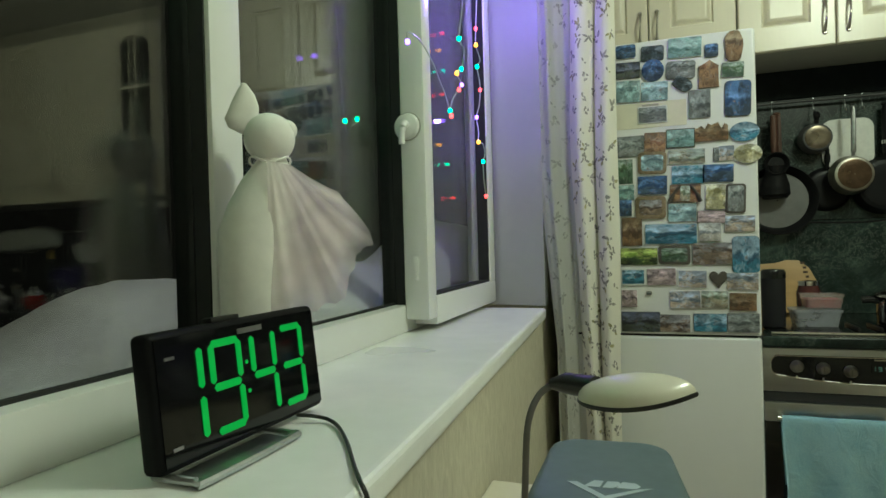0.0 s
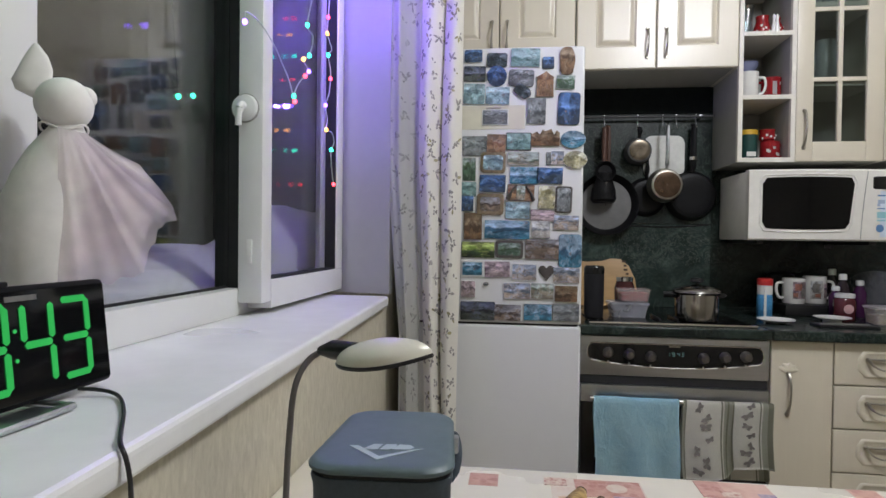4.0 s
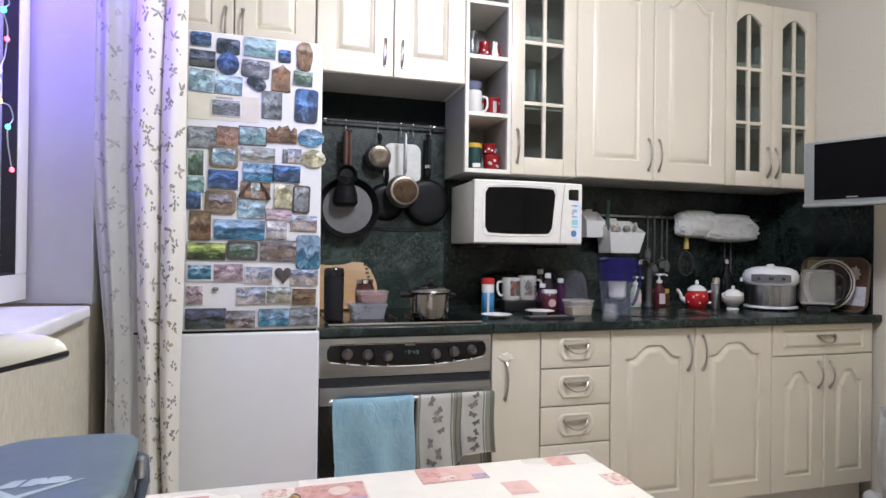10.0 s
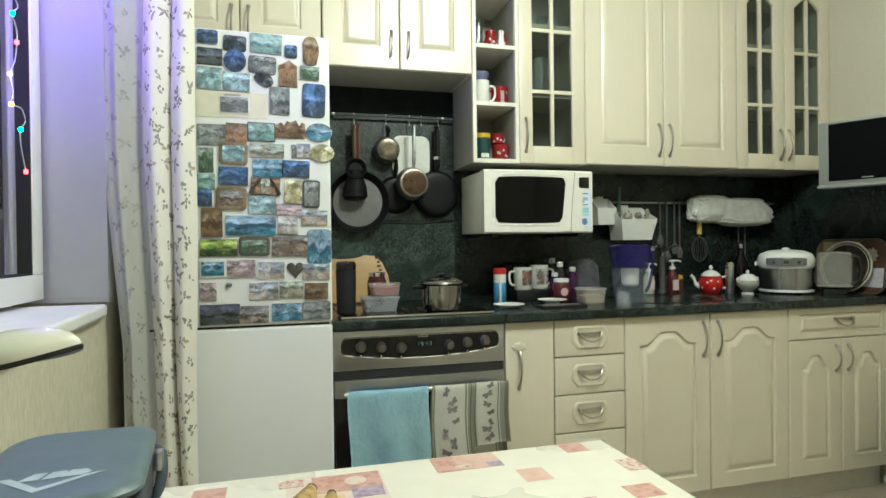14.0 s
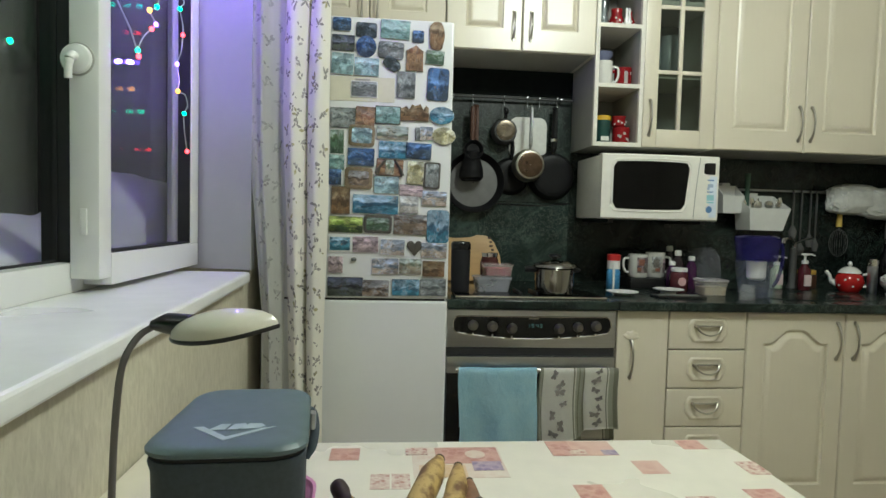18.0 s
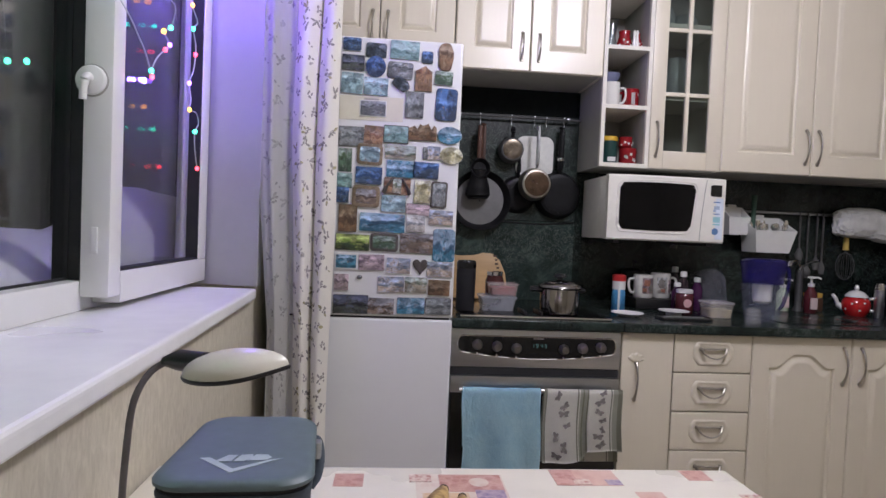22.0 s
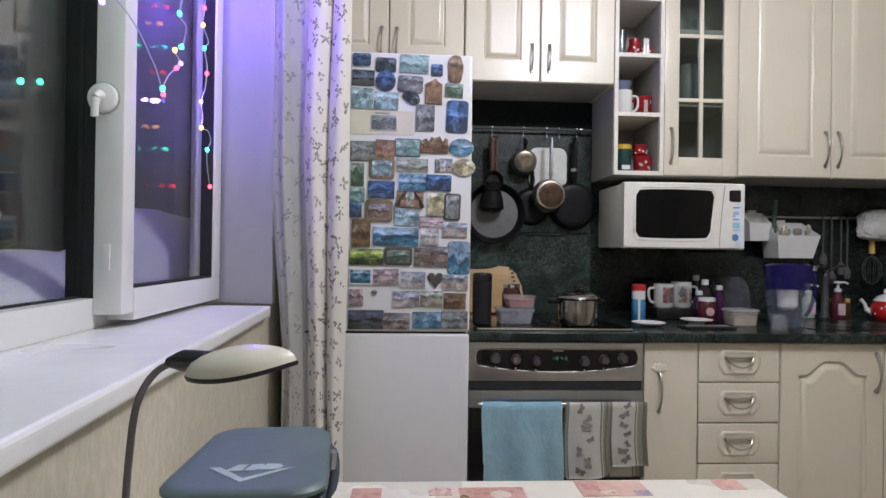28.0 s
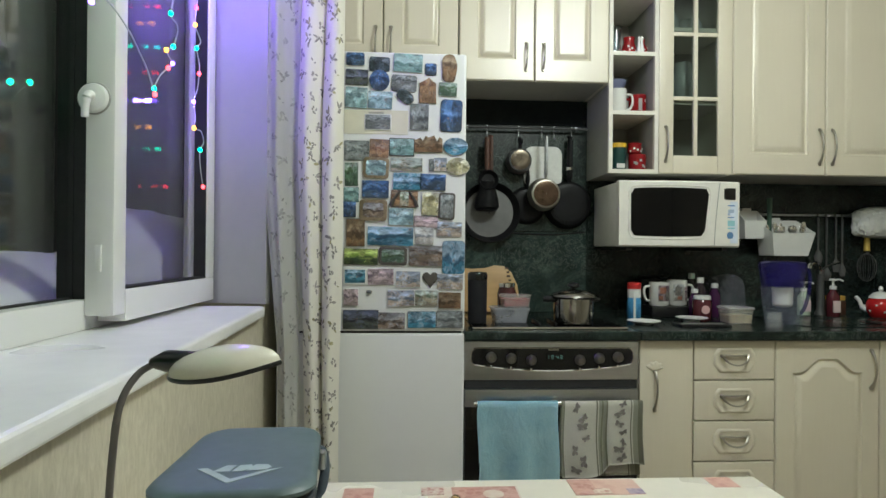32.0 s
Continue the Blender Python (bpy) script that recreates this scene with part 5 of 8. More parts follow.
def cool_bag():
    bg = thing("cool_bag", (-0.008, 0.572, 0.742), "slate blue zipped cool bag with pale printed mark on its lid", "bag", rz=3)
    cloth = plain("slate_fabric", (0.045, 0.060, 0.075), 0.75, vary=0.12, scale=160, relief=0.3)
    top = plain("slate_lid", (0.10, 0.142, 0.150), 0.42, vary=0.06, scale=60, relief=0.12)
    o = lambda e, r: [(x * (1.02 - 0.80 * y), y) for x, y in rounded(0, 0, 0.0725 + e, 0.104 + e, r)]
    part("body", stack(B(), [(o(-0.008, 0.03), 0.0), (o(-0.002, 0.034), 0.012), (o(0, 0.034), 0.13), (o(0.002, 0.034), 0.140), (o(0.001, 0.034), 0.1445)]), cloth, bg)
    lid = part("lid", stack(B(), [(o(0.002, 0.035), 0.1495), (o(0.004, 0.036), 0.1515), (o(0.004, 0.036), 0.155), (o(0.001, 0.035), 0.1588), (o(-0.004, 0.032), 0.1602), (o(-0.010, 0.028), 0.1605)]), top, bg, "smooth slate blue lid")
    part("zip", stack(B(), [(o(-0.0005, 0.034), 0.1448), (o(-0.0005, 0.034), 0.1493)]), RUBBER, bg, "black zip round the lid")
    part("zip_pull", box(B(), 0.071, 0.081, 0.055, 0.072, 0.118, 0.140, 0.003), STEEL, bg, "metal zip pull")
    loop = [(0.066, 0.085, 0.140), (0.076, 0.080, 0.136), (0.080, 0.062, 0.118), (0.077, 0.047, 0.098), (0.071, 0.040, 0.088)]
    part("side_strap", tube(B(), curve_pts(loop, 5), 0.006, 8, True, 0.4), cloth, bg, "dark carrying strap")
    pale = plain("pale_print", (0.38, 0.45, 0.47), 0.6, vary=0.1)
    bm = B()
    for pts in ([(-0.041, 0.012), (-0.030, 0.013), (0.000, -0.016), (-0.001, -0.025)], [(-0.001, -0.025), (0.000, -0.016), (0.033, 0.005), (0.048, 0.010)],
                [(-0.023, 0.003), (-0.012, 0.019), (-0.002, 0.019), (-0.006, 0.003)], [(-0.003, 0.003), (0.002, 0.019), (0.014, 0.020), (0.016, 0.012), (0.007, 0.003)],
                [(0.011, 0.004), (0.018, 0.020), (0.031, 0.019), (0.036, 0.012), (0.031, 0.005)]):
        pts = [(x - 0.003, y * 1.1 - 0.058) for x, y in pts]
        a = ring(bm, [(x, y, 0.1612) for x, y in pts])
        bm.faces.new(a)
        b = ring(bm, [(x, y, 0.1600) for x, y in pts])
        bridge(bm, a, b)
    part("printed_mark", bm, pale, lid, "pale grey printed chevron mark", None)
    return bg


cool_bag()
# pink basin under and round the bag
bm = B()
ls = [ring(bm, [(x, y, z) for x, y in rounded(0, 0, hx, hy, r)]) for hx, hy, r, z in ((0.070, 0.10, 0.03, 0.001), (0.078, 0.110, 0.04, 0.001), (0.096, 0.124, 0.05, 0.034), (0.100, 0.128, 0.052, 0.035), (0.098, 0.126, 0.052, 0.031), (0.089, 0.121, 0.05, 0.026), (0.077, 0.108, 0.04, 0.004))]
for a, b in zip(ls, ls[1:]):
    bridge(bm, a, b)
bridge(bm, ls[-1], ls[0])
solid("basin", bm, plain("pink_plastic", (0.68, 0.28, 0.45), 0.4, vary=0.08), "shallow pink plastic basin on the table", "basin", loc=(-0.026, 0.572, 0.740), rz=3)


def banana_skin():
    """Tan-yellow peel with large soft bruises and fine specks."""
    m, t, b = nodes_of("banana_skin", 0.55, spec=0.3)
    v = world_coords(t)
    n, k = noise_of(t, v, 34, 3, 0.55), noise_of(t, v, 170, 3)
    c = mix(t, ramp(t, n, (0.46, (0, 0, 0)), (0.60, (0.9,) * 3)), (0.50, 0.345, 0.135), (0.14, 0.065, 0.03))
    t.links.new(mix(t, ramp(t, k, (0.60, (0, 0, 0)), (0.68, (0.6,) * 3)), c, (0.16, 0.08, 0.03)), b.inputs["Base Color"])
    bump(t, b, k, 0.15, 0.0008)
    return m


fruit = thing("banana_bunch", (0.19, 0.60, 0.74), "bunch of overripe spotted bananas with a blackened stalk", "fruit")
PEEL, TIPM = banana_skin(), plain("banana_tip", (0.11, 0.085, 0.06), 0.8, relief=0.4)
OLDPEEL = plain("brown_peel", (0.17, 0.085, 0.045), 0.6, vary=0.35, scale=45)
for mat, fat, lab, pts in ((PEEL, 0.0170, "", [(-0.036, -0.105, 0.020), (-0.004, -0.050, 0.030), (0.026, 0.020, 0.050), (0.047, 0.081, 0.060)]),
                           (PEEL, 0.0145, "", [(-0.030, -0.108, 0.020), (0.030, -0.062, 0.026), (0.060, 0.000, 0.044), (0.071, 0.061, 0.058)]),
                           (OLDPEEL, 0.0130, "dark brown overripe banana", [(-0.026, -0.110, 0.018), (0.048, -0.062, 0.018), (0.079, -0.010, 0.030), (0.084, 0.040, 0.046)]),
                           (PEEL, 0.0140, "", [(-0.022, -0.114, 0.016), (0.060, -0.090, 0.018), (0.096, -0.055, 0.030), (0.089, -0.014, 0.045)])):
    p = curve_pts(pts, 6)
    last = len(p) - 1
    rs = [fat * (0.35 + 0.65 * min(1, i / last / 0.25)) * (0.40 + 0.60 * min(1, (1 - i / last) / 0.22) ** 0.8) for i in range(last + 1)]
    ban = part("banana", tube(B(), p, rs, 12), mat, fruit, lab or "tan-yellow banana bruised brown", 180)
    way = (p[-1] - p[-2]).normalized()
    part("tip", tube(B(), [p[-1] - way * 0.002, p[-1] + way * 0.002, p[-1] + way * 0.004], [fat * 0.44, fat * 0.42, fat * 0.26], 10), TIPM, ban, "blunt dark tip", 180)
stem = curve_pts([(-0.034, -0.108, 0.020), (-0.050, -0.062, 0.028), (-0.074, -0.012, 0.042), (-0.090, 0.024, 0.050)], 5)
stalk = part("stalk", tube(B(), stem, [0.016] * 4 + [0.0145] * 4 + [0.0115] * 3 + [0.0095] * 2 + [0.0115] * 2 + [0.0105], 12), plain("black_stalk", (0.030, 0.016, 0.013), 0.55, relief=0.5), fruit, "blackened stalk", 180)
part("pale_streak", tube(B(), [q + Vector((0.004, 0, 0.0115)) for q in stem[2:11]], [0.002, 0.004, 0.004, 0.004, 0.004, 0.0035, 0.003, 0.002, 0.0008], 6), PEEL, stalk, "pale yellow streak", 180)

bm = B()
rows = []
for s, z in ((0.30, 0.002), (0.62, 0.003), (0.86, 0.009), (1.0, 0.013), (0.99, 0.010), (0.85, 0.005), (0.60, 0.0), (0.30, 0.0)):
    rows.append(ring(bm, [(0.095 * s * (1 + (0.035 * math.cos(18 * q) if s > 0.84 else 0)) * math.cos(q), 0.095 * s * (1 + (0.035 * math.cos(18 * q) if s > 0.84 else 0)) * math.sin(q), z) for q in np.linspace(0, 2 * math.pi, 109)[:-1]]))
for a, b in zip(rows, rows[1:]):
    bridge(bm, a, b)
bm.faces.new(rows[0]), bm.faces.new(rows[-1])
solid("plate", bm, plain("lilac_glaze", (0.42, 0.41, 0.44), 0.2, vary=0.08), "lilac-grey plate with a scalloped edge", "plate", loc=(0.458, 0.54, 0.741))
tb = thing("tablet", (0.70, 0.50, 0.741), "black tablet lying flat on the table", "tablet", rz=-12)
part("case", box(B(), -0.075, 0.095, -0.10, 0.10, 0.0, 0.010, 0.003), BLACK, tb)
part("screen", box(B(), -0.068, 0.088, -0.093, 0.093, 0.0095, 0.0108), BLACKGLASS, tb, "dark glass screen", None)


# ---- printed motifs on the tabletop ----
def printm(name, a, b, sc):
    m, t, bs = nodes_of(name, 0.3)
    v = world_coords(t)
    n = noise_of(t, v, sc, 4, 0.65)
    k = t.nodes.new("ShaderNodeTexVoronoi")
    k.inputs["Scale"].default_value = sc * 0.8
    t.links.new(v, k.inputs["Vector"])
    f = mix(t, 0.5, ramp(t, n, (0.38, (0, 0, 0)), (0.62, (1, 1, 1))), ramp(t, k.outputs["Distance"], (0.3, (0, 0, 0)), (0.5, (1, 1, 1))))
    t.links.new(mix(t, f, a, b), bs.inputs["Base Color"])
    return m


BRICK = printm("print_brick", (0.44, 0.19, 0.15), (0.62, 0.38, 0.31), 75)
ROSE = printm("print_rose", (0.60, 0.36, 0.29), (0.68, 0.47, 0.38), 45)
VIOLET = printm("print_violet", (0.22, 0.17, 0.30), (0.48, 0.38, 0.44), 90)
PALE_P = printm("print_cream", (0.66, 0.52, 0.42), (0.72, 0.64, 0.54), 60)
ORANGE = printm("print_orange", (0.62, 0.40, 0.20), (0.68, 0.52, 0.34), 60)
LINEP = printm("print_linework", (0.42, 0.15, 0.11), (0.72, 0.62, 0.52), 130)


def motif(x0, x1, y0, y1, mat, lift=0.0, label=""):
    part("printed_motif", box(B(), x0, x1, y0, y1, 0.7398, 0.7404 + lift), mat, TABLE, label, None)


motif(0.069, 0.118, 0.824, 0.874, BRICK)
motif(0.205, 0.355, 0.752, 0.874, PALE_P)
motif(0.245, 0.352, 0.806, 0.872, BRICK, 0.0004)
motif(0.302, 0.350, 0.778, 0.812, VIOLET, 0.0007)
motif(0.215, 0.290, 0.755, 0.800, ORANGE, 0.0004)
motif(0.195, 0.232, 0.842, 0.872, LINEP, 0.0009)
part("printed_motif", lathe(B(), [(0.017, 0.0), (0.017, 0.0008)], 20, (0.312, 0.842, 0.7402)), PALE_P, TABLE, "", None)
motif(0.446, 0.562, 0.833, 0.897, ROSE)
motif(0.446, 0.486, 0.833, 0.897, BRICK, 0.0004)
motif(0.478, 0.508, 0.836, 0.858, LINEP, 0.0008)
motif(0.536, 0.562, 0.835, 0.856, VIOLET, 0.0004)
motif(0.690, 0.735, 0.856, 0.899, BRICK)
motif(0.571, 0.617, 0.758, 0.809, ROSE)
motif(0.748, 0.784, 0.750, 0.801, LINEP)
motif(0.139, 0.168, 0.718, 0.770, LINEP)
motif(0.171, 0.199, 0.718, 0.770, LINEP)
motif(0.444, 0.490, 0.672, 0.723, BRICK)
motif(0.700, 0.750, 0.655, 0.700, BRICK)
motif(0.60, 0.645, 0.640, 0.680, LINEP)


# ---- garland on the window ----
def garland():
    g = thing("string_lights", (-0.425, 1.6, 1.5), "string of small coloured lights hanging over the window", "lights")
    o = Vector((-0.425, 1.6, 1.5))
    wire = plain("pale_wire", (0.50, 0.54, 0.50), 0.35)
    cols = {"g": glowing("green_bulb", (0.01, 0.90, 0.42), 9), "p": glowing("violet_bulb", (0.22, 0.10, 1.0), 11), "y": glowing("amber_bulb", (1.0, 0.42, 0.05), 7), "r": glowing("red_bulb", (1.0, 0.05, 0.07), 7)}
    words = {"g": "green", "p": "violet", "y": "amber", "r": "red"}
    runs = ([(1.63, 2.30, "-"), (1.61, 2.06, "g"), (1.60, 1.93, "p"), (1.585, 1.81, "r"), (1.56, 1.753, "y"), (1.60, 1.72, "-"), (1.586, 1.697, "g"), (1.607, 1.66, "-"), (1.59, 1.627, "r"), (1.582, 1.58, "-"), (1.567, 1.542, "p"), (1.575, 1.50, "-"), (1.552, 1.466, "y"), (1.62, 1.47, "-"), (1.653, 1.445, "-"), (1.609, 1.415, "g"), (1.602, 1.382, "-"), (1.630, 1.35, "-"), (1.649, 1.314, "r")],
            [(1.46, 2.30, "-"), (1.45, 2.10, "y"), (1.455, 1.95, "g"), (1.45, 1.83, "-"), (1.393, 1.718, "g"), (1.435, 1.70, "-"), (1.422, 1.645, "g"), (1.378, 1.622, "y"), (1.402, 1.596, "p"), (1.38, 1.578, "r"), (1.345, 1.548, "-"), (1.306, 1.507, "g"), (1.300, 1.492, "r"), (1.27, 1.54, "-"), (1.242, 1.566, "-"), (1.18, 1.592, "-"), (1.10, 1.615, "-"), (1.04, 1.62, "-"), (1.035, 1.597, "p")],
            [(1.25, 2.30, "-"), (1.24, 2.05, "p"), (1.255, 1.90, "g"), (1.25, 1.82, "r")],
            [(0.52, 2.30, "-"), (0.50, 2.05, "y"), (0.478, 1.84, "g")])
    BULB = [(0.0005, -0.0065), (0.0046, -0.0042), (0.0056, 0.0), (0.0046, 0.0042), (0.0005, 0.0065)]
    for run in runs:
        pts = [Vector((-0.425 + 0.004 * math.sin(i * 1.7), y, z)) - o for i, (y, z, c) in enumerate(run)]
        part("wire", tube(B(), curve_pts(pts, 6), 0.0016, 6), wire, g, "thin clear cable")
        for p, (y, z, c) in zip(pts, run):
            if c != "-":
                part("bulb", lathe(B(), BULB, 10, p, "z", False), cols[c], g, f"small {words[c]} bulb", 180)
    # two green reflections in the pane, built as glowing bulbs on an added wire outside
    glint_run = [Vector(p) - o for p in ((-0.62, 1.06, 2.25), (-0.62, 1.075, 1.80), (-0.62, 1.108, 1.462), (-0.62, 1.140, 1.455), (-0.62, 1.169, 1.478))]
    part("wire", tube(B(), curve_pts(glint_run, 6), 0.0010, 6), plain("glint_wire", (0.02, 0.03, 0.025), 0.4), g, "added thin wire joining the reflected bulbs")
    for p in (glint_run[2], glint_run[4]):
        part("bulb", lathe(B(), BULB, 10, p, "z", False), cols["g"], g, "reflection of a green bulb, built as a glowing bulb", 180)


garland()


# ---- microwave ----
def microwave():
    mw = thing("microwave", (1.005, 2.19, 1.157), "cream microwave oven with black door window on a wall bracket", "microwave")
    ivory = plain("ivory_plastic", (0.78, 0.76, 0.69), 0.32, vary=0.03, relief=0.02)
    w, h = 0.493, 0.264
    part("body", box(B(), 0.004, w - 0.004, 0.03, 0.335, 0.002, h - 0.002, 0.006), ivory, mw)
    # gently bowed front
    n, bm = 16, B()
    ls = []
    for i in range(n + 1):
        u = i / n
        y = -0.014 * (1 - (2 * u - 1) ** 2)
        ls.append(ring(bm, [(w * u, y + 0.006, 0.0), (w * u, y, 0.006), (w * u, y, h - 0.006), (w * u, y + 0.006, h), (w * u, 0.03, h), (w * u, 0.03, 0.0)]))
    for a, b in zip(ls, ls[1:]):
        bridge(bm, a, b)
    bm.faces.new(ls[0]), bm.faces.new(ls[-1])
    front = part("front", bm, ivory, mw)
    win_bm = B()
    cols = []
    for i in range(25):
        u = i / 24
        e = min(1.0, min(u, 1 - u) / 0.06)
        rnd = 0.022 * (1 - math.sqrt(max(0.0, 1 - (1 - e) ** 2)))
        top, low = 0.236 - 0.004 * (2 * u - 1) ** 2 - rnd, 0.041 + 0.004 * (2 * u - 1) ** 2 + rnd
        q = []
        for k in range(5):
            z = low + (top - low) * k / 4
            x = 0.044 + (0.318 * u) - 0.022 * u * (1 - (z - 0.04) / 0.2) + 0.002
            q.append(win_bm.verts.new((x, -0.014 * (1 - (2 * x / w - 1) ** 2) - 0.0015, z)))
        cols.append(q)
    for a, b in zip(cols, cols[1:]):
        bridge(win_bm, a, b, False)
    bmesh.ops.solidify(win_bm, geom=win_bm.faces[:], thickness=-0.003)
    edge = [v.co.copy() for v in [c[0] for c in cols] + cols[-1][1:-1] + [c[-1] for c in reversed(cols)] + list(reversed(cols[0][1:-1]))]
    mid = sum(edge, Vector()) / len(edge)
    bez = [mid + Vector(((p.x - mid.x) * 1.055, p.y - mid.y - 0.0005, (p.z - mid.z) * 1.09)) for p in edge]
    bez = [Vector((p.x, -0.014 * (1 - (2 * p.x / w - 1) ** 2) - 0.0002, p.z)) for p in bez]
    part("bezel", tube(B(), bez + bez[:1], 0.0026, 6), ivory, front, "raised rim round the door window", 180)
    part("door_window", win_bm, BLACKGLASS, front, "black glass door window", 40)
    yy = lambda x: -0.0145 * (1 - (2 * x / w - 1) ** 2)
    part("display", box(B(), 0.415, 0.475, yy(0.44) - 0.001, 0.01, 0.190, 0.238, 0.004), BLACKGLASS, front, "dark display")
    seam = [(0.385 + 0.022 * (z / h) ** 1.5, yy(0.39) - 0.0006, z) for z in np.linspace(0.008, h - 0.008, 10)]
    part("door_seam", tube(B(), seam, 0.0016, 6), SHADE_GREY, front, "thin seam beside the door")
    blue = plain("sticker_blue", (0.10, 0.22, 0.42), 0.4)
    aqua = plain("sticker_aqua", (0.30, 0.58, 0.62), 0.4)
    pale = plain("sticker_white", (0.68, 0.75, 0.84), 0.4)
    faded = plain("sticker_faded", (0.36, 0.45, 0.58), 0.4)
    part("sticker", box(B(), 0.410, 0.484, yy(0.47) - 0.0016, 0.008, 0.016, 0.184), pale, front, "pale blue printed sticker", None)
    for z0, z1, x0, x1, m in ((0.165, 0.170, 0.42, 0.47, blue), (0.128, 0.138, 0.428, 0.452, faded), (0.138, 0.152, 0.444, 0.468, faded), (0.044, 0.050, 0.416, 0.434, blue), (0.085, 0.108, 0.418, 0.472, aqua), (0.074, 0.080, 0.418, 0.472, aqua), (0.118, 0.122, 0.422, 0.468, blue)):
        part("print_bar", box(B(), x0, x1, yy(0.47) - 0.0026, 0.006, z0, z1), m, front, "", None)
    part("print_spot", lathe(B(), [(0.014, 0.0), (0.014, 0.0012)], 16, (0.452, yy(0.47) - 0.0016, 0.048), "y"), blue, front, "", None)
    for x in (0.05, w - 0.05):
        part("bracket", box(B(), x - 0.012, x + 0.012, 0.02, 0.335, -0.014, 0.001, 0.002), BLACK, mw, "black wall bracket arm")
        part("bracket_plate", box(B(), x - 0.012, x + 0.012, 0.335, 0.3385, -0.03, -0.001, 0.001), BLACK, mw)


microwave()


# ---- pans and board hanging over the hob ----
PANBLACK = plain("pan_black", (0.007, 0.007, 0.008), 0.45, vary=0.2, scale=40, spec=0.2)
PANGREY = plain("pan_inside", (0.16, 0.16, 0.16), 0.38, 0.3, vary=0.12, scale=25)
COPPER = plain("worn_copper", (0.115, 0.075, 0.05), 0.27, 0.85, vary=0.25, scale=45)
BRASSY = plain("worn_steel_base", (0.14, 0.115, 0.085), 0.27, 0.85, vary=0.25, scale=45)
REDWOOD = plain("red_wood", (0.075, 0.032, 0.02), 0.5, vary=0.2, scale=60, stretch=(1, 1, 0.1))
DULL = plain("dull_dark_steel", (0.09, 0.09, 0.09), 0.6, 0.4, vary=0.15)
RAILZ = 1.684
rail = thing("pan_rail", (0.365, 2.49, RAILZ), "steel hanging rail with hooks over the hob", "rail")
part("bar", tube(B(), [(0.005, 0, 0), (0.605, 0, -0.002)], 0.005, 10), DULL, rail)
for x in (0.06, 0.55):
    part("holder", box(B(), x - 0.006, x + 0.006, -0.004, 0.04, -0.006, 0.006, 0.002), STEEL, rail)
for x in (0.15, 0.29, 0.395, 0.45, 0.53):
    hook = [(x, -0.004, 0.006), (x, 0.006, 0.004), (x, 0.006, -0.01), (x, -0.004, -0.045), (x, -0.012, -0.052), (x, -0.016, -0.044)]
    part("hook", tube(B(), curve_pts(hook, 4), 0.002, 6), STEEL, rail)


def pan(x, z, r, depth, y, base, rimmat, handle_top, handle_mat, label, face_base=True, hw=0.010):
    """A pan hanging flat to the wall, its bottom (or inside) facing the room."""
    p = thing("frying_pan", (x, y, z), label, "pan", "pans hanging over the hob")
    if face_base:
        part("body", lathe(B(), [(r * 0.02, depth), (r * 0.80, depth), (r * 0.86, depth - 0.003), (r * 0.97, 0.004), (r, 0.0), (r * 0.96, 0.0), (r * 0.02, 0.002)], 40, (0, 0, 0), "y", False), rimmat, p)
        part("base", lathe(B(), [(r * 0.74, depth), (r * 0.74, depth + 0.0014), (r * 0.71, depth + 0.002), (r * 0.4, depth + 0.0012), (r * 0.02, depth + 0.0010)], 40, (0, 0, 0), "y", False), base, p)
    else:
        part("body", lathe(B(), [(r * 0.80, 0.0), (r * 0.97, depth), (r, depth + 0.001), (r * 0.985, depth + 0.003), (r * 0.95, depth), (r * 0.80, 0.004), (r * 0.02, 0.004)], 40, (0, 0, 0), "y", False), rimmat, p)
        part("inside", lathe(B(), [(r * 0.80, 0.0045), (r * 0.02, 0.005)], 40, (0, 0, 0), "y", False), base, p)
    y0 = -depth * 0.7
    pts = [(0, y0, r * 0.92), (0, y0 - 0.010, r + 0.03), (0, y0 - 0.010, handle_top - z - 0.02), (0, y0 + 0.0, handle_top - z)]
    hp = curve_pts(pts, 6)
    part("handle", tube(B(), hp, [hw * 0.7] * 4 + [hw] * (len(hp) - 4), 10, True, 0.6), handle_mat, p, "long handle with a hanging hole")
    return p


pan(0.528, 1.305, 0.135, 0.040, 2.505, PANGREY, PANBLACK, 1.64, REDWOOD, "large black frying pan with reddish wooden handle hanging up", False, 0.013)
bp = pan(0.884, 1.345, 0.108, 0.040, 2.515, PANBLACK, PANBLACK, 1.645, PANBLACK, "black frying pan with black handle hanging up", True, 0.013)
part("handle_ring", lathe(B(), [(0.0145, 0.0), (0.015, 0.004), (0.0145, 0.014)], 16, (0, -0.038, 0.150)), CHROME, bp, "bright ring on the handle")
pan(0.762, 1.384, 0.073, 0.050, 2.455, COPPER, NICKEL, 1.640, STEEL, "small steel saucepan with worn coppery base hanging up", True, 0.008)
pan(0.656, 1.533, 0.058, 0.050, 2.49, BRASSY, DULL, 1.63, PANBLACK, "small pan with worn bright base hanging up", True, 0.011)
pan(0.70, 1.34, 0.085, 0.02, 2.522, PANBLACK, PANBLACK, 1.50, PANBLACK, "dark pan hanging behind the others", True)
p = thing("coffee_pot", (0.512, 2.455, 1.44), "small black coffee pot hanging mouth outward", "pot")
part("body", tube(B(), curve_pts([(0, -0.020, 0.0), (0, -0.012, -0.035), (0, 0.0, -0.075), (0, 0.006, -0.108), (0, 0.006, -0.128)], 4), list(np.interp(np.linspace(0, 1, 17), (0, 0.25, 0.5, 0.8, 1), (0.033, 0.036, 0.050, 0.055, 0.043))), 26), PANBLACK, p)
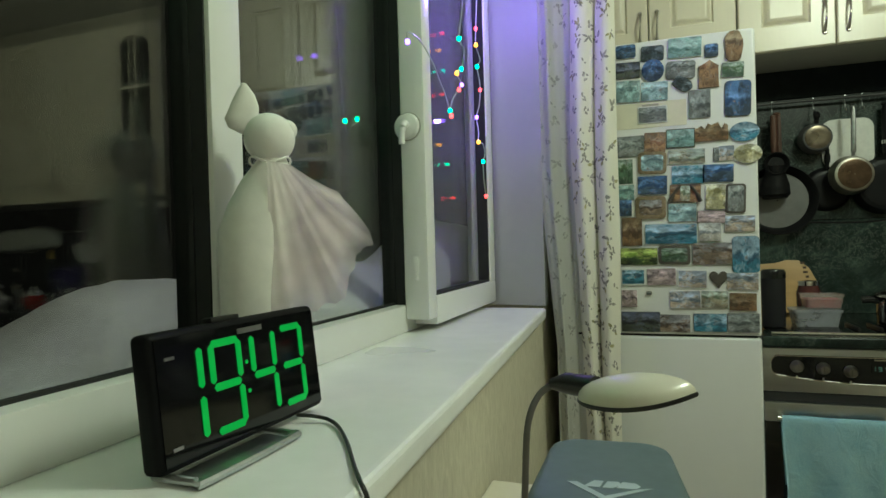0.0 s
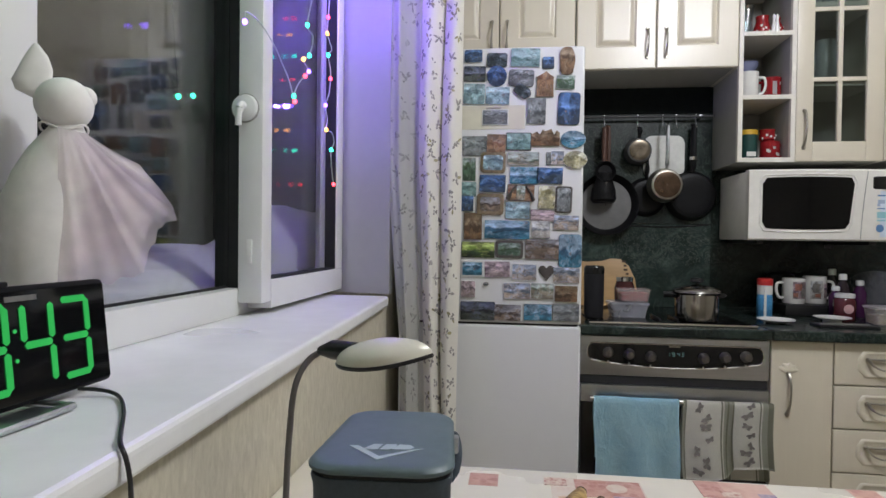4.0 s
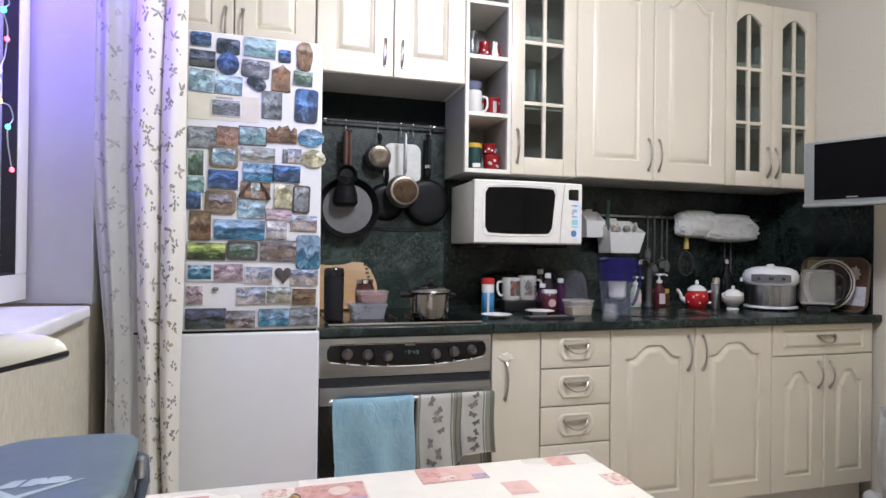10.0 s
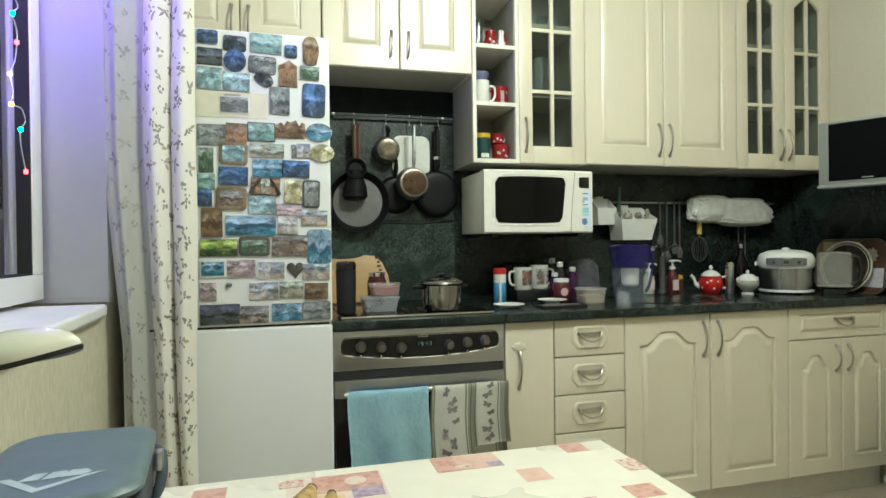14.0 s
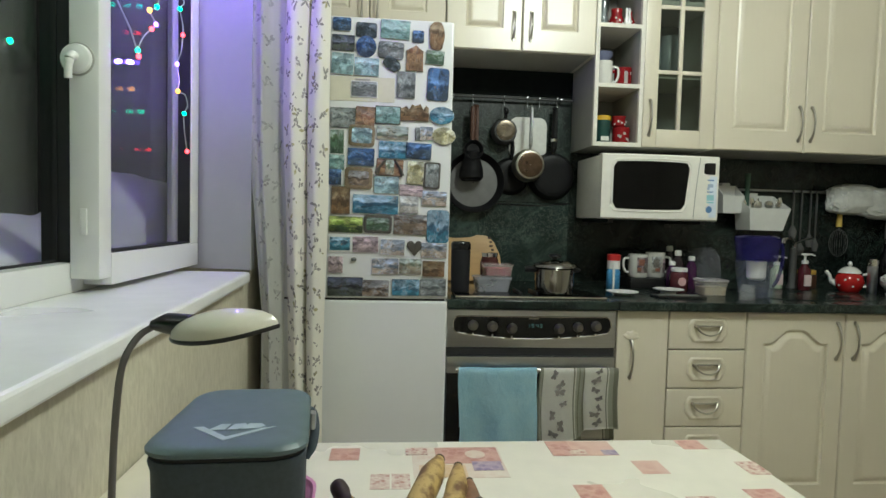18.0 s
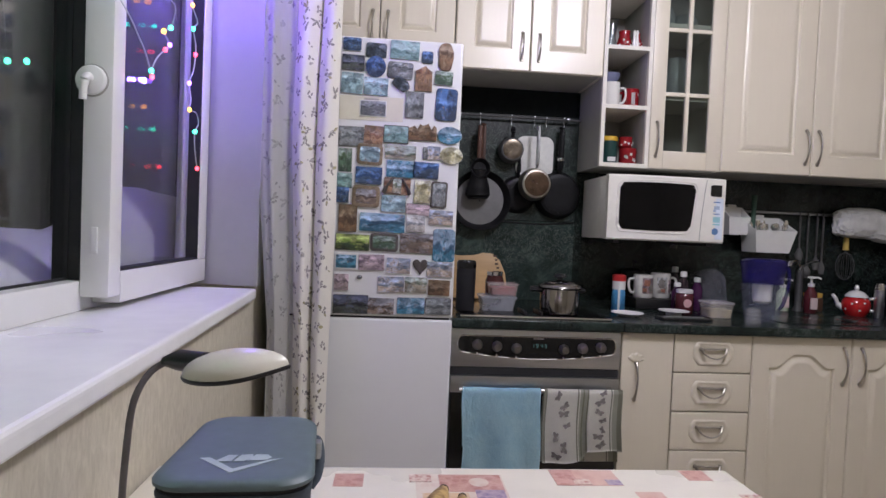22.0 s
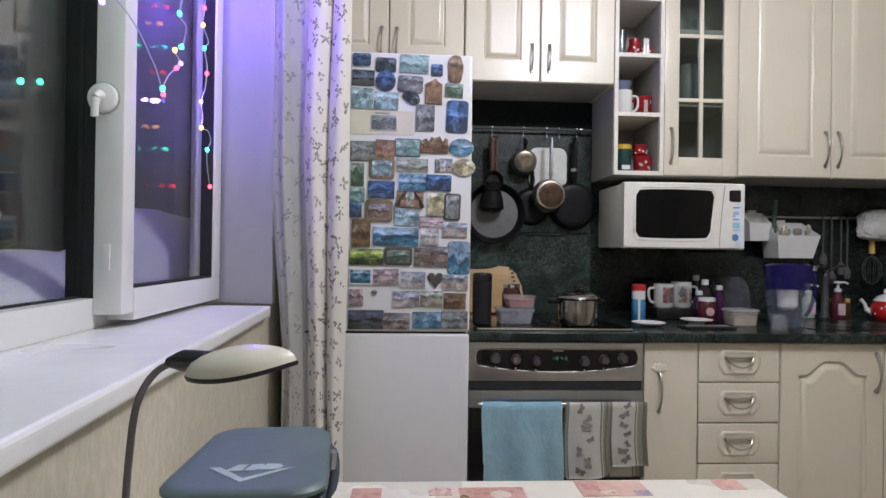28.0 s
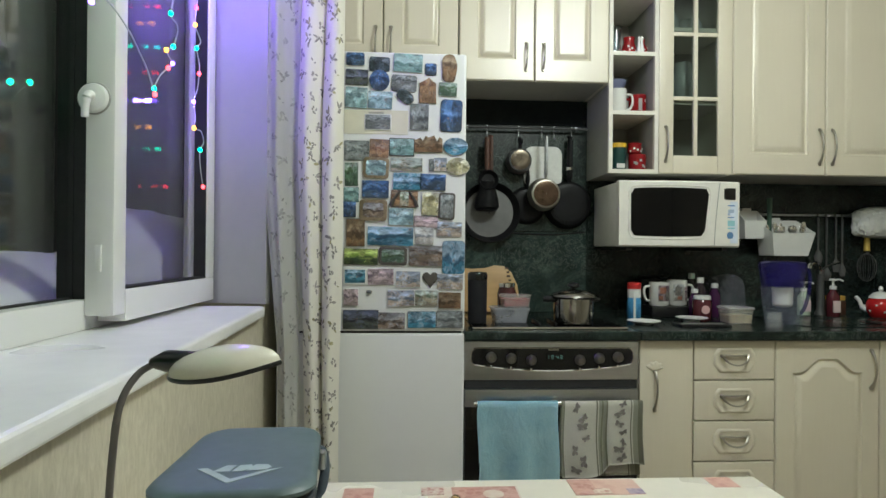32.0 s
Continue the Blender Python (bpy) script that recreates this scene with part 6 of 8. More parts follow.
part("mouth", lathe(B(), [(0.030, 0.0), (0.040, 0.016), (0.044, 0.019), (0.041, 0.021), (0.034, 0.014), (0.028, 0.002), (0.002, 0.001)], 30, (0, -0.030, 0.0), "y", False), PANBLACK, p, "flared black mouth")
part("handle", tube(B(), [(0, -0.004, 0.03), (0, -0.006, 0.10), (0, -0.004, 0.19)], [0.010, 0.013, 0.012], 10), REDWOOD, p, "reddish brown handle")
solid("white_board", extrude_outline(B(), [(x, z) for x, z in rounded(0, 0, 0.085, 0.09, 0.035)], 0.0, 0.010, 0.002), plain("white_plastic_board", (0.72, 0.72, 0.68), 0.5, vary=0.06, scale=60), "white plastic cutting board hanging behind the pans", "cutting board", loc=(0.772, 2.51, 1.515))
structure("splash_joint", tube(B(), curve_pts([(0.37, 2.525, 1.232), (0.6, 2.525, 1.218), (0.8, 2.525, 1.210), (0.97, 2.525, 1.222)], 6), 0.004, 6), BLACK, "dark joint strip across the wall panel", "trim")

# ---- things round the hob ----
fl = thing("flask", (0.425, 2.045, 0.8685), "tall black insulated mug with a lid", "flask")
part("body", lathe(B(), [(0.030, 0.0), (0.034, 0.004), (0.036, 0.15), (0.035, 0.16)], 32), plain("matt_black", (0.010, 0.010, 0.013), 0.55, vary=0.1, spec=0.3), fl)
part("lid", lathe(B(), [(0.0365, 0.160), (0.0365, 0.180), (0.032, 0.188), (0.005, 0.190)], 24), BLACKGLASS, fl, "glossy black lid")


def tub(x, y, z, hx, hy, h, mat, label, lidmat=None, name="food_container", fill=None, fillh=0.5):
    t = thing(name, (x, y, z), label, "container")
    bm = B()
    ls = [ring(bm, [(p, q, zz) for p, q in rounded(0, 0, hx * k, hy * k, 0.012)]) for k, zz in ((0.88, 0.0), (1.0, h), (1.05, h), (1.05, h + 0.003), (0.97, h + 0.003), (0.86, 0.003))]
    for a, b in zip(ls, ls[1:]):
        bridge(bm, a, b)
    bm.faces.new(ls[0]), bm.faces.new(ls[-1])
    part("tub", bm, mat, t)
    if fill:
        part("contents", stack(B(), [(rounded(0, 0, hx * 0.84, hy * 0.84, 0.01), 0.004), (rounded(0, 0, hx * (0.84 + 0.1 * fillh), hy * (0.84 + 0.1 * fillh), 0.01), h * fillh)]), fill, t, "food inside")
    if lidmat:
        part("lid", stack(B(), [(rounded(0, 0, hx * 1.06, hy * 1.06, 0.013), h + 0.003), (rounded(0, 0, hx * 1.06, hy * 1.06, 0.013), h + 0.009), (rounded(0, 0, hx * 0.9, hy * 0.9, 0.012), h + 0.011)]), lidmat, t, "flat lid")
    return t


CLOUDY = hazy("cloudy_plastic", (0.52, 0.53, 0.60), 0.42, 0.2)
BERRY = plain("berry_red", (0.42, 0.03, 0.05), 0.4, vary=0.25, scale=80)
tub(0.555, 2.11, 0.8685, 0.068, 0.05, 0.046, CLOUDY, "low cloudy plastic food container beside the hob", CLOUDY)
tub(0.575, 2.11, 0.9265, 0.056, 0.045, 0.042, hazy("hazy_tub", (0.58, 0.52, 0.52), 0.28), "clear plastic container of red berries", None, fill=BERRY, fillh=0.7)
bw = thing("jam_jar", (0.560, 2.20, 0.8685), "dark jam jar with bright cap behind the containers", "jar")
part("jar", lathe(B(), [(0.035, 0.0), (0.038, 0.10), (0.030, 0.125)], 20), plain("dark_jam", (0.07, 0.02, 0.02), 0.15), bw)
part("cap", lathe(B(), [(0.032, 0.125), (0.033, 0.14), (0.005, 0.142)], 20), CHROME, bw)
# wooden board leaning on the wall
pts = [(-0.15, 0.0), (0.145, 0.0), (0.150, 0.06), (0.142, 0.12), (0.118, 0.175), (0.085, 0.205), (0.04, 0.208), (0.0, 0.192), (-0.06, 0.188), (-0.15, 0.200)]
wbd = solid("wooden_board", extrude_outline(B(), pts, 0.0, 0.016, 0.003), plain("light_wood", (0.50, 0.31, 0.13), 0.5, vary=0.10, scale=40, stretch=(0.12, 1, 1)), "light wooden cutting board with dark carved edge", "cutting board", loc=(0.512, 2.475, 0.8685))
wbd.matrix_world = pose(0.512, 2.455, 0.8690, -13, 0, 0)
for i in range(9):
    a = i / 8
    orn = part("carving", box(B(), 0.088 + 0.030 * a + 0.004 * (i % 2), 0.104 + 0.030 * a, -0.0015, 0.002, 0.190 - 0.145 * a, 0.199 - 0.145 * a, 0.001), plain("burnt_wood", (0.05, 0.025, 0.01), 0.6), wbd, "dark burnt ornament", None)


def saucepan():
    dark = plain("dark_polished_steel", (0.34, 0.33, 0.31), 0.14, 1.0, vary=0.06)
    sp = thing("saucepan", (0.778, 2.030, 0.8685), "polished steel saucepan with lid and black handles on the hob", "pan")
    part("body", lathe(B(), [(0.062, 0.0), (0.070, 0.005), (0.073, 0.05), (0.073, 0.095), (0.084, 0.103), (0.082, 0.106), (0.068, 0.100), (0.062, 0.01)], 40), dark, sp)
    lid = part("lid", lathe(B(), [(0.083, 0.107), (0.080, 0.112), (0.052, 0.123), (0.015, 0.129), (0.004, 0.130)], 36), dark, sp, "domed steel lid")
    part("knob", lathe(B(), [(0.008, 0.128), (0.008, 0.134), (0.022, 0.139), (0.020, 0.149), (0.006, 0.152)], 20), BLACK, lid, "black knob")
    for s in (-1, 1):
        pts = [(s * 0.064, 0, 0.088), (s * 0.09, -0.004, 0.093), (s * 0.112, 0.0, 0.091)] if s < 0 else [(s * 0.064, -0.02, 0.088), (s * 0.086, -0.012, 0.092), (s * 0.086, 0.012, 0.092), (s * 0.064, 0.02, 0.088)]
        part("handle", tube(B(), curve_pts(pts, 5), 0.015 if s < 0 else 0.010, 10, True, 0.7), BLACK, sp, "black handle")


saucepan()
hp = thing("pot_support", (0.70, 2.05, 0.8685), "black iron pan support on the hob", "support")
for x in (-0.06, 0.0, 0.06):
    part("bar", box(B(), x - 0.004, x + 0.004, -0.08, 0.05, 0.0, 0.012, 0.002), BLACK, hp)

# ---- worktop clutter ----
WT = 0.8622


def turned(name, x, y, label, category, parts, z=WT):
    t = thing(name, (x, y, z), label, category)
    for nm, prof, mat, lab in parts:
        part(nm, lathe(B(), prof, 24), mat, t, lab)
    return t


REDCAP = plain("red_cap", (0.52, 0.03, 0.03), 0.35)
BLUEL = plain("blue_label", (0.06, 0.26, 0.50), 0.35, vary=0.3, scale=90)
WHITEP = plain("white_plastic", (0.72, 0.72, 0.70), 0.3, vary=0.03)
CHINA = plain("white_china", (0.74, 0.73, 0.70), 0.15, vary=0.03, relief=0.01)
sp = turned("spray_bottle", 1.082, 2.225, "white and blue bottle with red cap on the worktop", "bottle", [("body", [(0.024, 0), (0.027, 0.004), (0.027, 0.075), (0.024, 0.09)], BLUEL, "blue label"), ("shoulder", [(0.0265, 0.09), (0.0265, 0.125)], WHITEP, ""), ("cap", [(0.0275, 0.125), (0.0275, 0.148), (0.02, 0.151)], REDCAP, "red cap")])
part("stripe", box(B(), -0.012, -0.004, -0.0285, -0.02, 0.008, 0.11), WHITEP, sp, "white stripe", None)
turned("saucer", 1.062, 2.075, "small white saucer with a glass rim", "saucer", [("dish", [(0.03, 0.0), (0.034, 0.003), (0.062, 0.014), (0.062, 0.016), (0.03, 0.006), (0.002, 0.005)], CHINA, "")])


def mug(x, y, z, r, h, mat, label, side=-1, deco=None):
    m = thing("mug", (x, y, z), label, "mug", "mugs")
    part("cup", lathe(B(), [(r * 0.88, 0.0), (r, 0.006), (r, h), (r * 0.93, h), (r * 0.90, 0.01), (r * 0.02, 0.008)], 28, (0, 0, 0), "z", False), mat, m)
    hpts = [(side * r * 0.96, 0, h * 0.82), (side * (r + 0.022), -0.004, h * 0.78), (side * (r + 0.026), -0.006, h * 0.5), (side * (r + 0.016), -0.004, h * 0.25), (side * r * 0.96, 0, h * 0.2)]
    part("handle", tube(B(), curve_pts(hpts, 5), 0.0055, 10), mat, m, "curved handle")
    for i, (dx, dz, w, hh, dm) in enumerate(deco or ()):
        a0 = math.asin(max(-0.95, min(0.95, dx / r)))
        bm = B()
        lo, hi = [], []
        for k in range(7):
            a = a0 + (k / 6 - 0.5) * w / r
            lo.append(bm.verts.new(((r + 0.0008 + 0.0004 * i) * math.sin(a), -(r + 0.0008 + 0.0004 * i) * math.cos(a), dz - hh / 2)))
            hi.append(bm.verts.new(((r + 0.0008 + 0.0004 * i) * math.sin(a), -(r + 0.0008 + 0.0004 * i) * math.cos(a), dz + hh / 2)))
        bridge(bm, lo, hi, False)
        bmesh.ops.solidify(bm, geom=bm.faces[:], thickness=0.0006)
        part("print", bm, dm, m, "printed decoration", None)
    return m


DECO_R, DECO_G = plain("print_reddish", (0.50, 0.22, 0.16), 0.3, vary=0.3, scale=120), plain("print_greyish", (0.30, 0.28, 0.26), 0.3, vary=0.35, scale=120)
dr = thing("drying_tray", (1.29, 2.36, WT), "low dark dish tray under the mugs", "tray")
part("tray", box(B(), -0.10, 0.10, -0.06, 0.06, 0.0, 0.046, 0.006), BLACK, dr)
mug(1.240, 2.35, WT + 0.0465, 0.042, 0.100, CHINA, "white mug with red printed picture", -1, [(0.006, 0.054, 0.052, 0.066, PICS["pink"]), (0.000, 0.066, 0.026, 0.026, DECO_R), (0.018, 0.044, 0.018, 0.030, DECO_G), (-0.010, 0.036, 0.016, 0.016, DECO_R)])
mug(1.326, 2.37, WT + 0.0465, 0.042, 0.108, CHINA, "white mug with grey printed pictures", 1, [(-0.010, 0.056, 0.042, 0.070, PICS["white"]), (-0.012, 0.062, 0.022, 0.036, DECO_G), (-0.006, 0.034, 0.018, 0.014, DECO_R), (0.024, 0.052, 0.020, 0.056, PICS["pink"])])
turned("dark_canister", 1.24, 2.47, "dark round canister behind the mugs", "canister", [("body", [(0.055, 0.0), (0.055, 0.13), (0.05, 0.155), (0.03, 0.165)], PANBLACK, "")])
VIOLETB = plain("violet_liquid", (0.05, 0.012, 0.05), 0.12)
DARKB = plain("dark_bottle", (0.03, 0.02, 0.025), 0.12)
for x, y, h, mat, cap, lab in ((1.405, 2.32, 0.165, DARKB, WHITEP, "dark bottle with white cap"), (1.478, 2.34, 0.14, VIOLETB, WHITEP, "violet bottle with white cap"), (1.415, 2.42, 0.18, DARKB, WHITEP, "tall dark bottle with white cap"), (1.36, 2.28, 0.12, VIOLETB, WHITEP, "small violet bottle with white cap")):
    turned("bottle", x, y, lab + " on the worktop", "bottle", [("body", [(0.022, 0), (0.024, 0.004), (0.024, h * 0.68), (0.012, h * 0.84), (0.012, h * 0.88)], mat, ""), ("cap", [(0.014, h * 0.88), (0.014, h), (0.010, h + 0.003)], cap, "white screw cap")])
jr = turned("jam_jar", 1.362, 2.22, "jar of dark jam with white lid and pink label", "jar", [("body", [(0.034, 0.0), (0.037, 0.004), (0.037, 0.075), (0.030, 0.085)], plain("jam_glass", (0.09, 0.02, 0.025), 0.12), ""), ("lid", [(0.033, 0.085), (0.033, 0.098), (0.028, 0.100)], WHITEP, "white lid")])
part("label", lathe(B(), [(0.017, 0.0), (0.017, 0.0015)], 20, (-0.004, -0.0365, 0.045), "y"), plain("pink_label", (0.60, 0.36, 0.36), 0.5), jr, "round pink label")
tub(1.445, 2.12, WT, 0.052, 0.045, 0.055, hazy("hazy_box", (0.58, 0.55, 0.50), 0.35), "clear container of pale yellow food with white lid", hazy("hazy_lid", (0.62, 0.58, 0.58), 0.45), fill=plain("cheese", (0.62, 0.47, 0.24), 0.5, vary=0.15), fillh=0.6)
kn = thing("knife_tray", (1.22, 2.02, WT), "dark shallow tray with a knife on the worktop", "tray")
part("dish", box(B(), -0.05, 0.14, -0.03, 0.05, 0.0, 0.008, 0.003), BLACK, kn)
part("knife", box(B(), -0.04, 0.12, -0.005, 0.008, 0.008, 0.012, 0.001), STEEL, kn, "steel knife blade")
turned("white_saucer", 1.275, 2.13, "white saucer beside the mugs", "saucer", [("dish", [(0.03, 0.012), (0.06, 0.020), (0.06, 0.022), (0.03, 0.015), (0.002, 0.014)], CHINA, ""), ("foot", [(0.03, 0.0), (0.03, 0.012)], CHINA, "")])


def crumpled(name, loc, sx, sy, sz, mat, label, seed=0, droop=0.0, category="plastic bag"):
    """A creased bag: a rounded block with sharp ridges and ragged ends."""
    bm = B()
    bmesh.ops.create_icosphere(bm, subdivisions=5, radius=1)
    for q in bm.verts:
        d = q.co.copy()
        k = 1 + noise.noise(d * 1.4 + Vector((seed, 0, 0))) * 0.30
        k += (0.5 - abs(noise.noise(d * 3.1 + Vector((0, seed, 0))))) * 0.22 + (0.3 - abs(noise.noise(d * 6.5 + Vector((0, 0, seed))))) * 0.12 + noise.noise(d * 17 + Vector((seed, 0, seed))) * 0.05
        sq = Vector([abs(c) ** e * (1 if c > 0 else -1) for c, e in zip(d, (0.6, 0.8, 0.6))])
        q.co = Vector((sq.x * sx * k, sq.y * sy * k, sq.z * sz * (0.85 + 0.15 * k) - droop * abs(d.x) ** 2))
    return solid(name, bm, mat, label, category, loc=loc, smooth=32)


BAGW = hazy("white_film", (0.66, 0.66, 0.62), 0.86, 0.3)
crumpled("plastic_wrap", (0.160, 0.588, 0.752), 0.024, 0.036, 0.011, hazy("clear_film", (0.72, 0.72, 0.74), 0.38, 0.08), "crumpled clear plastic wrap on the table", 5)
crumpled("plastic_bag", (1.575, 2.42, 0.955), 0.065, 0.05, 0.085, hazy("violet_film", (0.40, 0.40, 0.50), 0.13, 0.25), "greyish crumpled plastic bag against the wall panel", 3)


def filter_jug():
    j = thing("filter_jug", (1.588, 2.05, WT), "clear water filter jug with violet-blue top and handle", "jug")
    blue = hazy("violet_blue_plastic", (0.016, 0.013, 0.14), 0.55, 0.15)
    o = lambda hx, hy, r: rounded(0, 0, hx, hy, r)
    bm = B()
    ls = [ring(bm, [(p, q, z) for p, q in o(a, b, 0.045)]) for a, b, z in ((0.055, 0.048, 0.0), (0.060, 0.052, 0.006), (0.074, 0.058, 0.145), (0.072, 0.056, 0.145), (0.057, 0.05, 0.008))]
    for a, b in zip(ls, ls[1:]):
        bridge(bm, a, b)
    bm.faces.new(ls[0]), bm.faces.new(ls[-1])
    part("jug", bm, hazy("hazy_jug", (0.42, 0.46, 0.60), 0.10), j, "clear plastic body")
    part("funnel", stack(B(), [(o(0.070, 0.055, 0.045), 0.146), (o(0.080, 0.062, 0.05), 0.225), (o(0.082, 0.064, 0.05), 0.235), (o(0.06, 0.045, 0.04), 0.243)]), blue, j, "violet-blue funnel and lid")
    part("cartridge", lathe(B(), [(0.024, 0.070), (0.034, 0.080), (0.036, 0.146)], 20), WHITEP, j, "white filter cartridge")
    hd = [(0.078, -0.01, 0.225), (0.094, -0.016, 0.20), (0.095, -0.016, 0.14), (0.082, -0.012, 0.075), (0.066, -0.008, 0.045)]
    part("handle", tube(B(), curve_pts(hd, 6), 0.0065, 10), blue, j, "violet-blue handle")


filter_jug()
turned("tumbler", 1.525, 2.0, "small clear drinking glass upside down", "glass", [("glass", [(0.030, 0.0), (0.024, 0.055), (0.022, 0.055), (0.028, 0.0)], hazy("hazy_glass", (0.62, 0.62, 0.62), 0.14, 0.05), "")])

# sink and tap
sk = thing("sink", (1.86, 2.19, WT), "dark composite sink set flush in the worktop", "sink")
bm = B()
ls = [ring(bm, [(p, q, z) for p, q in rounded(0, 0, a, b, 0.06)]) for a, b, z in ((0.21, 0.20, 0.0), (0.21, 0.20, 0.003), (0.19, 0.18, 0.003), (0.185, 0.175, 0.001))]
for a, b in zip(ls, ls[1:]):
    bridge(bm, a, b)
bm.faces.new(ls[-1])
part("rim", bm, MARBLE, sk)
part("drain", lathe(B(), [(0.035, 0.0012), (0.035, 0.002), (0.01, 0.0025)], 20), CHROME, sk)
tp = thing("tap", (2.02, 2.44, WT), "chrome kitchen tap with a curved spout", "tap")
part("column", lathe(B(), [(0.024, 0), (0.022, 0.01), (0.016, 0.02), (0.015, 0.16), (0.018, 0.17), (0.014, 0.20), (0.004, 0.205)], 20), DULL, tp)
part("spout", tube(B(), curve_pts([(0, 0, 0.17), (-0.02, -0.02, 0.215), (-0.07, -0.07, 0.232), (-0.13, -0.12, 0.225), (-0.15, -0.14, 0.205)], 6), 0.009, 12), CHROME, tp, "curved spout")
part("lever", tube(B(), [(0, 0, 0.20), (0.03, -0.03, 0.225), (0.05, -0.055, 0.235)], 0.005, 8), CHROME, tp, "lever")

SOAPR = plain("dark_red_soap", (0.085, 0.014, 0.02), 0.15)
for x, y, h, mat, lab in ((2.02, 2.36, 0.165, SOAPR, "dark red soap dispenser with white pump"), (1.915, 2.40, 0.15, plain("pale_soap", (0.46, 0.55, 0.42), 0.2), "pale green soap dispenser with white pump")):
    sd = turned("soap_dispenser", x, y, lab, "dispenser", [("bottle", [(0.024, 0), (0.026, 0.004), (0.026, h * 0.55), (0.012, h * 0.68), (0.012, h * 0.72)], mat, ""), ("pump", [(0.014, h * 0.72), (0.014, h * 0.80), (0.005, h * 0.82), (0.005, h * 0.94), (0.016, h * 0.95), (0.014, h)], WHITEP, "white pump head")])
    part("nozzle", tube(B(), [(0, 0, h * 0.97), (0.02, -0.014, h * 0.98), (0.032, -0.02, h * 0.94)], 0.004, 8), WHITEP, sd, "white nozzle")
    part("label", box(B(), -0.015, 0.015, -0.0268, -0.02, 0.02, 0.07), plain("pale_pink_label", (0.62, 0.50, 0.50), 0.5), sd, "pale label", None)
spg = thing("sponge", (2.10, 2.45, WT), "dark holder with a yellow sponge on top", "sponge")
part("holder", box(B(), -0.035, 0.035, -0.02, 0.025, 0.0, 0.062, 0.004), plain("brown_holder", (0.08, 0.035, 0.02), 0.4), spg)
part("pad", box(B(), -0.034, 0.034, -0.018, 0.024, 0.063, 0.085, 0.005), plain("sponge_yellow", (0.55, 0.33, 0.06), 0.9, relief=0.6), spg, "yellow sponge")


def teapot():
    tpot = thing("teapot", (2.205, 2.32, WT), "red enamel teapot with few white dots, white lid and spout", "teapot", rz=-38)
    red = plain("red_enamel", (0.46, 0.015, 0.015), 0.12, vary=0.05, relief=0.01)
    part("body", lathe(B(), [(0.036, 0.0), (0.040, 0.003), (0.054, 0.03), (0.056, 0.05), (0.050, 0.072), (0.034, 0.088)], 32), red, tpot)
    lid = part("lid", lathe(B(), [(0.046, 0.084), (0.042, 0.092), (0.028, 0.106), (0.010, 0.113)], 28), CHINA, tpot, "white domed lid")
    part("knob", lathe(B(), [(0.004, 0.112), (0.010, 0.122), (0.006, 0.134), (0.001, 0.137)], 14), CHINA, lid)
    part("spout", tube(B(), curve_pts([(-0.045, 0, 0.03), (-0.066, 0, 0.045), (-0.076, 0, 0.070), (-0.090, 0, 0.088)], 5), [0.013] * 6 + [0.008] * 10, 10), CHINA, tpot, "white spout")
    part("handle", tube(B(), curve_pts([(0.048, 0, 0.078), (0.078, 0, 0.082), (0.086, 0, 0.055), (0.070, 0, 0.030), (0.050, 0, 0.026)], 5), 0.006, 10), CHINA, tpot, "white handle")
    for a, z, r in ((-0.3, 0.055, 0.005), (0.25, 0.028, 0.005), (0.6, 0.060, 0.005), (-0.8, 0.03, 0.0045)):
        rr = np.interp(z, (0.003, 0.03, 0.05, 0.072, 0.088), (0.040, 0.054, 0.056, 0.050, 0.034)) - 0.001
        bm = lathe(B(), [(r, 0.0), (r * 0.8, 0.0022), (r * 0.2, 0.003)], 12, (0, 0, 0), "y")
        bmesh.ops.transform(bm, matrix=pose(rr * math.sin(a), -rr * math.cos(a), z, 0, 0, math.degrees(a)), verts=bm.verts[:])
        part("dot", bm, CHINA, tpot, "white dot")


teapot()
turned("glass_saucer", 1.985, 2.09, "small glass saucer on the worktop", "saucer", [("dish", [(0.02, 0.0), (0.045, 0.008), (0.046, 0.010), (0.02, 0.003), (0.002, 0.002)], PLASTIC_CLEAR, "")])
turned("steel_flask", 2.27, 2.27, "slim brushed steel flask", "flask", [("body", [(0.018, 0), (0.020, 0.003), (0.020, 0.12)], STEEL, ""), ("cap", [(0.0205, 0.121), (0.0205, 0.145), (0.016, 0.150)], CHROME, "steel cap")])
sg = turned("sugar_bowl", 2.30, 2.19, "grey and white footed sugar bowl with lid", "sugar bowl", [("foot", [(0.026, 0.0), (0.028, 0.004), (0.024, 0.012)], CHINA, ""), ("bowl", [(0.014, 0.012), (0.030, 0.024), (0.048, 0.045), (0.049, 0.060), (0.044, 0.068)], plain("grey_glaze", (0.40, 0.39, 0.34), 0.2), ""), ("lid", [(0.047, 0.068), (0.040, 0.082), (0.022, 0.096), (0.006, 0.099), (0.008, 0.106), (0.006, 0.114), (0.001, 0.116)], CHINA, "white lid with knob")])
for s in (-1, 1):
    part("ear", tube(B(), curve_pts([(s * 0.044, 0, 0.058), (s * 0.058, 0, 0.066), (s * 0.056, 0, 0.078), (s * 0.044, 0, 0.076)], 4), 0.0045, 8), CHINA, sg)
turned("black_bottle", 2.45, 2.40, "black glass bottle with bright stopper", "bottle", [("body", [(0.034, 0), (0.036, 0.004), (0.036, 0.13), (0.016, 0.18), (0.013, 0.215)], BLACKGLASS, ""), ("stopper", [(0.014, 0.215), (0.015, 0.235), (0.006, 0.240)], CHROME, "bright stopper")])


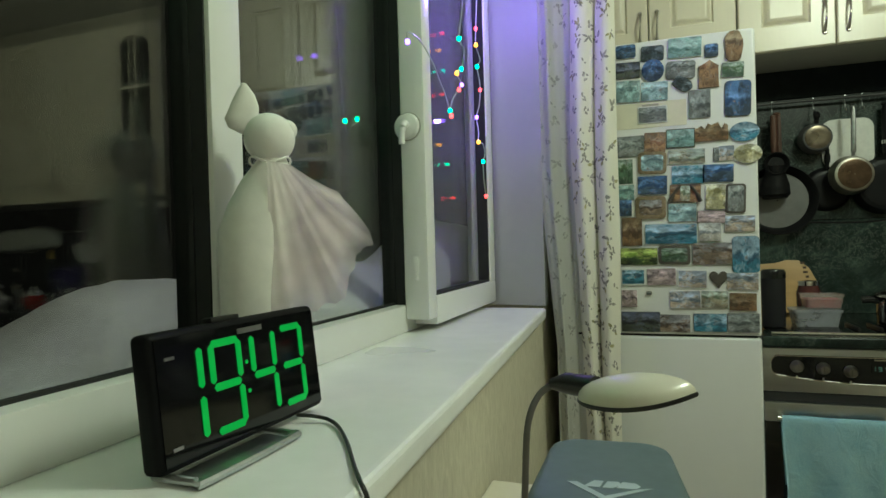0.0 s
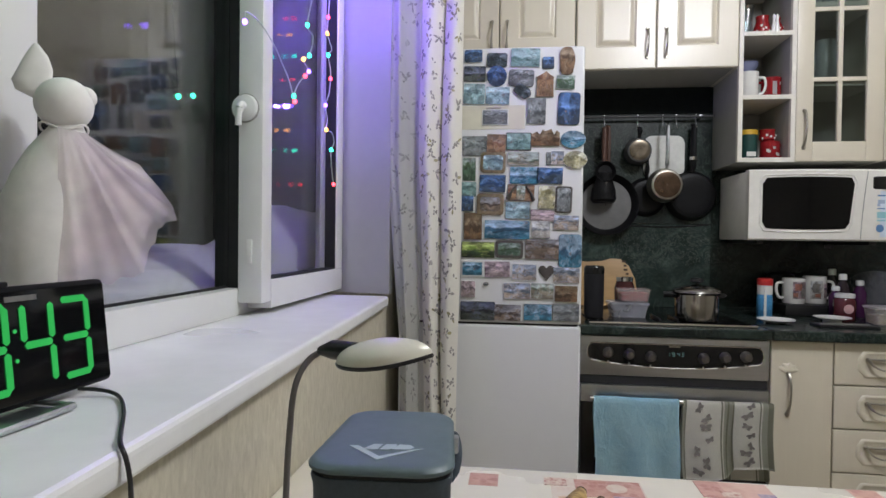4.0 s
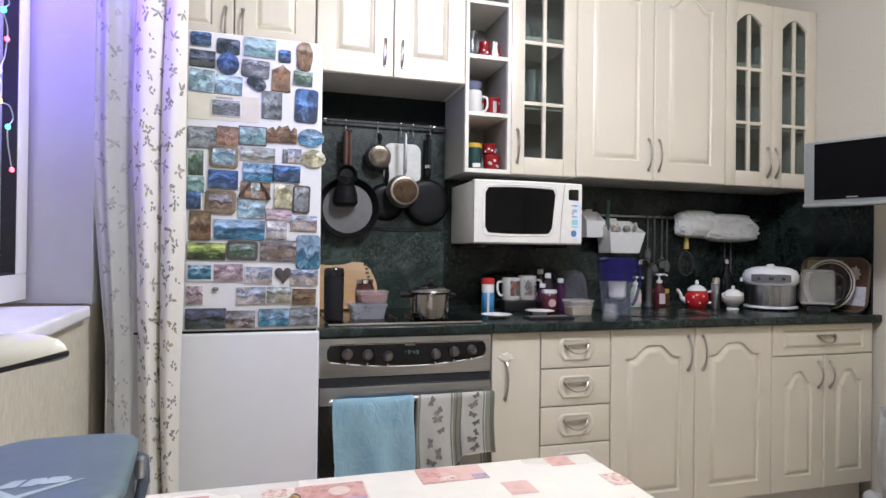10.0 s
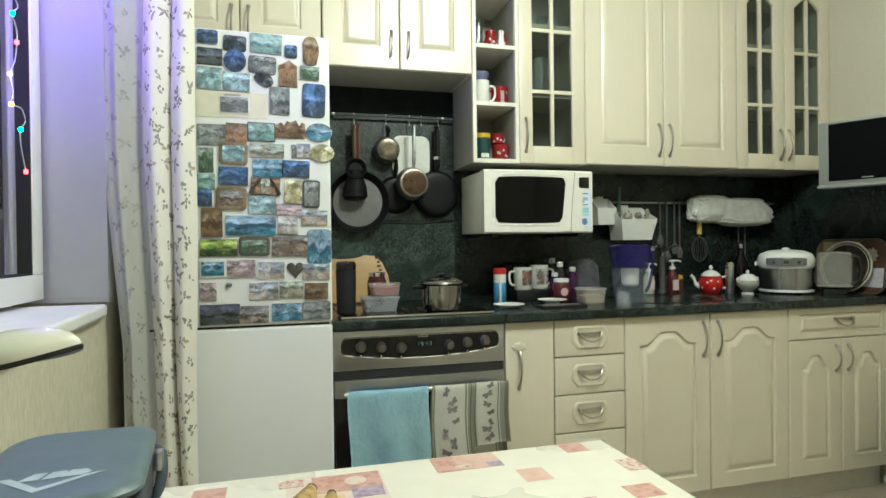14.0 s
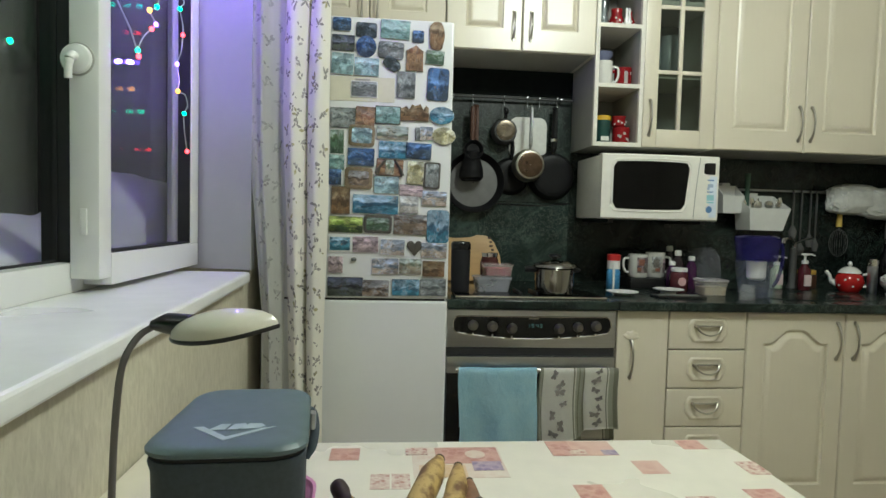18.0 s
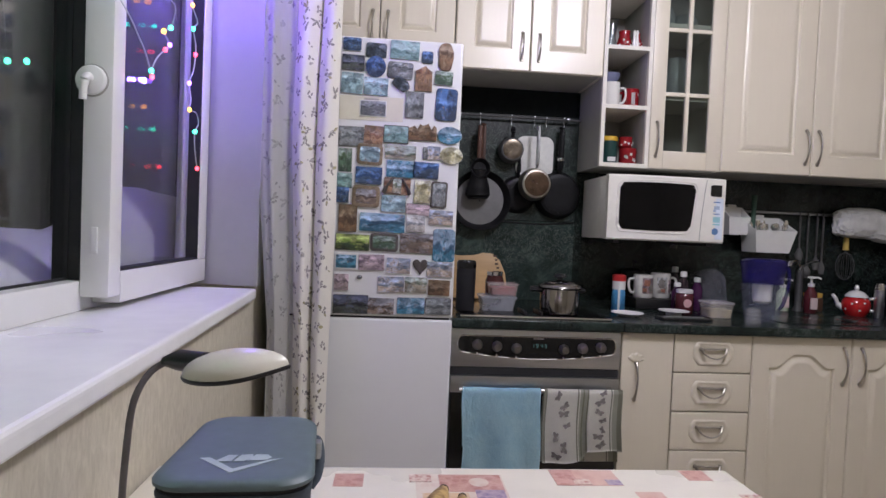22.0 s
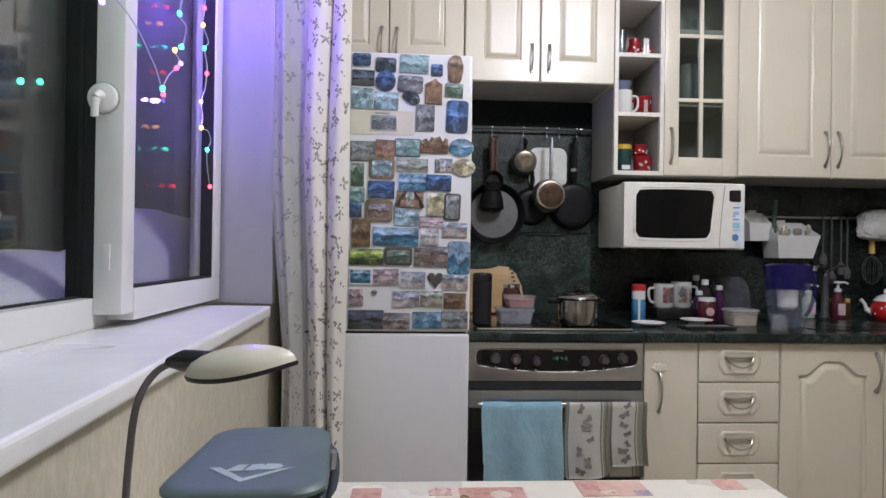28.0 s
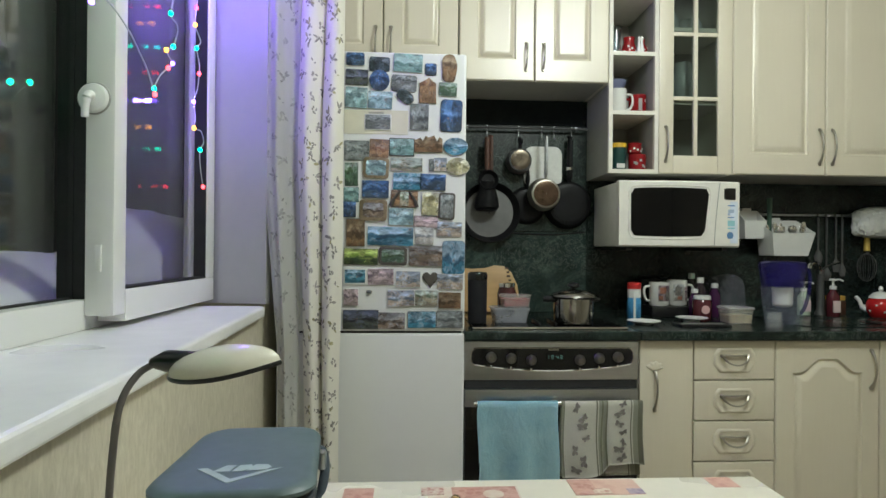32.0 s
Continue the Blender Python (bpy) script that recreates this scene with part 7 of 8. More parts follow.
def rice_cooker():
    rc = thing("rice_cooker", (2.530, 2.200, WT), "round steel multicooker with pale grey top", "cooker", rz=-44)
    grey = plain("pale_grey_plastic", (0.80, 0.81, 0.80), 0.3, vary=0.03)
    part("body", lathe(B(), [(0.106, 0.016), (0.113, 0.022), (0.115, 0.12)], 44), plain("cooker_steel", (0.42, 0.43, 0.44), 0.28, 1.0, vary=0.12, scale=70, stretch=(1, 1, 0.05)), rc, "brushed steel body")
    part("base", lathe(B(), [(0.116, 0.008), (0.124, 0.010), (0.124, 0.018), (0.112, 0.020)], 44), grey, rc)
    top = part("lid", lathe(B(), [(0.118, 0.120), (0.129, 0.134), (0.129, 0.165), (0.116, 0.188), (0.080, 0.203), (0.02, 0.208)], 44), grey, rc, "pale grey domed lid")
    part("button", lathe(B(), [(0.02, 0.206), (0.016, 0.216), (0.004, 0.218)], 16), grey, top)
    bm = B()
    cols = []
    for i in range(25):
        x = -0.088 + 0.176 * i / 24
        half = 0.0195 - 0.004 * (abs(x) / 0.088) ** 4
        y = -math.sqrt(0.1312 ** 2 - x * x)
        cols.append([bm.verts.new((x, y + 0.006, 0.152 - half)), bm.verts.new((x, y, 0.152 - half)), bm.verts.new((x, y, 0.152 + half)), bm.verts.new((x, y + 0.006, 0.152 + half))])
    for a, b in zip(cols, cols[1:]):
        bridge(bm, a, b, False)
    part("panel", bm, plain("panel_grey", (0.15, 0.15, 0.155), 0.2), top, "dark control panel", None)
    for x in (-0.05, 0.0, 0.05):
        part("panel_button", box(B(), x - 0.012, x + 0.012, -math.sqrt(0.1318 ** 2 - x * x) - 0.0006, -0.10, 0.145, 0.157, 0.002), BLACK, top)
    for a in (45, 135, 225, 315):
        part("foot", lathe(B(), [(0.010, 0), (0.012, 0.010)], 10, (0.09 * math.cos(radians(a)), 0.09 * math.sin(radians(a)), 0)), BLACK, rc)
    part("display", box(B(), -0.026, 0.026, -0.1335, -0.120, 0.164, 0.170, 0.002), CHROME, top, "bright metal trim")
    rc.scale = (0.94, 0.94, 1.0)
    part("latch", box(B(), -0.140, -0.125, -0.02, 0.02, 0.130, 0.150, 0.004), grey, rc)


rice_cooker()


def glass_kettle():
    k = thing("glass_kettle", (2.674, 2.068, WT), "boxy clear kettle with a black handle on a dark foot", "kettle", rz=-47)
    clear = hazy("clouded_glass", (0.55, 0.54, 0.48), 0.20, 0.05)
    o = lambda e: rounded(0, 0, 0.070 + e, 0.046 + e, 0.018)
    part("base", stack(B(), [(o(-0.020), 0.0), (o(-0.018), 0.004), (o(-0.022), 0.026), (o(-0.004), 0.032)]), BLACK, k, "dark foot")
    bm = B()
    ls = [ring(bm, [(p, q, z) for p, q in o(e)]) for e, z in ((-0.003, 0.033), (0.0, 0.037), (0.0, 0.180), (-0.004, 0.187), (-0.008, 0.184), (-0.004, 0.040))]
    for a, b in zip(ls, ls[1:]):
        bridge(bm, a, b)
    bm.faces.new(ls[0]), bm.faces.new(ls[-1])
    part("jug", bm, clear, k, "clouded clear body")
    part("rim", tube(B(), [(p, q, 0.039) for p, q in o(0.0005) + o(0.0005)[:1]], 0.0025, 6), hazy("pale_edge", (0.62, 0.61, 0.56), 0.55), k, "pale lower edge")
    part("lid", stack(B(), [(o(-0.006), 0.1875), (o(-0.010), 0.194), (o(-0.03), 0.198)]), hazy("kettle_lid", (0.30, 0.28, 0.25), 0.7, 0.1), k, "dull lid")
    part("handle", tube(B(), curve_pts([(0.064, 0.0, 0.178), (0.092, 0.0, 0.165), (0.102, 0.0, 0.115), (0.094, 0.0, 0.065), (0.064, 0.0, 0.045)], 6), 0.010, 12), BLACK, k, "thick black handle")


glass_kettle()


def patch_tray():
    """Tray with a print of large coloured fields, leaning on the end wall."""
    t = thing("serving_tray", (2.795, 2.103, WT), "brown patchwork-print tray leaning on the end wall", "tray")
    t.matrix_world = pose(2.795, 2.103, WT + 0.003, -6, 0, -90)
    w, h = 0.178, 0.124
    pts = [(p, q + h) for p, q in rounded(0, 0, w, h, 0.055)]
    part("panel", extrude_outline(B(), pts, 0.0, 0.005), plain("brown_field", (0.105, 0.052, 0.034), 0.4, vary=0.25, scale=60), t, "dark brown field")
    part("rim", tube(B(), [(p, -0.003, q) for p, q in pts + pts[:1]], 0.0055, 8), plain("dark_rim", (0.11, 0.08, 0.055), 0.35), t, "raised dark rim")
    for x0, x1, z0, z1, col, lab in ((-0.150, 0.045, 0.145, 0.240, (0.25, 0.21, 0.10), "olive printed field"), (0.060, 0.166, 0.030, 0.118, (0.58, 0.57, 0.60), "pale lilac printed field"),
                                     (-0.165, 0.055, 0.020, 0.140, (0.12, 0.08, 0.05), "deep brown printed field")):
        part("print", box(B(), x0, x1, -0.0012, 0.001, z0, z1), plain("tray_" + lab.split()[0], col, 0.4, vary=0.15, scale=70), t, lab, None)
    bm = B()
    a = ring(bm, [(0.105 + (0.026 + 0.004 * math.cos(9 * q)) * math.cos(q), -0.0022, 0.176 + (0.032 + 0.004 * math.cos(9 * q)) * math.sin(q)) for q in np.linspace(0, 2 * math.pi, 55)[:-1]])
    bm.faces.new(a)
    bridge(bm, a, ring(bm, [(q.co.x, 0.001, q.co.z) for q in a]))
    part("print", bm, plain("tray_flower", (0.50, 0.47, 0.40), 0.4, vary=0.2, scale=90), t, "pale flower print", None)


patch_tray()
CREAMRIM = plain("cream_rim", (0.60, 0.56, 0.46), 0.3)
pl = thing("leaning_plate", (2.752, 2.085, WT), "dark round dish with a double cream rim leaning on the tray", "dish")
pl.matrix_world = pose(2.752, 2.085, WT + 0.004, -9, 0, -82)
part("dish", lathe(B(), [(0.002, 0.0), (0.088, 0.0), (0.108, 0.012), (0.110, 0.008), (0.090, -0.006), (0.002, -0.006)], 48, (0, 0, 0.121), "y"), plain("dark_dish", (0.055, 0.042, 0.034), 0.25, vary=0.2), pl)
for rad, thick in ((0.117, 0.0045), (0.104, 0.0022)):
    part("rim", tube(B(), [(rad * math.cos(q), -0.012 if rad > 0.11 else -0.0115, 0.121 + rad * math.sin(q)) for q in np.linspace(0, 2 * math.pi, 61)], thick, 8), CREAMRIM, pl, "cream rim ring")

# ---- rail over the sink with boxes and utensils ----
ur = thing("utensil_rail", (1.66, 2.505, 1.312), "steel rail over the sink for boxes and utensils", "rail")
part("bar", tube(B(), [(0, 0, 0), (1.10, 0, 0)], 0.006, 10), STEEL, ur)
for x in (0.03, 0.55, 1.07):
    part("holder", box(B(), x - 0.008, x + 0.008, -0.004, 0.0245, -0.008, 0.008, 0.002), STEEL, ur)
for x, ln, w in ((0.425, 0.24, 0.011), (0.47, 0.20, 0.009), (0.385, 0.16, 0.010), (0.50, 0.22, 0.008), (0.86, 0.24, 0.007), (0.90, 0.27, 0.006)):
    pts = [(x, -0.008, 0.008), (x, -0.014, -0.02), (x, -0.014, -ln * 0.6), (x, -0.014, -ln)]
    u = thing("kitchen_utensil", (1.66 + x, 2.505, 1.312), "long metal kitchen utensil hanging from the rail", "utensil", "hanging utensils")
    part("shaft", tube(B(), [(0, p[1], p[2]) for p in pts], [0.003, 0.005, 0.004, 0.004], 8), DULL, u)
    part("blade", tube(B(), [(0, -0.014, -ln), (0, -0.016, -ln - 0.03), (0, -0.016, -ln - 0.06)], [w * 0.6, w * 1.8, w * 1.2], 10, True, 0.25), BLACK if x > 0.8 else DULL, u)
wk = thing("whisk", (2.262, 2.47, 1.10), "wire whisk with yellow handle hanging under the rail", "whisk")
part("handle", tube(B(), [(0, 0, 0.13), (0, 0, 0.05)], [0.010, 0.013], 10), plain("yellow_handle", (0.60, 0.42, 0.10), 0.4), wk, "yellow handle")
for a in range(6):
    q = math.pi * a / 6
    loop = [(0, 0, 0.05)] + [(0.038 * math.sin(s) * math.cos(q), 0.038 * math.sin(s) * math.sin(q), 0.04 - 0.13 * (1 - math.cos(s)) / 2) for s in np.linspace(0.15, 2 * math.pi - 0.15, 15)] + [(0, 0, 0.05)]
    part("wire", tube(B(), loop, 0.0009, 5), DULL, wk)


def hung_box(x0, x1, z0, z1, y0, label, slope=0.02):
    t = thing("hanging_box", ((x0 + x1) / 2, 2.49, z0), label, "box", "white boxes on the rail")
    hw, h, d = (x1 - x0) / 2, z1 - z0, 2.49 - y0
    bm = B()
    fr = h * 0.62
    o = [(-hw + slope, -d + slope, 0), (hw - slope, -d + slope, 0), (hw - slope, 0, 0), (-hw + slope, 0, 0)]
    tpp = [(-hw, -d, fr), (hw, -d, fr), (hw, 0, h), (-hw, 0, h)]
    tin = [(-hw + 0.004, -d + 0.004, fr), (hw - 0.004, -d + 0.004, fr), (hw - 0.004, -0.004, h), (-hw + 0.004, -0.004, h)]
    bin_ = [(-hw + slope + 0.004, -d + slope + 0.004, 0.004), (hw - slope - 0.004, -d + slope + 0.004, 0.004), (hw - slope - 0.004, -0.004, 0.004), (-hw + slope + 0.004, -0.004, 0.004)]
    ls = [ring(bm, q) for q in (o, tpp, tin, bin_)]
    for a, b in zip(ls, ls[1:]):
        bridge(bm, a, b)
    bm.faces.new(ls[0]), bm.faces.new(ls[-1])
    part("box", bm, WHITEP, t)
    part("hook", box(B(), -0.02, 0.02, -0.003, 0.022, h - 0.012, h + 0.012, 0.002), WHITEP, t)
    return t, hw, d, h


hung_box(1.655, 1.755, 1.20, 1.327, 2.42, "small white plastic box on the rail", 0.008)
cb, hw, d, h = hung_box(1.745, 1.940, 1.125, 1.285, 2.36, "white plastic box full of cutlery on the rail")
for i in range(15):
    x, y = random.uniform(-hw + 0.03, hw - 0.03), random.uniform(-d + 0.03, -0.03)
    lean = (random.uniform(-0.03, 0.03), random.uniform(-0.03, 0.01))
    zt = 0.084 + random.uniform(0, 0.035)
    c = thing("cutlery", (cb.location.x + x, cb.location.y + y, cb.location.z), "steel spoon or fork standing in the white box", "cutlery", "cutlery in the box")
    part("shaft", tube(B(), [(0, 0, 0.008), (lean[0] * 0.7, lean[1] * 0.7, zt * 0.7), (lean[0], lean[1], zt)], 0.0028, 6), CHROME, c)
    part("bowl", tube(B(), [(lean[0], lean[1], zt - 0.004), (lean[0] * 1.15, lean[1] * 1.15, zt + 0.012), (lean[0] * 1.25, lean[1] * 1.2, zt + 0.03)], [0.004, 0.013, 0.006], 10, True, 0.35), CHROME, c)
sp2 = thing("green_brush", (1.80, 2.47, 1.155), "green handled brush standing behind the cutlery box", "brush")
part("handle", tube(B(), [(0, 0, 0), (0, 0, 0.16), (0, 0, 0.23)], [0.008, 0.010, 0.012], 10, True, 0.5), plain("dull_green", (0.05, 0.11, 0.08), 0.4), sp2)
crumpled("plastic_bag", (2.320, 2.455, 1.278), 0.125, 0.040, 0.070, BAGW, "crumpled white plastic bag on the rail", 1)
crumpled("plastic_bag", (2.500, 2.452, 1.262), 0.160, 0.040, 0.072, BAGW, "crumpled white plastic bag on the rail", 7)

# ---- crockery on the open shelf and behind glass ----
SPOT = plain("red_glaze", (0.27, 0.012, 0.016), 0.15, vary=0.08, relief=0.01)


def dots(r, h, n=5):
    return [(r * 0.55 * math.cos(i * 2.4), h * (0.25 + 0.5 * ((i * 0.37) % 1)), r * 0.28, r * 0.28, CHINA) for i in range(n)]


def small_jug(x, y, z, r, h, label, neck=0.6):
    j = turned("small_jug", x, y, label, "jug", [("body", [(r * 0.7, 0), (r, h * 0.22), (r * 0.98, h * 0.45), (r * neck, h * 0.78), (r * neck * 1.1, h)], SPOT, "")], z)
    for i in range(5):
        a, zz = -0.9 + 0.5 * i, h * (0.2 + 0.22 * ((i * 2) % 3) / 2 + 0.1)
        part("dot", lathe(B(), [(r * 0.16, 0.0), (r * 0.12, 0.0015)], 10, (r * 0.97 * math.sin(a), -r * 0.97 * math.cos(a), zz), "y"), CHINA, j, "white dot")
    return j


S0, S1, S2 = UB + 0.0165, 1.7085, 1.9485
cj = turned("tea_tin", 1.045, 2.32, "dark green tin with yellow lid on the open shelf", "tin", [("tin", [(0.033, 0), (0.034, 0.003), (0.034, 0.098)], plain("green_tin", (0.01, 0.05, 0.045), 0.3), ""), ("lid", [(0.035, 0.098), (0.035, 0.116), (0.03, 0.118)], plain("yellow_lid", (0.60, 0.36, 0.03), 0.4), "yellow lid")], S0)
part("label", box(B(), -0.016, 0.018, -0.035, -0.03, 0.012, 0.030), CHINA, cj, "white label", None)
mug(1.125, 2.315, S0, 0.036, 0.070, SPOT, "red mug with white dots on the open shelf", 1, dots(0.036, 0.07))
small_jug(1.120, 2.33, S0 + 0.0705, 0.030, 0.050, "small red dotted cup stacked on a mug", 0.9)
mug(1.040, 2.315, S1, 0.036, 0.105, CHINA, "tall white mug on the open shelf", 1)
mug(1.130, 2.33, S1, 0.036, 0.085, SPOT, "red mug with white pattern on the open shelf", -1, [(0.0, 0.042, 0.016, 0.05, CHINA), (0.022, 0.06, 0.008, 0.012, CHINA)])
turned("glass_bowl", 1.060, 2.40, "bluish glass bowl on the open shelf", "bowl", [("bowl", [(0.025, 0.12), (0.045, 0.15), (0.046, 0.165), (0.02, 0.17)], plain("bluish_glass", (0.20, 0.22, 0.34), 0.15), ""), ("stand", [(0.03, 0.0), (0.03, 0.12)], plain("bluish_bowls", (0.22, 0.24, 0.30), 0.2), "stack of bowls below")], S1)
turned("glass_vase", 1.030, 2.315, "cut glass vase on the open shelf", "vase", [("vase", [(0.020, 0), (0.026, 0.01), (0.018, 0.06), (0.026, 0.125), (0.023, 0.125), (0.014, 0.06), (0.018, 0.012)], clear("cut_glass", (0.80, 0.84, 0.86), 2.5), "")], S2)
small_jug(1.092, 2.33, S2, 0.032, 0.088, "small red dotted jug on the open shelf", 0.7)
small_jug(1.145, 2.32, S2, 0.022, 0.080, "slim red dotted jug on the open shelf", 0.45)
for x in (1.118, 1.13):
    tl = thing("figurine", (x + 0.002, 2.29, S2), "small white china bottle stopper standing on the shelf", "ornament")
    part("body", lathe(B(), [(0.008, 0), (0.010, 0.02), (0.005, 0.06), (0.007, 0.075), (0.001, 0.085)], 12), CHINA, tl)
# behind the glazed doors
FROST = plain("pale_crockery", (0.42, 0.45, 0.46), 0.25, vary=0.1)
for x, y, z, r, h, nm in ((1.27, 2.38, 1.758, 0.042, 0.17, "jug"), (1.36, 2.40, 1.758, 0.045, 0.20, "jug"), (1.28, 2.38, 2.058, 0.05, 0.10, "bowl"), (1.38, 2.38, 2.058, 0.05, 0.08, "bowl"),
                       (2.39, 2.40, 1.758, 0.05, 0.12, "bowl"), (2.49, 2.42, 1.758, 0.04, 0.16, "jug"), (2.65, 2.40, 1.758, 0.05, 0.13, "bowl"), (2.42, 2.40, 2.058, 0.05, 0.12, "bowl"), (2.66, 2.40, 2.058, 0.045, 0.15, "jug"), (2.40, 2.40, 1.4717, 0.05, 0.10, "bowl")):
    turned("pale_" + nm, x, y, f"pale crockery {nm} behind the glazed door", nm, [("body", [(r * 0.6, 0), (r, h * 0.3), (r, h * 0.7), (r * 0.75, h), (r * 0.7, h), (r * 0.9, h * 0.6), (r * 0.5, 0.01)], FROST, "")], z)
turned("green_dish", 1.26, 2.36, "small pale green dish behind the glazed door", "dish", [("dish", [(0.03, 0.10), (0.036, 0.112), (0.03, 0.118)], plain("pale_green", (0.40, 0.55, 0.42), 0.25), ""), ("stack", [(0.028, 0.0), (0.03, 0.10)], FROST, "stacked saucers below")], UB + 0.0165)


# ---- towels on the oven rail ----
def towel_fn(x0, x1, zlow, back, wave, seed, panels=0.0):
    yr, zr, r = YF - 0.048, 0.622, 0.0095
    prof = [(yr - r - 0.002, zlow)]
    n = 22
    for i in range(1, n):
        prof.append((yr - r - 0.002, zlow + (zr - zlow) * i / n))
    for k in range(7):
        a = math.pi - math.pi * k / 6
        prof.append((yr + r * math.cos(a), zr + r * math.sin(a)))
    for i in range(1, 7):
        prof.append((yr + r, zr - (zr - back) * i / 6))
    L = [0.0]
    for a, b in zip(prof, prof[1:]):
        L.append(L[-1] + math.hypot(b[0] - a[0], b[1] - a[1]))

    def fn(u, v):
        s = v * L[-1]
        y, z = np.interp(s, L, [p[0] for p in prof]), np.interp(s, L, [p[1] for p in prof])
        k = max(0.0, (zr - z) / 0.26) if y < yr else 0.25
        off = wave * k * (math.sin(u * 7.5 + seed) + 0.5 * math.sin(u * 15 + seed * 2 + z * 6)) - 0.003 * k
        zz = z - (0.010 * math.sin(u * 3 + seed) * k if y < yr else 0)
        if panels and y < yr:
            fold = math.exp(-((u - 0.52) / 0.05) ** 2)
            off += (0.016 * fold - panels * 0.010) * min(1.0, k * 1.6)
            zz += (0.030 if u > 0.52 else 0.0) * k * panels * min(1.0, abs(u - 0.52) / 0.05)
        return (x0 + (x1 - x0) * u + 0.004 * math.sin(z * 18 + seed), float(y) + min(off, 0.012 if y < yr else 0.004) - (0.006 * k if y < yr else 0), float(zz)), (u, s)

    return fn


def terry(name, lo, hi):
    m, t, b = nodes_of(name, 0.95, spec=0.1)
    v = world_coords(t)
    n, w = noise_of(t, v, 260, 4, 0.7), noise_of(t, v, 14, 3)
    f = maths(t, "ADD", maths(t, "MULTIPLY", n, 0.6), maths(t, "MULTIPLY", w, 0.4))
    t.links.new(ramp(t, f, (0.35, lo), (0.65, hi)), b.inputs["Base Color"])
    creases = noise_of(t, world_coords(t, (1, 1, 0.6)), 26, 3, 0.5, 1.2)
    bump(t, b, maths(t, "ADD", maths(t, "MULTIPLY", n, 0.25), maths(t, "MULTIPLY", creases, 1.6)), 0.55, 0.006)
    return m


def stripe_cloth():
    """Linen with grey-green stripes along its length."""
    m, t, b = nodes_of("striped_linen", 0.9, spec=0.1)
    c = t.nodes.new("ShaderNodeTexCoord")
    sep = t.nodes.new("ShaderNodeSeparateXYZ")
    t.links.new(c.outputs["UV"], sep.inputs[0])
    white, dull, deep = (0.86, 0.84, 0.76), (0.46, 0.46, 0.37), (0.29, 0.29, 0.22)
    r = t.nodes.new("ShaderNodeValToRGB")
    r.color_ramp.interpolation = "CONSTANT"
    stops = ((0.0, dull), (0.02, deep), (0.035, white), (0.42, deep), (0.44, white), (0.455, dull), (0.49, deep), (0.51, dull), (0.55, deep), (0.565, white), (0.85, deep), (0.865, white), (0.88, dull), (0.94, deep))
    while len(r.color_ramp.elements) < len(stops):
        r.color_ramp.elements.new(0.5)
    for e, (p, col) in zip(r.color_ramp.elements, stops):
        e.position, e.color = p, (*col, 1)
    t.links.new(sep.outputs[0], r.inputs[0])
    n = noise_of(t, world_coords(t), 380, 3)
    t.links.new(mix(t, 0.5, r.outputs[0], ramp(t, n, (0.35, (0.82,) * 3), (0.65, (1.08,) * 3)), "MULTIPLY"), b.inputs["Base Color"])
    bump(t, b, n, 0.3, 0.001)
    return m


AQUA = terry("aqua_terry", (0.44, 0.75, 0.87), (0.64, 0.90, 0.97))
LINEN = stripe_cloth()
solid("bath_towel", cloth_grid("towel", towel_fn(0.410, 0.682, 0.345, 0.42, 0.012, 0.4), 44, 50, None, 0.003), AQUA, "light blue terry towel hanging over the oven rail", "towel", smooth=180)
linen = towel_fn(0.690, 0.968, 0.385, 0.372, 0.009, 2.1, 1.0)
tt = solid("tea_towel", cloth_grid("towel", linen, 80, 50, None, 0.002), LINEN, "linen tea towel with stripes and butterflies on the oven rail", "towel", smooth=180)
FLY = plain("butterfly_print", (0.20, 0.18, 0.165), 0.9, vary=0.3, scale=80)
rng = random.Random(3)
for u0, u1 in ((0.05, 0.40), (0.59, 0.83)):
    for k in range(7):
        u, v, a, q = rng.uniform(u0 + 0.06, u1 - 0.06), 0.035 + 0.066 * k + rng.uniform(0, 0.02), rng.uniform(0, 3.1), rng.uniform(0.9, 1.45)
        blades = [(u + 0.007 * q * math.cos(a + d) / 0.278, v + 0.007 * q * math.sin(a + d) / 0.50, a + d, ln * q, wd * q) for d, ln, wd in ((1.15, 0.017, 0.010), (-1.15, 0.017, 0.010), (2.0, 0.011, 0.008), (-2.0, 0.011, 0.008))]
        part("butterfly", on_cloth(B(), linen, blades + [(u, v, a, 0.016 * q, 0.003)], (0.278, 0.50), 0.0024), FLY, tt, "printed dark butterfly", 180)

# oven clock figures
OVEN_G = glowing("oven_digits", (0.10, 0.24, 0.22), 0.04)
ov = bpy.data.objects["stove"]
for ch, x in (("1", 0.292), ("9", 0.301), ("4", 0.318), ("3", 0.331)):
    part("figure", moved(seg7(B(), x, 0.7635, 0.002 if ch == "1" else 0.009, 0.013, STROKES[ch], 0.0018), 0, -0.0065, 0), OVEN_G, ov, "lit green clock figure", None)


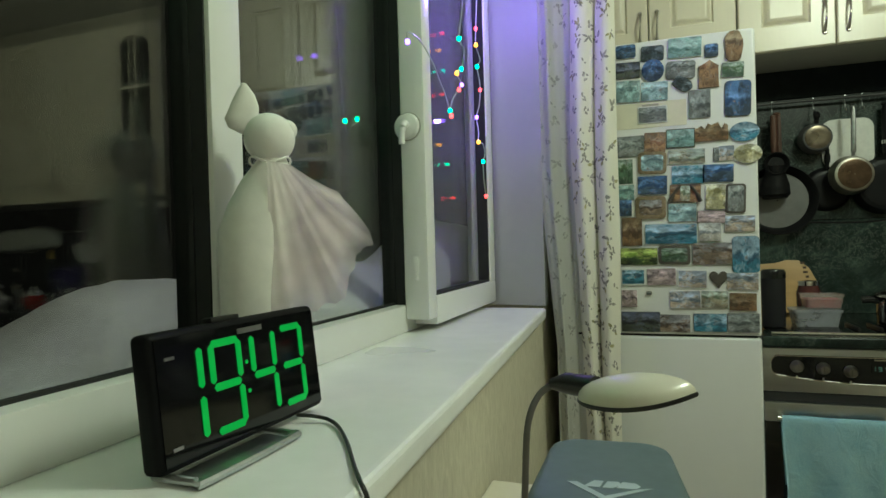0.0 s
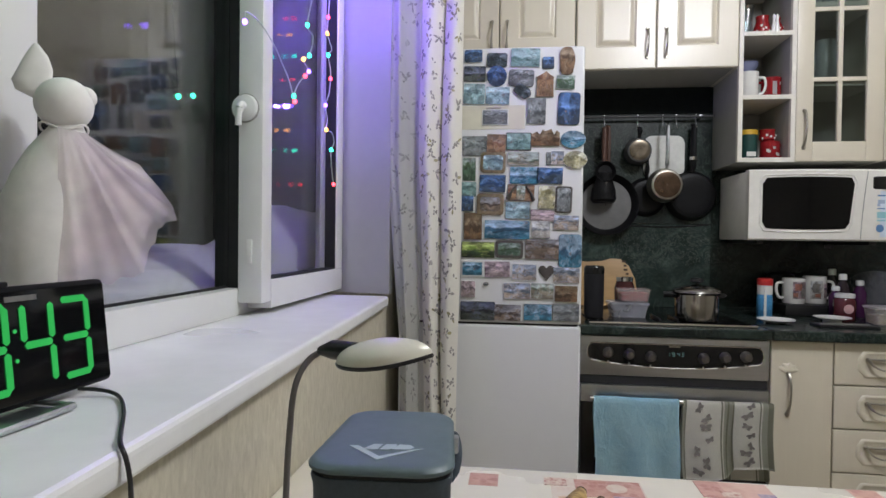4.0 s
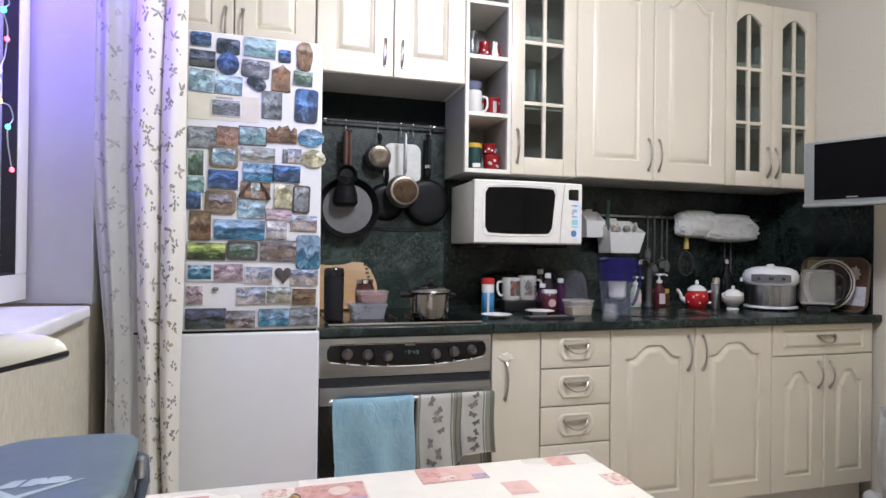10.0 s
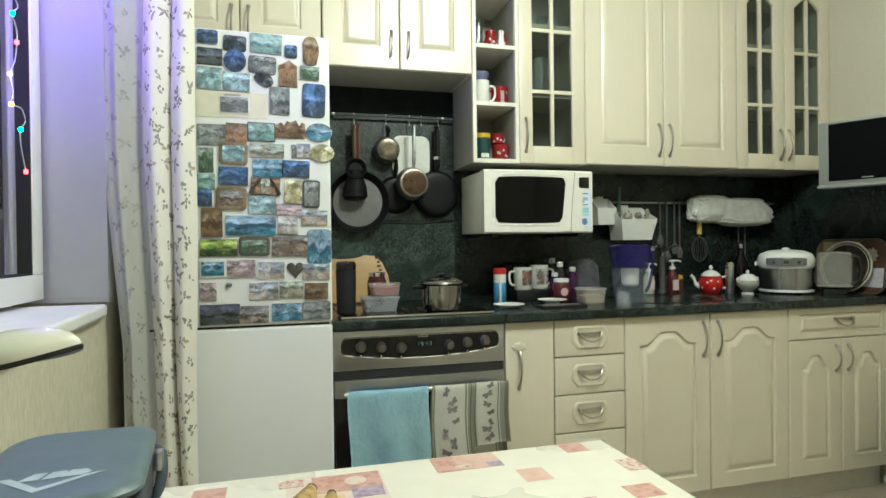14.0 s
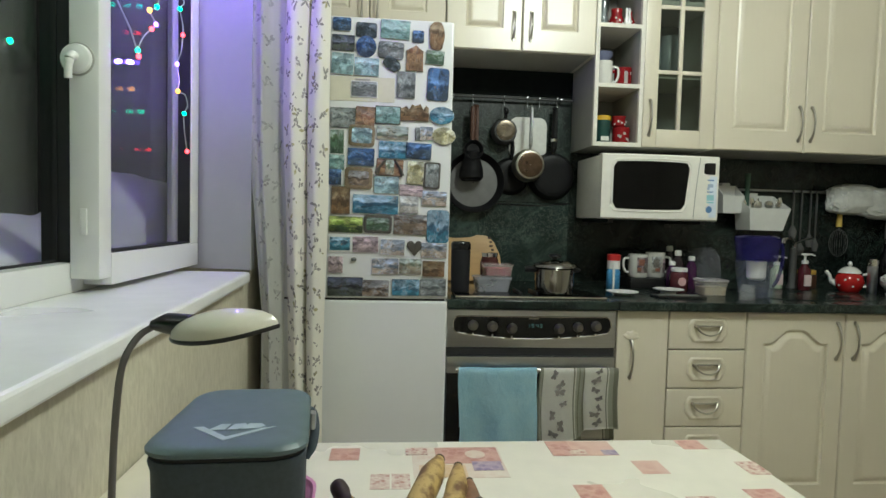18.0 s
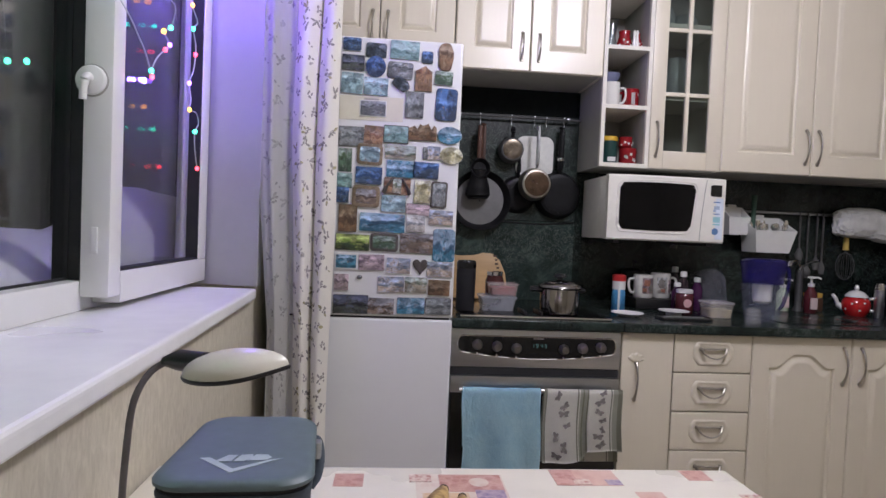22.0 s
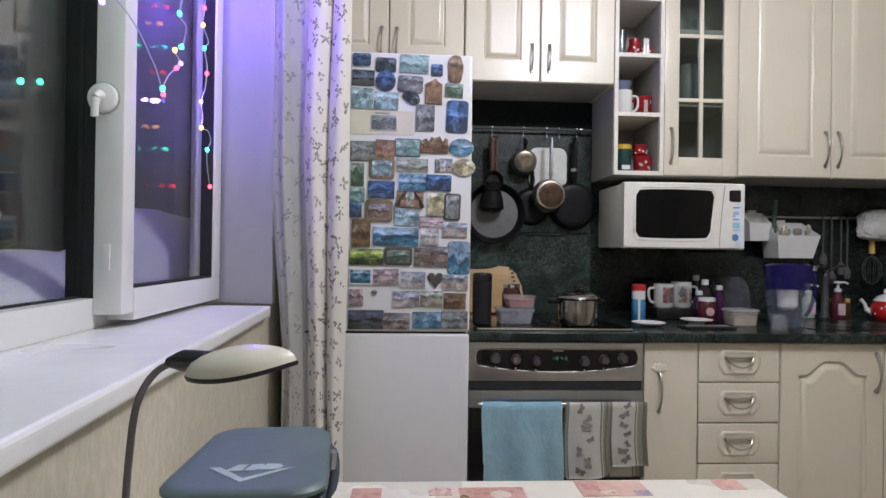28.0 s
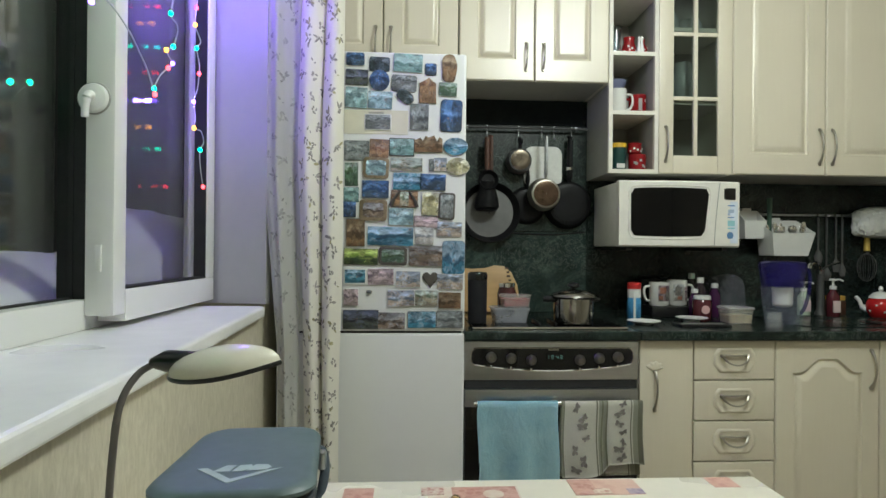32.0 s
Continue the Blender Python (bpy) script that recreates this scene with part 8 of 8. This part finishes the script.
# ---- television ----
def television():
    a, b = Vector((2.357, 1.86, 0)), Vector((2.50, 1.547, 0))
    mid = (a + b) / 2
    rz = math.degrees(math.atan2(b.y - a.y, b.x - a.x))
    tv = thing("television", (mid.x, mid.y, 1.337), "small silver flat television on a wall arm, switched off", "television", rz=rz)
    silver = plain("silver_plastic", (0.21, 0.22, 0.205), 0.45, vary=0.03)
    w, h = 0.344, 0.258
    part("case", box(B(), -w / 2, w / 2, 0.0, 0.05, 0.0, h, 0.006), silver, tv)
    part("screen", box(B(), -w / 2 + 0.038, w / 2 - 0.030, -0.002, 0.003, 0.016, h - 0.010), plain("matt_screen", (0.003, 0.003, 0.0035), 0.5, relief=0, spec=0.03), tv, "black switched-off screen", None)
    part("foot_bar", box(B(), -w / 2 - 0.002, w / 2 + 0.03, -0.010, 0.04, -0.012, 0.001, 0.003), silver, tv, "silver strip below the screen")
    part("mark", box(B(), -0.02, 0.02, -0.003, 0.0, 0.021, 0.025), STEEL, tv, "small maker mark", None)
    part("standby_light", box(B(), w / 2 - 0.056, w / 2 - 0.042, -0.0032, 0.0, 0.020, 0.025), glowing("pink_led", (0.9, 0.1, 0.25), 1.2), tv, "small pink standby light", None)
    inv = tv.matrix_world.inverted()
    arm = [inv @ Vector(p) for p in ((2.45, 1.72, 1.46), (2.62, 1.80, 1.46), (2.82, 1.84, 1.46))]
    part("arm", tube(B(), arm, 0.014, 10), BLACK, tv, "black wall arm")
    part("wall_plate", tube(B(), [inv @ Vector((2.822, 1.84, 1.38)), inv @ Vector((2.822, 1.84, 1.54))], 0.016, 8), BLACK, tv)


television()
solid("cable", tube(B(), curve_pts([(2.832, 1.80, 1.40), (2.832, 1.81, 1.30), (2.832, 1.79, 1.22), (2.832, 1.74, 1.19), (2.832, 1.69, 1.22), (2.832, 1.68, 1.32)], 8), 0.003, 6), BLACK, "added thin wire joining the reflected bulbs looped on the wall", "cable")

# ---- by the end wall ----
structure("baseboard", box(B(), XR - 0.018, XR - 0.0005, YS, 1.90, 0.0, 0.065, 0.004), UPVC, "white skirting board", "trim")
bn = thing("waste_bin", (2.70, 1.64, 0), "pale bin lined with a crumpled white bag", "bin")
part("bin", lathe(B(), [(0.09, 0.0), (0.10, 0.005), (0.125, 0.36), (0.121, 0.36), (0.096, 0.01), (0.002, 0.008)], 28, (0, 0, 0), "z", False), plain("grey_bin", (0.46, 0.45, 0.40), 0.5), bn)
bm = B()
rows = []
for s, z in ((1.02, 0.20), (1.08, 0.30), (1.10, 0.37), (1.02, 0.43), (0.97, 0.49), (0.90, 0.47), (0.88, 0.38)):
    rows.append(ring(bm, [(0.122 * s * (1 + 0.035 * math.sin(i * 0.9 + z * 20) + 0.02 * math.sin(i * 0.5 * math.pi)) * math.cos(i * math.pi / 36), 0.122 * s * (1 + 0.035 * math.sin(i * 1.1 + z * 16)) * math.sin(i * math.pi / 36), z + 0.012 * math.sin(i * math.pi / 9) + 0.006 * math.sin(i * math.pi / 4)) for i in range(72)]))
for a, b in zip(rows, rows[1:]):
    bridge(bm, a, b)
part("liner", bm, hazy("bag_film", (0.62, 0.62, 0.58), 0.6, 0.3), bn, "crumpled white bin bag", 180)
cp = thing("pipe_elbow", (2.79, 1.86, 0), "white plastic pipe end at the foot of the wall", "pipe")
part("pipe", tube(B(), curve_pts([(0.03, 0.06, 0.035), (0.0, 0.0, 0.035), (-0.04, -0.05, 0.035)], 6), 0.033, 14), UPVC, cp)

# ---- ceiling lamp ----
cl = thing("ceiling_lamp", (1.02, 0.76, CEIL), "round lamp mount close under the ceiling", "lamp")
part("mount", lathe(B(), [(0.03, -0.04), (0.05, -0.035), (0.055, 0.0)], 24), UPVC, cl)
part("cord", tube(B(), [(0, 0, -0.03), (0, 0, -0.042)], 0.004, 8), UPVC, cl)
